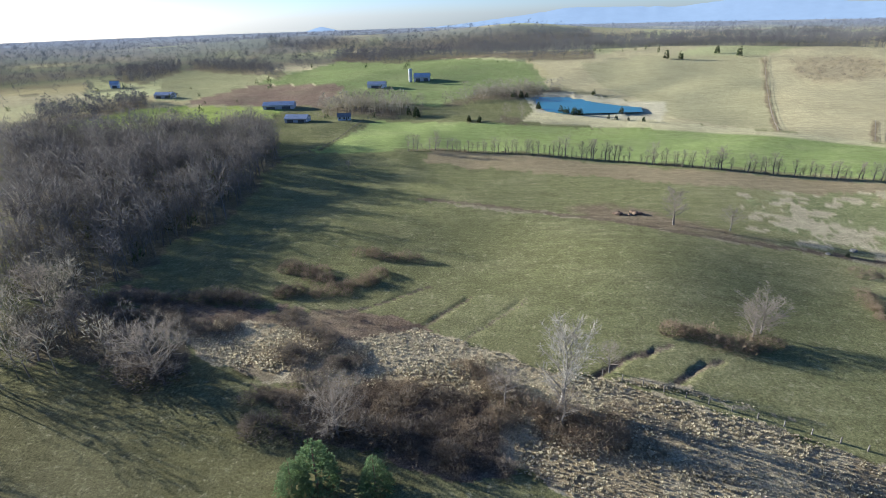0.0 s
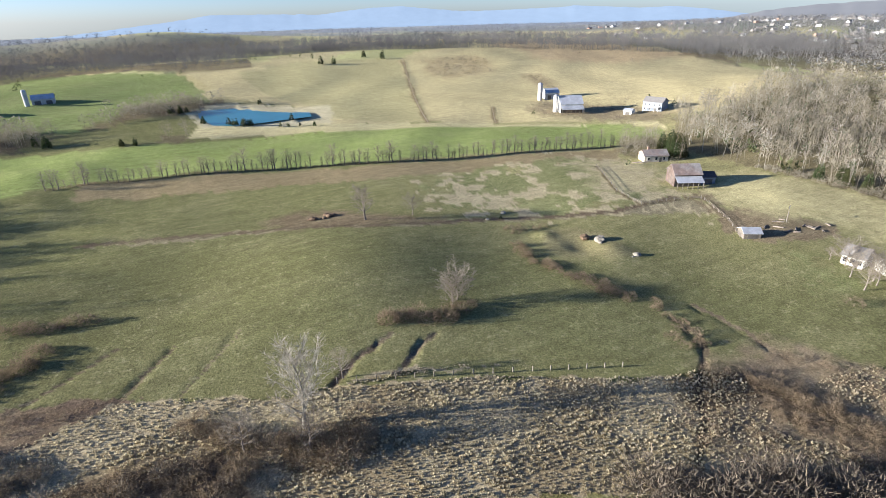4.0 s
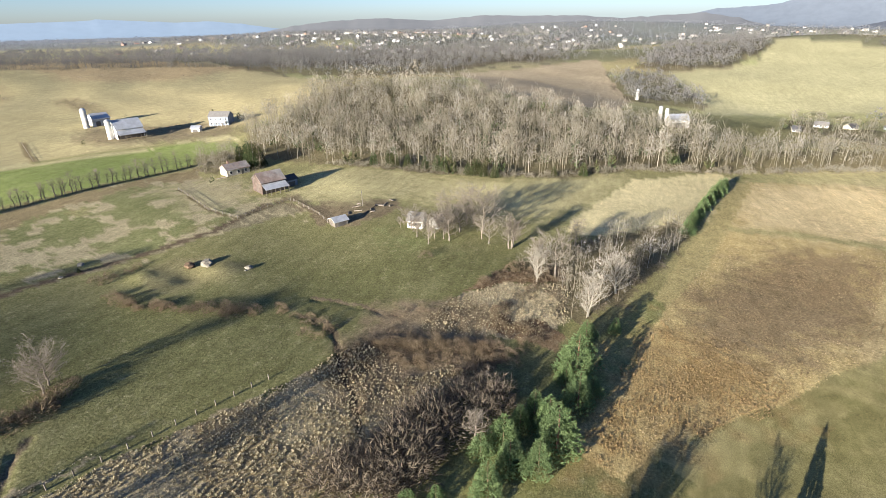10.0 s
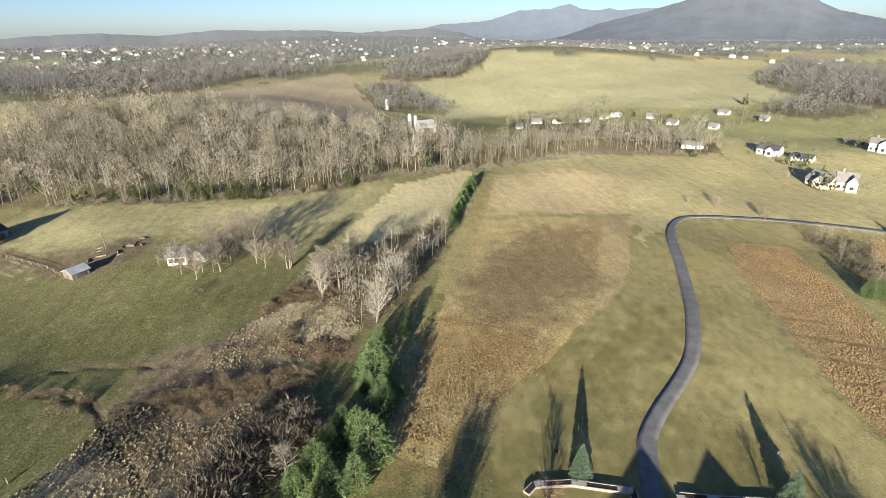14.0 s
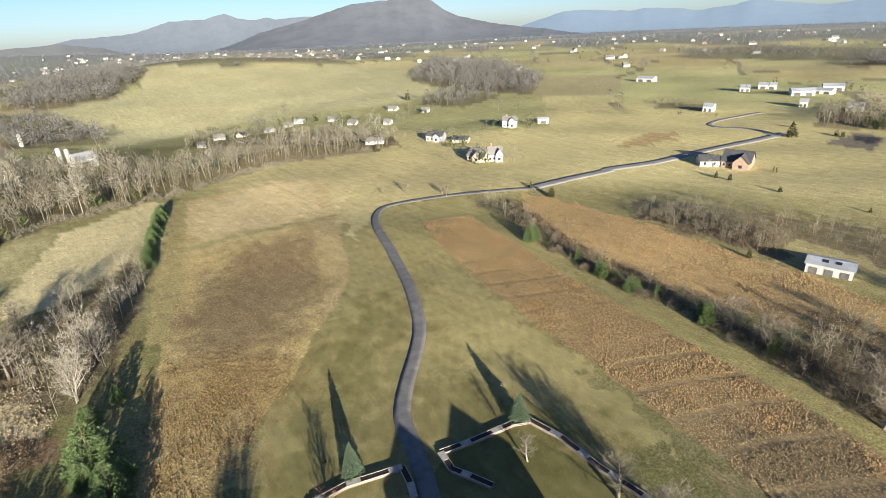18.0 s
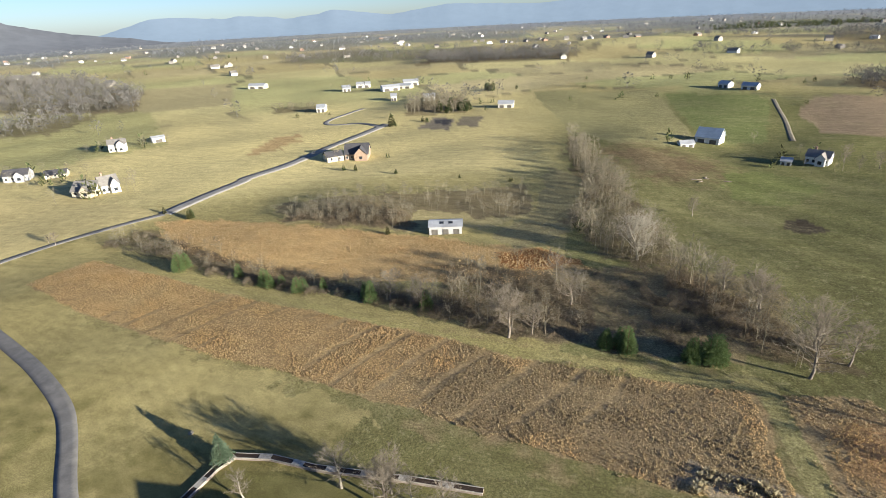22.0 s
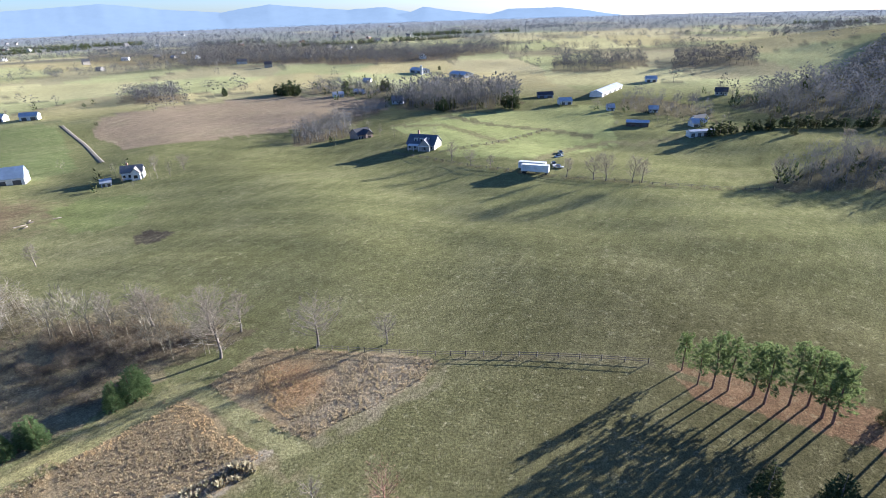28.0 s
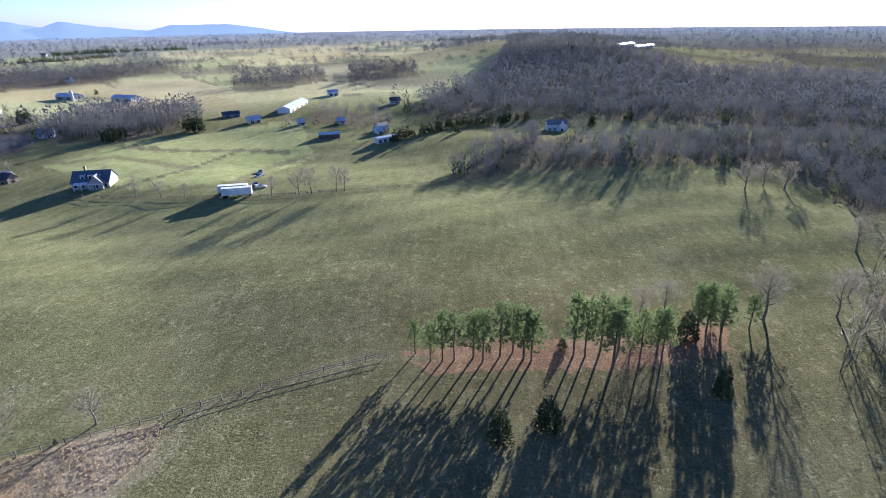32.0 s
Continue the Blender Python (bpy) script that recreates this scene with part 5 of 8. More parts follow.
def ground_sheet():
    down = np.radians(np.r_[np.arange(74, 50, -2.0), np.arange(50, 1.6, -0.2)])
    rings = np.r_[0.01, 8, EYE / np.tan(down), np.linspace(2450, 4950, 30)]
    turns = 1400
    az = np.arange(turns) * 2 * np.pi / turns
    rr, aa = np.meshgrid(rings, az, indexing="ij")
    x, y = (rr * np.sin(aa)).ravel() + 1.7, (rr * np.cos(aa)).ravel() - 1.2
    z = height(x, y)
    for name, deep, wide in (("gully_a", 0.5, 0.8), ("gully_b", 0.4, 0.7), ("gully_c", 0.3, 0.7), ("gully_d", 0.45, 0.7), ("gully_e", 0.2, 0.7), ("ditch_f", 0.35, 0.7),
                             ("ditch_g", 0.6, 0.7), ("creek", 0.5, 0.8)):
        z -= 0.75 * deep * (0.3 + 1.2 * field_noise(x, y, 3, 31)) * np.exp(-(near_line(LINES[name], x + 1.6 * field_noise(x, y, 2.5, 32), y + 1.6 * field_noise(x, y, 2.5, 33)) / wide) ** 2)
    z[inside(POND, x, y)] = POND_LEVEL - 0.3
    for (px, py), wide, up in zip(PIT, (6.0, 5.0, 3.5), (0.9, -1.3, 0.9)):
        z += up * np.exp(-(((x - px) ** 2 + (y - py) ** 2) / wide ** 2))
    tint = np.empty((x.size, 4), np.float32)
    tint[:, 3] = 1
    # open country: a patchwork of fields that changes with the distance
    r, deg = np.hypot(x, y), np.degrees(np.arctan2(x, y))
    base = np.array(GRASS)[None, :].repeat(x.size, 0)
    east = (np.clip((r - 190) / 60, 0, 1) * np.clip((deg - 96) / 10, 0, 1) * np.clip((184 - deg % 360) / 12, 0, 1))[:, None]
    base = base * (1 - east) + np.array(PALEGRASS)[None, :] * east
    north = (np.clip((r - 140) / 70, 0, 1) * np.clip((deg - 18) / 16, 0, 1) * np.clip((110 - deg) / 10, 0, 1))[:, None]
    base = base * (1 - north) + np.array((0.255, 0.237, 0.112)) * north
    cu, cv = cell_place(x, y)
    cell = lattice(np.floor(cu).astype(np.int64), np.floor(cv).astype(np.int64), 7)
    far = np.clip((r - 430) / 120, 0, 0.85)[:, None]
    # pale straw fields, lightened further in place of distant haze
    looks = np.array([(0.40, 0.395, 0.19), (0.46, 0.39, 0.20), (0.50, 0.45, 0.23), (0.37, 0.325, 0.185), (0.42, 0.41, 0.20), (0.50, 0.43, 0.24)])
    base = base * (1 - far) + looks[(cell * 5.99).astype(int)] * far
    mown = (np.clip((r - 70) / 25, 0, 1) * np.clip((245 - r) / 40, 0, 1) * np.clip((deg - 85) / 12, 0, 1))[:, None]
    base = base * (1 - mown) + np.array((0.275, 0.24, 0.11)) * mown
    tufts = np.zeros(x.size, np.float32)
    base *= (0.84 + 0.32 * field_noise(x, y, 75, 93))[:, None]
    # grass tint dimmed around the camera's foot to fit its view
    near_dim = np.clip((105 - r) / 40, 0, 1)[:, None]
    base = base * (1 - near_dim) + np.array((0.155, 0.147, 0.063)) * near_dim
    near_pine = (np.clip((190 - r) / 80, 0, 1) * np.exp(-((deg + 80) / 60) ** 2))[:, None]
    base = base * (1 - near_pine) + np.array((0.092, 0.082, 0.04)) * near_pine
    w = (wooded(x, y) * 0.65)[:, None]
    # haze painted in: wooded ground turns bluish from 900 m outward
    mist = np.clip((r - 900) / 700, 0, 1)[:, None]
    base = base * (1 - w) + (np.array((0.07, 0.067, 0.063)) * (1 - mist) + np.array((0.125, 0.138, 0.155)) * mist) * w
    jx, jy = field_noise(x, y, 5, 1) + 0.5 * field_noise(x, y, 1.62, 3) - 0.75, field_noise(x, y, 5, 2) + 0.5 * field_noise(x, y, 1.62, 4) - 0.75
    for name, look_of, ragged, growth in FIELD_LOOK:
        if name in SOFT_EDGE:
            # growth that thins out over some metres instead of ending at a line
            reach = SOFT_EDGE[name]
            w = sum(inside(ZONES[name], x + 0.5 * ragged * jx + reach * math.sin(q * 2.4) * math.sqrt(q / 9), y + 0.5 * ragged * jy + reach * math.cos(q * 2.4) * math.sqrt(q / 9)).astype(float) for q in range(1, 10)) / 9
            w = np.clip(w + 0.9 * (field_noise(x, y, 2.6, 97) - 0.5) * (w > 0) * (w < 1), 0, 1)
            some = w > 0
            mottle = 0.88 + 0.24 * field_noise(x[some], y[some], 16, 94)
            base[some] = base[some] * (1 - w[some])[:, None] + np.array(look_of) * mottle[:, None] * w[some][:, None]
            tufts[w > 0.5] = growth
            continue
        hit = inside(ZONES[name], x + ragged * jx, y + ragged * jy)
        mottle = 0.88 + 0.24 * (0.6 * field_noise(x[hit], y[hit], 38, 94) + 0.4 * field_noise(x[hit], y[hit], 11, 95))
        # ground under tall growth darkened for the shade between stalks
        base[hit], tufts[hit] = np.array(look_of) * (0.85 if growth == 1 and "marsh" not in name else 1.0) * mottle[:, None], growth
    spots = inside(ZONES["speckle"], x + 30 * jx, y + 30 * jy) & (field_noise(x, y, 9, 21) * 0.6 + field_noise(x, y, 3, 22) * 0.4 > 0.53)
    base[spots] = (0.36, 0.31, 0.19)
    lawn = inside(ZONES["lawn"], x, y)
    base[lawn] *= 0.97 * (1 + 0.04 * np.sin(near_line(LINES["driveway"], x[lawn], y[lawn]) * 2 * np.pi / 2.4) + 0.10 * (field_noise(x[lawn], y[lawn], 13, 44) - 0.5))[:, None]
    meadow = (r < 330) & ((deg < -85) | (deg > 178)) & (tufts == 0)
    base[meadow] *= (1 + 0.09 * field_noise(x[meadow], y[meadow], 25, 46) * np.sin((x[meadow] * 0.94 + y[meadow] * 0.34 + 9 * field_noise(x[meadow], y[meadow], 40, 45)) * 2 * np.pi / 4.2))[:, None]
    clumps = inside(ZONES["marsh"], x, y) & (field_noise(x, y, 10, 23) > 0.55)
    base[clumps] *= (0.8, 0.76, 0.72)
    # dark strips; the bank, hedge and paddock ones paint in shade too
    for name, wide, look_of in (("gully_a", 0.7, (0.11, 0.085, 0.06)), ("gully_b", 0.6, (0.11, 0.085, 0.06)), ("gully_c", 0.4, (0.11, 0.085, 0.06)), ("gully_d", 0.5, (0.10, 0.08, 0.055)),
                                ("gully_e", 0.25, (0.13, 0.105, 0.07)), ("ditch_f", 0.7, (0.14, 0.11, 0.075)), ("ditch_g", 0.8, (0.10, 0.08, 0.055)), ("creek", 0.6, (0.09, 0.07, 0.05)),
                                ("track_a", 1.5, (0.12, 0.093, 0.063)), ("hedge_shade_sw", 3.4, (0.175, 0.165, 0.082)), ("hedge_shade_sw2", 3.8, (0.15, 0.14, 0.075)), ("hedge_shade_sw3", 3.2, (0.18, 0.165, 0.085)), ("fence_hill", 1.8, (0.22, 0.175, 0.1)), ("fence_hill2", 1.6, (0.22, 0.175, 0.1)), ("fence_west", 1.4, (0.13, 0.125, 0.06)), ("fence_past", 0.9, (0.13, 0.115, 0.06)), ("fence_barn", 0.8, (0.15, 0.12, 0.07)), ("fence_barn2", 0.8, (0.15, 0.12, 0.07)), ("fence_paddock", 1.2, (0.14, 0.125, 0.065)), ("bank", 0.9, (0.13, 0.115, 0.06)), ("bank_shade2", 0.9, (0.12, 0.105, 0.06))):
        base[near_line(LINES[name], x + jx, y + jy) < wide] = look_of
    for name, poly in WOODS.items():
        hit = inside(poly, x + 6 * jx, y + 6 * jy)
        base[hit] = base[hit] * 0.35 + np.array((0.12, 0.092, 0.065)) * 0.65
    # fields on the ridge toward the sun, darkened to offset glare on lit slopes
    sunward_dim = (np.clip((r - 620) / 150, 0, 1) * np.exp(-((deg + 66) / 26) ** 2))[:, None]
    base = base * (1 - 0.55 * sunward_dim)
    # haze painted in: farthest woods and fields mixed toward gray-blue with distance
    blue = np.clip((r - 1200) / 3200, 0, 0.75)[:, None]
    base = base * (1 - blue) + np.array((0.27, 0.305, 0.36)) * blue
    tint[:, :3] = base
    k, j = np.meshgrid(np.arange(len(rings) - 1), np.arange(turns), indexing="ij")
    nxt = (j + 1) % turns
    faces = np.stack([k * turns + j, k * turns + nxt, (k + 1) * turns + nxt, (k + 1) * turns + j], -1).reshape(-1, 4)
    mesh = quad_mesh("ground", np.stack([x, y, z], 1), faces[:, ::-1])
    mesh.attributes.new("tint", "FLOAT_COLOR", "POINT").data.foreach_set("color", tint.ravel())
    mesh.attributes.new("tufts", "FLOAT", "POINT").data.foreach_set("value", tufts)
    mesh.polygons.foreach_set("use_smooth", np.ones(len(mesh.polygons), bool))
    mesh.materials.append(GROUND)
    return tagged(new("ground", mesh), "rolling farmland of winter pasture, dry grass fields and marsh", "ground", kind="structure")


def quad_mesh(name, verts, faces):
    """A mesh from arrays; all faces have as many corners."""
    faces = np.ascontiguousarray(faces, np.int32)
    n, k = faces.shape
    mesh = bpy.data.meshes.new(name)
    mesh.vertices.add(len(verts))
    mesh.vertices.foreach_set("co", np.ascontiguousarray(verts, np.float32).ravel())
    mesh.loops.add(n * k)
    mesh.loops.foreach_set("vertex_index", faces.ravel())
    mesh.polygons.add(n)
    mesh.polygons.foreach_set("loop_start", np.arange(0, n * k, k, dtype=np.int32))
    mesh.polygons.foreach_set("loop_total", np.full(n, k, np.int32))
    mesh.update(calc_edges=True)
    return mesh


ground_sheet()


# ---- building blocks ----
class Shape:
    """Corners and faces that grow into one mesh."""

    def __init__(self):
        self.v, self.f = [], []

    def box(self, cx, cy, cz, sx, sy, sz, turn=0.0):
        c, s = math.cos(radians(turn)), math.sin(radians(turn))
        o = len(self.v)
        for dz in (-0.5, 0.5):
            for dx, dy in ((-0.5, -0.5), (0.5, -0.5), (0.5, 0.5), (-0.5, 0.5)):
                x, y = dx * sx, dy * sy
                self.v.append((cx + x * c - y * s, cy + x * s + y * c, cz + dz * sz))
        self.f += [tuple(o + i for i in q) for q in ((3, 2, 1, 0), (4, 5, 6, 7), (0, 1, 5, 4), (1, 2, 6, 5), (2, 3, 7, 6), (3, 0, 4, 7))]
        return self

    def prism(self, outline, x0, x1):
        """An outline in y, z pushed along x."""
        o, n = len(self.v), len(outline)
        self.v += [(x0, y, z) for y, z in outline] + [(x1, y, z) for y, z in outline]
        self.f += [tuple(o + i for i in reversed(range(n))), tuple(o + n + i for i in range(n))]
        self.f += [(o + i, o + (i + 1) % n, o + n + (i + 1) % n, o + n + i) for i in range(n)]
        return self

    def tube(self, path, radii, sides=5, cap=True):
        o = len(self.v)
        for i, (p, r) in enumerate(zip(path, radii)):
            d = (Vector(path[min(i + 1, len(path) - 1)]) - Vector(path[max(i - 1, 0)])).normalized()
            a = d.orthogonal().normalized()
            b = d.cross(a)
            for k in range(sides):
                t = 2 * math.pi * k / sides
                self.v.append(tuple(Vector(p) + (a * math.cos(t) + b * math.sin(t)) * r))
        for i in range(len(path) - 1):
            for k in range(sides):
                k2 = (k + 1) % sides
                self.f.append((o + i * sides + k, o + i * sides + k2, o + (i + 1) * sides + k2, o + (i + 1) * sides + k))
        if cap:
            self.f.append(tuple(o + (len(path) - 1) * sides + k for k in range(sides)))
        return self

    def mesh(self, name, mat, smooth=False):
        m = bpy.data.meshes.new(name)
        m.from_pydata(self.v, [], self.f)
        if smooth:
            m.polygons.foreach_set("use_smooth", np.ones(len(m.polygons), bool))
        m.materials.append(mat)
        return m


def part(name, shape, mat, parent, label=""):
    ob = new(name, shape.mesh(name, mat))
    ob.parent = parent
    return tagged(ob, label)


def base_of(name, x, y, turn=0.0, z=None):
    ob = new(name)
    ob.matrix_basis = pose(x, y, ground_z(x, y) if z is None else z, 0, 0, turn)
    return ob


# ---- trees ----
def twig_tri(v, f, p, d, length, width, rnd):
    """One bundle of twigs: a long thin three-cornered blade."""
    side = d.cross(Vector((rnd.uniform(-1, 1), rnd.uniform(-1, 1), rnd.uniform(-1, 1)))).normalized() * width
    o = len(v)
    v += [tuple(p + side), tuple(p - side), tuple(p + d * length)]
    f.append((o, o + 1, o + 2))


def bare_tree(seed, limbs=22, twigs=84, spread=0.42, fork=0.26, width=0.034, sides=5, rise=0.52):
    """A leafless tree one metre high (scaled later): trunk, bent limbs, branches on the limbs and fine twigs on the branches."""
    rnd = random.Random(seed)
    wood, tv, tf = Shape(), [], []
    path, p = [], Vector((0, 0, -0.02))
    lean = Vector((rnd.uniform(-0.08, 0.08), rnd.uniform(-0.08, 0.08), 1)).normalized()
    for i in range(6):
        path.append(tuple(p))
        p = p + (lean + Vector((rnd.uniform(-0.14, 0.14), rnd.uniform(-0.14, 0.14), 0))) * 0.15
    wood.tube(path, [0.024, 0.019, 0.015, 0.010, 0.006, 0.002], sides)
    branches = max(3, twigs // 12)
    for i in range(limbs):
        k = fork + (0.95 - fork) * (i + rnd.random()) / limbs
        s = k * 5
        j = min(int(s), 4)
        start = Vector(path[j]).lerp(Vector(path[j + 1]), s - j)
        t = i * 2.4 + rnd.uniform(-0.6, 0.6)
        d = Vector((math.cos(t), math.sin(t), rise * rnd.uniform(0.5, 1.5) + 0.5 * k)).normalized()
        length = spread * (0.30 + 0.80 * math.sin(math.pi * min(1.0, k * 0.95))) * rnd.uniform(0.7, 1.15)
        bend = (d + Vector((rnd.uniform(-0.35, 0.35), rnd.uniform(-0.35, 0.35), 0.25))).normalized()
        mid = start + d * length * 0.5
        end = mid + bend * length * 0.5
        r = 0.0095 * (1.15 - k * 0.7)
        limb = Shape().tube([tuple(start), tuple(mid), tuple(end)], [r, r * 0.6, r * 0.15], 3, False)
        tf += [tuple(k2 + len(tv) for k2 in q) for q in limb.f]
        tv += limb.v
        for q in range(branches):
            a = 0.22 + 0.78 * (q + rnd.random()) / branches
            at = start.lerp(mid, a * 2) if a < 0.5 else mid.lerp(end, a * 2 - 1)
            bd = (bend * 0.75 + Vector((rnd.gauss(0, 0.6), rnd.gauss(0, 0.6), rnd.gauss(0.12, 0.4)))).normalized()
            reach = length * rnd.uniform(0.28, 0.5) * (1.25 - 0.5 * a)
            twig_tri(tv, tf, at, bd, reach, width * 0.06, rnd)
            for w in range(11):
                u = rnd.uniform(0.15, 1.0)
                td = (bd * 0.8 + Vector((rnd.gauss(0, 0.6), rnd.gauss(0, 0.6), rnd.gauss(0.1, 0.5)))).normalized()
                twig_tri(tv, tf, at + bd * reach * u, td, rnd.uniform(0.04, 0.10) * (0.6 + spread), width * 0.058 * rnd.uniform(0.6, 1.3), rnd)
    crown = Shape()
    crown.v, crown.f = tv, tf
    return wood, crown


def wood_tree(seed, twigs=74, width=0.0062):
    """A light tree for a wood: trunk, a few limbs and many bundles of twigs, all of three-cornered faces."""
    rnd = random.Random(seed)
    v, f = [], []
    p, tops = Vector((0, 0, -0.03)), []
    for i in range(2):
        q = p + Vector((rnd.uniform(-0.05, 0.05), rnd.uniform(-0.05, 0.05), 0.42))
        r = 0.0095 - 0.004 * i
        o = len(v)
        for b, rr in ((p, r), (q, r * 0.7)):
            for k in range(3):
                v.append((b.x + rr * math.cos(k * 2.094), b.y + rr * math.sin(k * 2.094), b.z))
        for k in range(3):
            k2 = (k + 1) % 3
            f += [(o + k, o + k2, o + 3 + k2), (o + k, o + 3 + k2, o + 3 + k)]
        p = q
        tops.append(Vector(q))
    for i in range(7):
        t, k = i * 2.4 + rnd.uniform(-0.4, 0.4), rnd.uniform(0.3, 0.6)
        d = Vector((math.cos(t) * 0.55, math.sin(t) * 0.55, 0.85)).normalized()
        twig_tri(v, f, Vector((0, 0, k)), d, rnd.uniform(0.25, 0.4), 0.0052, rnd)
    lobes = [rnd.uniform(0.75, 1.15) for _ in range(7)]
    for i in range(twigs):
        up = rnd.uniform(-0.75, 1.0)
        t = rnd.uniform(0, 6.283)
        ring = math.sqrt(max(0.0, 1 - up * up))
        out = rnd.uniform(0.3, 1.0) ** 0.5 * lobes[int(t / 6.284 * 7)]
        at = Vector((math.cos(t) * ring * 0.21 * out, math.sin(t) * ring * 0.21 * out, 0.60 + 0.32 * up * out))
        d = (Vector((math.cos(t) * ring, math.sin(t) * ring, up * 0.6 + 0.5)) + Vector((rnd.gauss(0, 0.5), rnd.gauss(0, 0.5), rnd.gauss(0, 0.4)))).normalized()
        twig_tri(v, f, at, d, rnd.uniform(0.06, 0.15), width * rnd.uniform(0.6, 1.4), rnd)
    return np.array(v, np.float32), np.array(f, np.int32)


def far_tree(seed, blades=22, width=0.03):
    """A tree of the far woods: bundles of twigs in a rounded crown over a thin stem."""
    rnd = random.Random(seed)
    v, f = [], []
    twig_tri(v, f, Vector((0, 0, -0.05)), Vector((0, 0, 1)), 0.8, 0.012, rnd)
    for i in range(blades):
        t, up = rnd.uniform(0, 6.283), rnd.uniform(-0.8, 1.0)
        ring = math.sqrt(1 - up * up) * rnd.uniform(0.4, 1.0)
        at = Vector((math.cos(t) * ring * 0.30, math.sin(t) * ring * 0.30, 0.55 + 0.32 * up))
        d = Vector((math.cos(t) * ring + rnd.gauss(0, 0.4), math.sin(t) * ring + rnd.gauss(0, 0.4), 0.45 + 0.5 * up)).normalized()
        twig_tri(v, f, at, d, rnd.uniform(0.07, 0.14) if blades > 10 else rnd.uniform(0.12, 0.25), width * rnd.uniform(0.6, 1.4), rnd)
    return np.array(v, np.float32), np.array(f, np.int32)


def far_cedar(seed):
    rnd = random.Random(seed)
    v, f = [], []
    for i in range(26):
        t, k = rnd.uniform(0, 6.283), 0.85 * (1 - math.sqrt(rnd.random()))
        out = 0.26 * (1 - k) * rnd.uniform(0.5, 1.0)
        d = Vector((math.cos(t) * 0.5, math.sin(t) * 0.5, rnd.uniform(0.4, 1.0))).normalized()
        twig_tri(v, f, Vector((math.cos(t) * out, math.sin(t) * out, k)), d, rnd.uniform(0.16, 0.3), 0.05, rnd)
    return np.array(v, np.float32), np.array(f, np.int32)


def scatter(spots, kinds, seed=1):
    """Corner and face arrays of many plants: spots are x, y, height, width."""
    rnd = np.random.RandomState(seed)
    vs, fs, o = [], [], 0
    for x, y, z, tall, wide in spots:
        v, f = kinds[rnd.randint(len(kinds))]
        a = rnd.uniform(0, 6.283)
        c, s = math.cos(a) * wide, math.sin(a) * wide
        vs.append(np.stack([x + v[:, 0] * c - v[:, 1] * s, y + v[:, 0] * s + v[:, 1] * c, z + v[:, 2] * tall], 1))
        fs.append(f + o)
        o += len(v)
    return np.concatenate(vs), np.concatenate(fs)


def ragged_in(poly, x, y, ragged):
    """Inside a polygon whose edge wanders by up to that many metres."""
    return inside(poly, x + ragged * (field_noise(x, y, 9, 51) + 0.5 * field_noise(x, y, 2.5, 53) - 0.75), y + ragged * (field_noise(x, y, 9, 52) + 0.5 * field_noise(x, y, 2.5, 54) - 0.75))


def fill(poly, gap, seed, tall, vary=0.3, edge=None, ragged=1.5):
    """Uneven places inside a polygon about gap apart, each with its ground level and size."""
    rnd = np.random.RandomState(seed)
    px, py = np.array(poly).T
    gx, gy = np.meshgrid(np.arange(px.min(), px.max(), gap), np.arange(py.min(), py.max(), gap))
    x, y = gx.ravel() + rnd.uniform(-0.95, 0.95, gx.size) * gap, gy.ravel() + rnd.uniform(-0.95, 0.95, gx.size) * gap
    keep = ragged_in(poly, x, y, ragged)
    if edge is not None:
        keep &= edge(x, y)
    x, y = x[keep], y[keep]
    h = tall * rnd.uniform(1 - vary, 1 + vary, x.size) * (0.7 + 0.6 * field_noise(x, y, 6, 77)) * (0.8 + 0.4 * field_noise(x, y, 1.9, 78))
    return np.stack([x, y, height(x, y) - 0.05, h, h], 1)


def stuff(name, spots, kinds, mat, label, category, seed=1):
    v, f = scatter(spots, kinds, seed)
    mesh = quad_mesh(name, v, f)
    mesh.materials.append(mat)
    return tagged(new(name, mesh), label, category, kind="stuff")


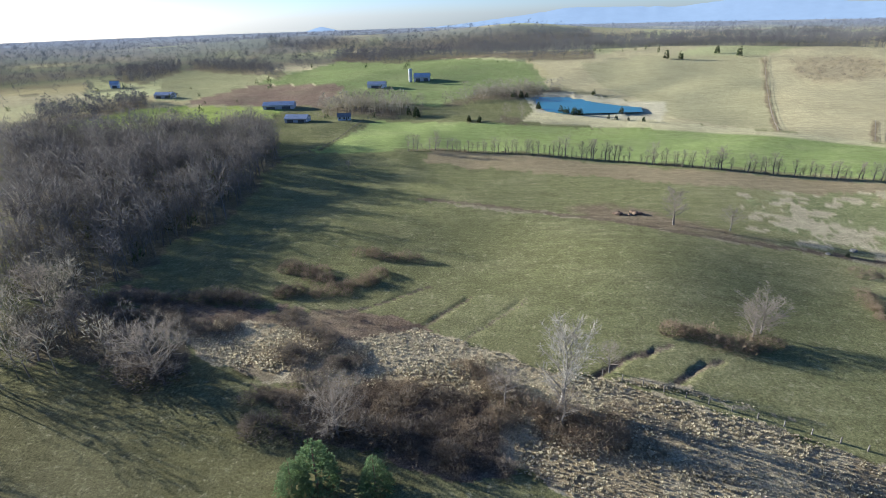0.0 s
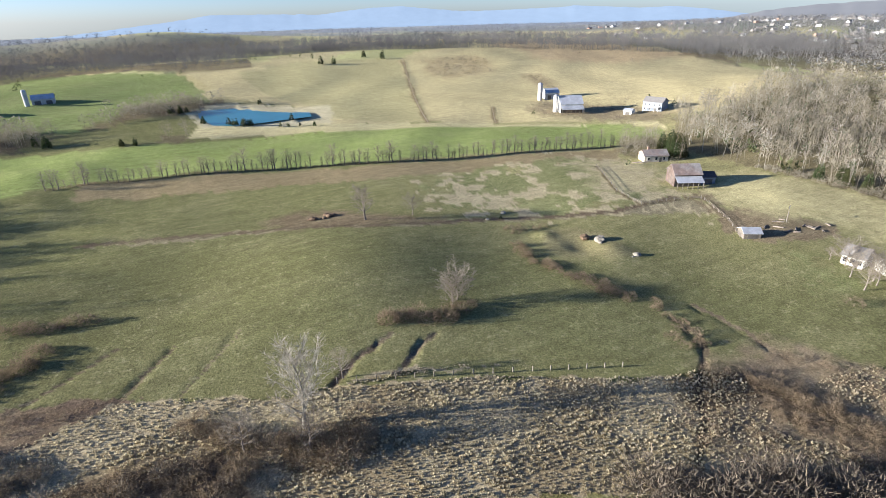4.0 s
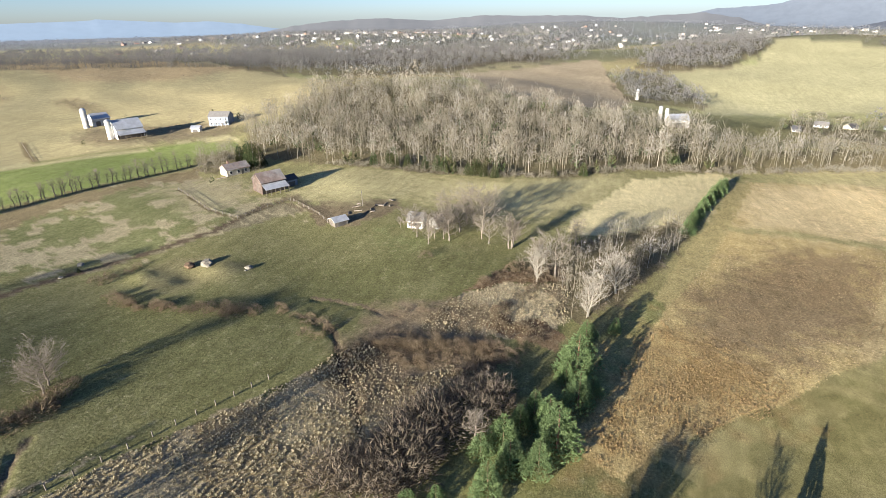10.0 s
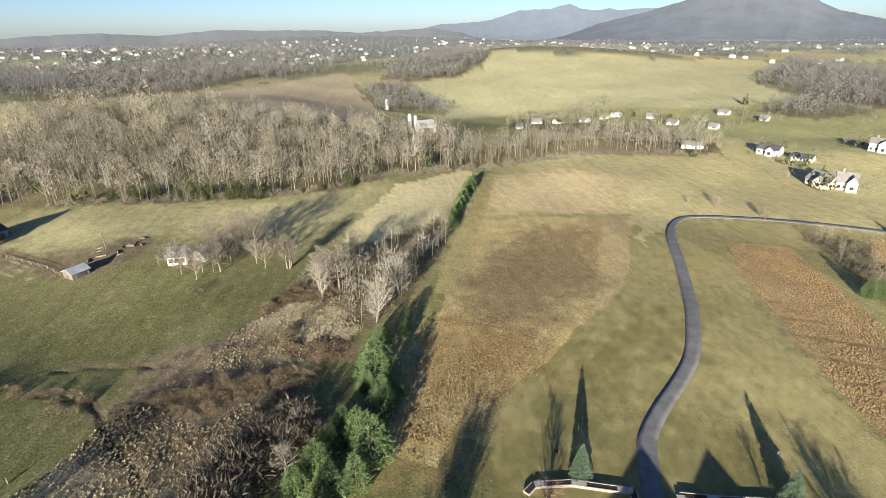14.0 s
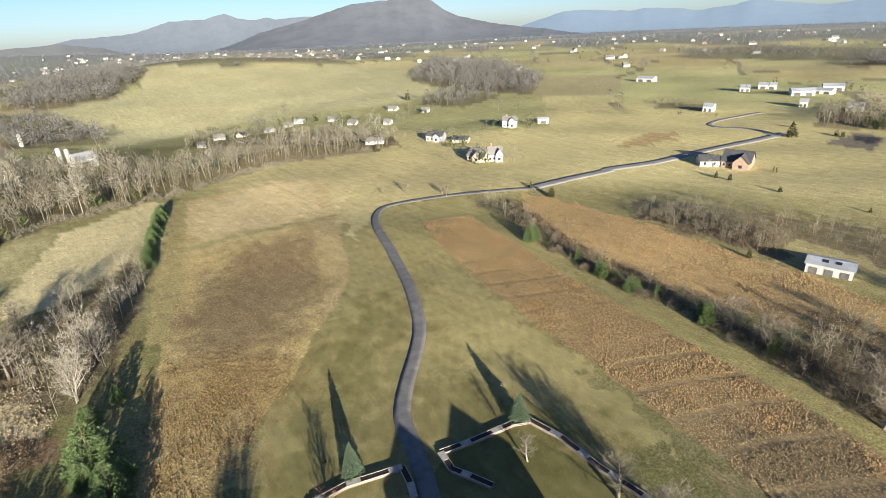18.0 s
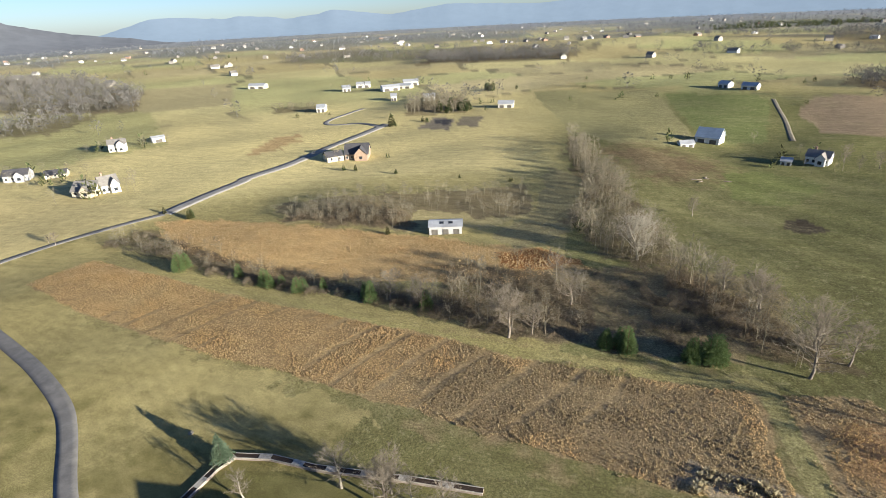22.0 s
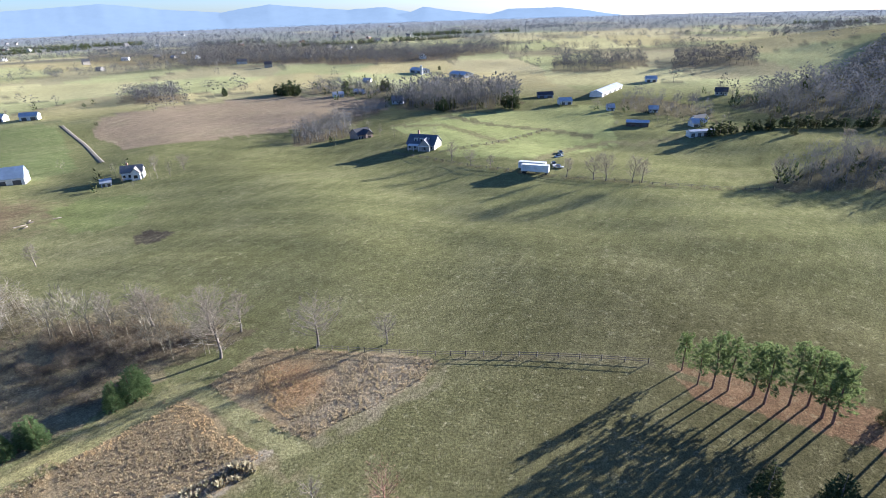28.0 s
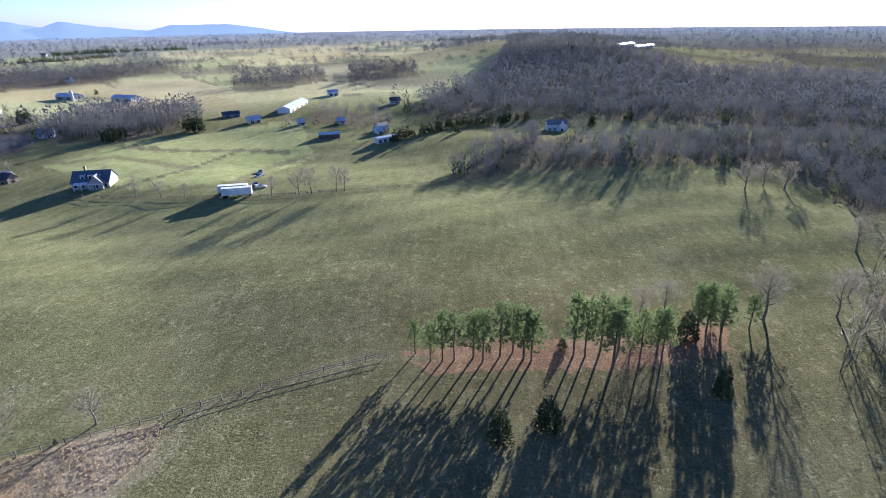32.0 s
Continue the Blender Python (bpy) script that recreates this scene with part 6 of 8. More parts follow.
WOOD_KINDS = [wood_tree(i) for i in range(12)]
FAR_KINDS = [far_tree(i, 32, 0.032) for i in range(8)]
DISTANT_KINDS = [far_tree(i + 20, 6, 0.08) for i in range(6)]
WOOD_LOOK = {
    "valley_a": (13, 11, "dark bare woods far across the valley"),
    "valley_b": (8, 11, "far bare wood beside a green field"),
    "valley_c": (8, 12, "far bare wood on a low rise"),
    "hedge_plow": (4.6, 7, "bare trees along the brown field"),
    "far_a": (8, 11, "bare wood behind a dry pasture"),
    "far_b": (9, 11, "bare wood behind a dry pasture"),
    "far_c": (15, 11, "far woods across the plain"),
    "far_d": (15, 11, "far woods across the plain"),
    "farm_grove": (5.5, 8, "trees round far farm buildings"),
    "field_house_trees": (5.5, 8, "bare trees round a far house"),
    "lane_trees": (6.5, 8, "bare trees along a far lane"),
    "north_a": (10, 10, "far bare wood in a hollow"),
    "north_b": (9, 10, "far bare wood in a hollow"),
    "north_c": (11, 12, "bare wood behind the green hill"),
    "north_d": (15, 13, "wooded ridge behind the green hill"),
    "row_a": (6, 9, "row of bare trees by a farmstead"),
    "row_b": (6, 9, "bare trees along a field edge by the pond"),
    "row_c": (6, 8, "clump of bare trees beside a bright field"),
    "row_d": (6, 7, "clump of bare trees beside a bright field"),
    "row_e": (6, 7, "clump of bare trees beside a bright field"),
    "wood_east": (4.9, 13, "bare hardwood forest on a hill behind the barn"), "belt_east": (5, 12, "belt of bare trees along the creek below the knoll"),
    "grove_marsh": (4.2, 7.5, "grove of tall bare trees at the edge of the marsh"), "wood_west": (4.0, 15, "dense bare wood beside the pasture"),
    "belt_farm": (5, 10, "bare trees round a farmstead"), "belt_pond": (5, 8, "bare trees by the pond"), "belt_pond2": (6, 9, "clump of bare trees by the green field"),
    "clump_yellow": (6, 8, "clump of bare trees by a bright field"), "clump_yellow2": (7, 8, "clump of bare trees by a bright field"),
    "belt_west2": (6, 10, "row of bare trees along a far field"), "hedge_f2": (4.2, 5, "overgrown hedgerow of bare trees and brush"),
    "grove_clump": (2.9, 5.2, "dense clump of young bare trees beside the metal shed"), "grove_shed": (4.4, 5, "young bare trees behind the metal shed"), "hedge_south": (3.1, 8, "overgrown fence row of bare trees"),
    "grove_low": (3.7, 9.5, "bare trees along a damp hollow"), "grove_mid": (4.2, 6.5, "bare trees above a hollow of dry grass"),
    "belt_sw": (4.4, 12, "bare trees round far houses"), "belt_sw2": (4.4, 9, "bare trees by a farm lane"), "belt_s": (8, 9, "bare trees by a far house"),
    "belt_ridge": (3.8, 9, "edge of the bare wood above the pasture"), "wood_ridge": (6.2, 12, "bare wooded ridge behind the pasture"),
    "west_edge": (4.4, 7, "bare trees at the edge of the shaded pasture"), "barn_trees": (4, 8, "bare trees by the old farmhouse"), "house_trees": (7, 9, "bare trees round far houses"), "knoll_wood": (7.5, 11, "bare wood on a far rise"),
    "knoll_wood2": (7.5, 9, "bare trees on a far rise"), "yellow_wood": (8, 13, "bare wood beside the yellow hill"), "bluff_wood": (7, 10, "bare trees round the silos"),
    "village_trees": (8, 8, "bare trees among village houses"), "town_mid": (11, 12, "bare woods before the town"), "belt_solar": (7, 5, "row of trees in the fields"),
    "belt_green": (7, 8, "trees round a farm"), "far_belt": (9, 10, "far belt of bare trees")}
for i, (name, poly) in enumerate(WOODS.items()):
    gap, tall, label = WOOD_LOOK[name]
    spots = fill(poly, gap, 40 + i, tall)
    if name == "belt_ridge":
        # the yard of the white house, and a corridor cleared so the camera sees it
        cleared_for_view = (near_line([(-348, 39), (-290, 33)], spots[:, 0], spots[:, 1]) < 11) | inside([(-338, 20), (-321, 66), (-322, 103), (-338, 104), (-362, 70)], spots[:, 0], spots[:, 1])
        spots = spots[~cleared_for_view]
    if len(spots):
        if name in ("wood_east", "grove_marsh", "belt_east"):
            stuff("woods", spots[::5], WOOD_KINDS, PALEWOOD, "pale-barked sycamores standing in a bare wood", "woods", 190 + i)
            spots = np.delete(spots, np.s_[::5], 0)
        away = np.hypot(spots[:, 0], spots[:, 1])
        for q, kinds in ((away < 430, WOOD_KINDS), (away >= 430, FAR_KINDS)):
            if q.any():
                stuff("woods", spots[q], kinds, FARWOOD if away.min() > 470 else HAZETWIG if name in ("wood_west", "west_edge") else RIDGETWIG if name in ("wood_ridge", "belt_ridge", "belt_sw", "belt_sw2", "lane_trees", "hedge_plow", "house_trees") else WOODTWIG, label, "woods", 90 + i)


def band(az0, az1, r0, r1, gap, tall, seed):
    rnd = np.random.RandomState(seed)
    n = int(abs(radians(az1 - az0)) * (r1 * r1 - r0 * r0) / 2 / gap ** 2)
    az, r = np.radians(rnd.uniform(az0, az1, n)), np.sqrt(rnd.uniform(r0 ** 2, r1 ** 2, n))
    x, y = r * np.sin(az), r * np.cos(az)
    h = tall * rnd.uniform(0.7, 1.3, n)
    return np.stack([x, y, height(x, y) - 0.1, h, h], 1)


for name, gap, tall in (("wood_east", 17, 8), ("belt_ridge", 13, 8), ("wood_ridge", 24, 10), ("belt_sw", 13, 8), ("wood_west", 19, 8), ("hedge_south", 16, 4), ("lane_trees", 14, 7)):
    stuff("cedars", fill(WOODS[name], gap, 55, tall, 0.4), [far_cedar(i) for i in range(5)], DARKNEEDLE, "dark red cedars standing in the bare wood", "trees", 56)
stuff("woods", band(-3, 62, 840, 950, 10, 17, 3), WOOD_KINDS, FARWOOD, "bare woods along the crest of a tan hill", "woods", 5)
stuff("woods", band(7, 60, 955, 1260, 12, 14, 4), FAR_KINDS, FARWOOD, "bare woods climbing the ridge behind a tan hill", "woods", 7)
# far country: trees wherever the land is wooded
rnd = np.random.RandomState(17)
az, r = rnd.uniform(0, 2 * np.pi, 90000), rnd.uniform(430 ** 0.7, 4300 ** 0.7, 90000) ** (1 / 0.7)
x, y = r * np.sin(az), r * np.cos(az)
open_land = ~np.any([inside(ZONES[q], x, y) for q in ("tanhill", "tanhill_e", "brown_hill", "yellowhill", "greenhill", "greenhill_w", "tan_east", "plowed_west", "tan_west")], 0)
keep = open_land & ((wooded(x, y) > 0.35) | ((rnd.uniform(0, 1, x.size) < 0.005) & (r > 560)))
x, y, r = x[keep][:30000], y[keep][:30000], r[keep][:30000]
h = rnd.uniform(8, 15, x.size)
for lo, hi, mat in ((0, 1300, FARWOOD), (1300, 9000, HAZYWOOD)):
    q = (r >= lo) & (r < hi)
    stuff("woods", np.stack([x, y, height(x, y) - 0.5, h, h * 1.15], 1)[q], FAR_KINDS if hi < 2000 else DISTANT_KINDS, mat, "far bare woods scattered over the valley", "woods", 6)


# belts of trees along the far fields of the plain
rnd = random.Random(64)
for i in range(34):
    az, r = radians(rnd.uniform(188, 282)), rnd.uniform(820, 2000)
    turn, length, wide = az + radians(90 + rnd.gauss(0, 16)), rnd.uniform(140, 480), rnd.uniform(14, 38)
    n = int(length * wide / (90 if i % 4 else 60))
    spots = []
    for k in range(n):
        u, w = rnd.uniform(-0.5, 0.5) * length, rnd.gauss(0, 0.4) * wide
        x, y = r * math.sin(az) + u * math.sin(turn) + w * math.cos(turn), r * math.cos(az) + u * math.cos(turn) - w * math.sin(turn)
        h = rnd.uniform(7, 14)
        spots.append((x, y, ground_z(x, y) - 0.3, h, h * 1.1))
    if i % 4:
        stuff("woods", np.array(spots), FAR_KINDS if r < 1300 else DISTANT_KINDS, FARWOOD if r < 1300 else HAZYWOOD, "belt of bare trees along a far field", "woods", 300 + i)
    else:
        stuff("cedars", np.array(spots), [far_cedar(k) for k in range(5)], DARKNEEDLE, "belt of dark evergreens along a far field", "trees", 300 + i)


def make_tree(name, seed, mats, label, **shape):
    """One tree with trunk and crown, a metre high, out of sight until it is copied."""
    wood, crown = bare_tree(seed, **shape)
    return wood.mesh("trunk", mats[0], True), crown.mesh("crown", mats[1]), name, label


def set_tree(kind, x, y, tall, turn, wide=1.0, group=""):
    trunk, crown, name, label = kind
    e = base_of(name, x, y, turn)
    e.matrix_basis = e.matrix_basis @ Matrix.Diagonal((tall * wide, tall * wide, tall, 1))
    for n, m in (("trunk", trunk), ("crown", crown)):
        o = new(n, m)
        o.parent = e
    return tagged(e, label, "tree", group)


rnd = random.Random(5)
BARE_KINDS = [make_tree("bare_tree", 10 + i, (BARK, TWIG), "leafless gray-brown hardwood standing in winter grass", spread=(0.3, 0.42, 0.33, 0.48, 0.27)[i]) for i in range(5)]
SYC_KINDS = [make_tree("sycamore", 30 + i, (PALE, PALE), "leafless sycamore with pale mottled bark", width=0.034, spread=0.46, fork=0.1, twigs=132, rise=1.3) for i in range(3)]
BROAD_KINDS = [make_tree("bare_tree", 40 + i, (BARK, TWIG), "broad leafless tree with a low wide crown", spread=0.58, fork=0.12, limbs=24, twigs=150, rise=0.6) for i in range(3)]
BIRCH_KINDS = [make_tree("birch", 50 + i, (PALE, TWIG), "slender leafless birch with white bark on the lawn", spread=0.3, fork=0.2, width=0.02) for i in range(2)]
for kinds, spots, group in ((BARE_KINDS, BARE, "bare trees"), (SYC_KINDS, SYCAMORE, "sycamores"), (BROAD_KINDS, BROADBARE, "broad bare trees"), (BIRCH_KINDS, BIRCH, "lawn birches")):
    for i, (x, y, tall) in enumerate(spots):
        set_tree(kinds[i % len(kinds)], x, y, tall, rnd.uniform(0, 360), rnd.uniform(0.9, 1.2), group)


def along(line, gap, seed, wander=0.6):
    """Places along a line of corners, about gap apart."""
    rnd = random.Random(seed)
    out = []
    for (x1, y1), (x2, y2) in zip(line, line[1:]):
        n = max(1, round(math.hypot(x2 - x1, y2 - y1) / gap))
        for i in range(n):
            k = (i + rnd.uniform(-0.3, 0.3)) / n
            out.append((x1 + (x2 - x1) * k + rnd.uniform(-wander, wander), y1 + (y2 - y1) * k + rnd.uniform(-wander, wander)))
    return out


# trees added sunward of each tip, mostly out of view, to cast its shadow
for i, (x, y) in enumerate(SHADOWTIP):
    tall = 10.0
    a2, back = radians(SUN_AZ), tall / math.tan(radians(SUN_UP))
    set_tree(BARE_KINDS[i % 5], x + back * math.sin(a2), y + back * math.cos(a2), tall, rnd.uniform(0, 360), 1.0, "bare trees")
# wood added just out of view, so that it shades the near grass
stuff("woods", band(-54, -44, 118, 240, 5, 12, 77), WOOD_KINDS, WOODTWIG, "bare wood added out of view to shade the pasture", "woods", 78)


HEDGE_KINDS = [make_tree("hedgerow_tree", 60 + i, (BARK, TWIG), "small leafless tree in the pasture hedgerow", spread=0.25, fork=0.2, twigs=36, width=0.03) for i in range(4)]
for i, (x, y) in enumerate(along(LINES["hedge_a"], 2.3, 3)):
    if rnd.random() < 0.96:
        set_tree(HEDGE_KINDS[i % 4], x, y, rnd.choice((4.5, 7, 8.5, 9.5, 11, 12.5)) * rnd.uniform(0.85, 1.1), rnd.uniform(0, 360), rnd.uniform(0.75, 1.15), "hedgerow trees")


def evergreen(seed, low=0.05, wide=0.30, tufts=230, blunt=0.75, size=0.075):
    """Needles in small sprays round a trunk, a metre high: whorls that narrow to the top, with gaps."""
    rnd = random.Random(seed)
    trunk = Shape().tube([(0, 0, -0.03), (0.004, 0, 0.5), (0, 0.004, 0.96)], [0.022, 0.014, 0.003], 5)
    v, f = [], []
    lobes = [rnd.uniform(0.7, 1.15) for _ in range(9)]
    for i in range(tufts):
        k = low + (1 - low) * (1 - math.sqrt(rnd.random())) if blunt < 1 else low + (1 - low) * rnd.random()
        t = rnd.uniform(0, 6.283)
        reach = wide * (1 - (k - low) / (1 - low)) ** blunt * lobes[int(t / 6.284 * 9)] + 0.015
        out = reach * rnd.uniform(0.45, 1.0)
        at = Vector((math.cos(t) * out, math.sin(t) * out, k + rnd.uniform(-0.02, 0.02)))
        away = Vector((math.cos(t), math.sin(t), 0.35)).normalized()
        for q in range(7):
            d = (away + Vector((rnd.gauss(0, 0.7), rnd.gauss(0, 0.7), rnd.gauss(0.1, 0.6)))).normalized()
            twig_tri(v, f, at - d * size * 0.3, d, size * rnd.uniform(0.7, 1.25), size * 0.17, rnd)
    crown = Shape()
    crown.v, crown.f = v, f
    return trunk, crown


def ever_kind(name, seed, bark, needle, label, **shape):
    t, c = evergreen(seed, **shape)
    return t.mesh("trunk", bark, True), c.mesh("crown", needle), name, label


def tall_pine(seed):
    """A planted pine: bare reddish stem and clumps of needles on bent limbs in the upper half."""
    rnd = random.Random(seed)
    stem = Shape().tube([(0, 0, -0.03), (0.01, 0.0, 0.35), (-0.01, 0.01, 0.7), (0, 0, 0.97)], [0.018, 0.015, 0.010, 0.003], 5)
    v, f = [], []
    for i in range(38):
        k = 0.30 + 0.67 * (i + rnd.random()) / 38
        t = i * 2.4 + rnd.uniform(-0.4, 0.4)
        reach = 0.255 * (1.12 - k) ** 0.5 * rnd.uniform(0.6, 1.15)
        end = Vector((math.cos(t) * reach, math.sin(t) * reach, k + 0.04))
        limb = Shape().tube([(0, 0, k - 0.03), tuple(end)], [0.005, 0.002], 3, False)
        f += [tuple(k2 + len(v) for k2 in q) for q in limb.f]
        v += limb.v
        for c in range(6):
            at = end * rnd.uniform(0.5, 1.05) + Vector((rnd.gauss(0, 0.025), rnd.gauss(0, 0.025), rnd.gauss(0, 0.02)))
            at.z = end.z + rnd.gauss(0, 0.04)
            for q in range(22):
                d = Vector((rnd.gauss(0, 1), rnd.gauss(0, 1), rnd.gauss(0.35, 0.8))).normalized()
                twig_tri(v, f, at, d, 0.05 * rnd.uniform(0.6, 1.1), 0.0047, rnd)
    crown = Shape()
    crown.v, crown.f = v, f
    return stem.mesh("trunk", PINEBARK, True), crown.mesh("crown", TALLNEEDLE), "pine", "planted pine with a bare reddish stem and green clumps of needles"


PINE_KINDS = [ever_kind("young_pine", 70 + i, PINEBARK, NEEDLE, "bushy young green pine in a planted screen", wide=0.44, tufts=1000, blunt=0.6, size=0.058) for i in range(4)]
SPRUCE_KINDS = [ever_kind("spruce", 80, BARK, BLUENEEDLE, "small blue-green spruce on the lawn", wide=0.30, tufts=1500, blunt=0.9, size=0.05)]
CEDAR_KINDS = [ever_kind("cedar", 85 + i, BARK, DARKNEEDLE, "dark green red cedar", wide=0.31, tufts=620, blunt=0.55, size=0.066) for i in range(4)]
FAR_CEDARS = [ever_kind("cedar", 95 + i, BARK, DARKNEEDLE, "dark green red cedar in far fields", wide=0.31, tufts=75, blunt=0.55, size=0.17) for i in range(4)]
HEDGE_PINES = [ever_kind("pine", 100 + i, PINEBARK, HEDGENEEDLE, "bushy green pine standing in an overgrown hedgerow", wide=0.36, tufts=620, blunt=0.6, size=0.07) for i in range(3)]
TALL_KINDS = [tall_pine(90 + i) for i in range(4)]
for kinds, spots, group in ((PINE_KINDS, PINE, "planted young pines"), (SPRUCE_KINDS, SPRUCE, "lawn spruces"), (TALL_KINDS, TALLPINE, "row of planted pines"), (CEDAR_KINDS, CEDAR, "red cedars")):
    for i, (x, y, tall) in enumerate(spots):
        pick = kinds
        if kinds is CEDAR_KINDS:
            pick = FAR_CEDARS if math.hypot(x, y) > 330 else HEDGE_PINES if -125 < y < -95 else kinds
        set_tree(pick[i % len(pick)], x, y, max(tall, 1.2), rnd.uniform(0, 360), rnd.uniform(0.9, 1.25), group)
for i, (x, y) in enumerate(along(LINES["cedar_row"], 4.2, 8, 0.7)):
    set_tree(PINE_KINDS[i % 4], x, y, rnd.uniform(4, 6), rnd.uniform(0, 360), 1.1, "row of planted young pines")


for i, (x, y) in enumerate(along(LINES["evergreen_row"], 5.0, 18, 1.5)):
    set_tree(FAR_CEDARS[i % 4], x, y, rnd.uniform(5, 9), rnd.uniform(0, 360), 1.2, "row of dark evergreens below the wooded ridge")


# ---- brush and tall grass ----
def shrub(seed, canes=105, width=0.011):
    """A rounded bush of fine canes, thickest at its outside."""
    rnd = random.Random(seed)
    v, f = [], []
    lobes = [rnd.uniform(0.7, 1.15) for _ in range(6)]
    for i in range(canes):
        t, up = rnd.uniform(0, 6.283), rnd.uniform(0.02, 1.0)
        full = rnd.uniform(0.35, 1.0) ** 0.5 * lobes[int(t / 6.284 * 6)]
        ring = math.sqrt(1.02 - up * up)
        at = Vector((math.cos(t) * ring * 0.62 * full, math.sin(t) * ring * 0.62 * full, max(0.0, up * 0.85 * full - 0.08)))
        d = Vector((math.cos(t) * ring * 0.7 + rnd.gauss(0, 0.5), math.sin(t) * ring * 0.7 + rnd.gauss(0, 0.5), up * 0.6 + rnd.uniform(0.0, 0.7))).normalized()
        twig_tri(v, f, at, d, rnd.uniform(0.10, 0.24), width * rnd.uniform(0.6, 1.5), rnd)
    return np.array(v, np.float32), np.array(f, np.int32)


SHRUBS = [shrub(i, 110, 0.015) for i in range(8)]
BUSHES = [shrub(30 + i, 380, 0.0115) for i in range(6)]


def thicket(line, gap, tall, seed, mat, label, wander=2.2):
    """Rounded bushes that stand shoulder to shoulder along a line, large and small."""
    spots = [(x, y, ground_z(x, y) - 0.05, h, h * random.Random(y * 3.3).uniform(1.0, 1.5)) for x, y in along(line, gap * 1.9, seed, wander) for h in (tall * random.Random(x * 7.1 + y).uniform(0.4, 1.25),)]
    stuff("brush", np.array(spots), BUSHES, mat, label, "brush", seed)


for name, gap, tall, mat, label in (
        ("brush_a", 0.5, 3.2, RUSTTWIG, "bramble thicket round a gully head in the pasture"), ("brush_b", 0.5, 2.6, RUSTTWIG, "bramble bank round an old pit"),
        ("brush_b2", 1.0, 2.0, RUSTTWIG, "brambles along a pasture ditch"), ("brush_c", 0.6, 3.4, RUSTTWIG, "dark brush in the shaded pasture"),
        ("brush_c2", 0.6, 2.8, RUSTTWIG, "dark brush in the shaded pasture"), ("brush_d", 0.6, 3.2, RUSTTWIG, "brown brush under a pale tree"),
        ("brush_e", 0.8, 3.0, DARKTWIG, "gray-brown brush along a wet ditch"), ("brush_f", 0.8, 1.8, RUSTTWIG, "rust-brown thicket in the marsh"),
        ("brush_g", 0.55, 5.6, DARKTWIG, "gray brush beside the pine screen"), ("brush_h", 0.9, 2.0, RUSTTWIG, "rust-brown thicket in the marsh"),
        ("brush_i", 0.8, 3.2, DARKTWIG, "gray brush below the wood"), ("brush_j", 0.9, 2.4, DARKTWIG, "dark brush in a damp hollow"), ("brush_k", 0.6, 5.2, DARKTWIG, "gray bare shrubs beside the pines"), ("brush_m", 0.6, 2.6, DARKTWIG, "gray brush at the shaded pasture corner"), ("brush_l", 0.6, 2.2, RUSTTWIG, "low brambles beside an old pit"),
        ("brush_c3", 0.6, 2.8, RUSTTWIG, "dark brush in the shaded pasture"), ("brush_n", 0.5, 2.4, RUSTTWIG, "bank of brown brush across the marsh"), ("brush_o", 0.6, 3.6, DARKTWIG, "dark brush along the foot of a wood"),
        ("brush_s", 0.8, 2.6, DARKTWIG, "bank of gray-brown bushes in an overgrown hedgerow"), ("brush_p", 0.6, 5.5, DARKTWIG, "tall gray bushes beside the ditch"), ("brush_q", 0.7, 4.2, DARKTWIG, "tall gray bushes over a wet ditch"), ("brush_r", 1.1, 3.6, WOODTWIG, "brown undergrowth along the edge of a wood")):
    thicket(LINES[name], gap, tall, len(name) * 7 + ord(name[-1]), mat, label)
MARSH_BUSH = [(137.7, 53.8, 2.6), (124.9, 31.9, 2.8), (127, 33, 2.2), (109.7, 23.5, 2.8), (99.8, 15.9, 3.0), (138.4, 26.3, 3.0), (135.5, 28, 2.4), (112, 25, 2.2)]
stuff("brush", np.array([(x, y, ground_z(x, y) - 0.1, h, h * 1.4) for x, y, h in MARSH_BUSH]), BUSHES, RUSTTWIG, "rust-brown bushes dotted through the marsh", "brush", 60)
for name, gap, tall, mat, label in (("thicket", 2.4, 1.5, RUSTTWIG, "low brown thicket along the marsh"), ("thicket2", 1.62, 1.3, RUSTTWIG, "low rust-brown thicket in the marsh"),
                                    ("ditchbrush", 1.5, 2.2, RUSTTWIG, "brush over a wet ditch"), ("brushy", 1.3, 2.2, RUSTTWIG, "brush beside the pines"),
                                    ("thicket5", 2.7, 1.7, RUSTTWIG, "brown thicket beside the pine screen"), ("thicket3", 2.0, 1.5, RUSTTWIG, "brown thicket at the marsh edge"), ("thicket4", 2.0, 1.6, RUSTTWIG, "brown thicket in the marsh"),
                                    ("woodfloor", 2.3, 1.9, DARKTWIG, "low brush under bare trees"), ("brush_hill", 9.0, 3.0, DARKTWIG, "scattered brush in a draw of the tan hill"), ("hill_draw", 8.0, 2.6, DARKTWIG, "brush in a dry draw of the hill"), ("farmyard", 9.0, 2.4, DARKTWIG, "weeds and brush round a barnyard"), ("brown_hill", 30.0, 3.0, DARKTWIG, "single shrubs on the tan hill")):
    stuff("brush", fill(ZONES[name], gap, 7, tall), SHRUBS, mat, label, "brush", 8)
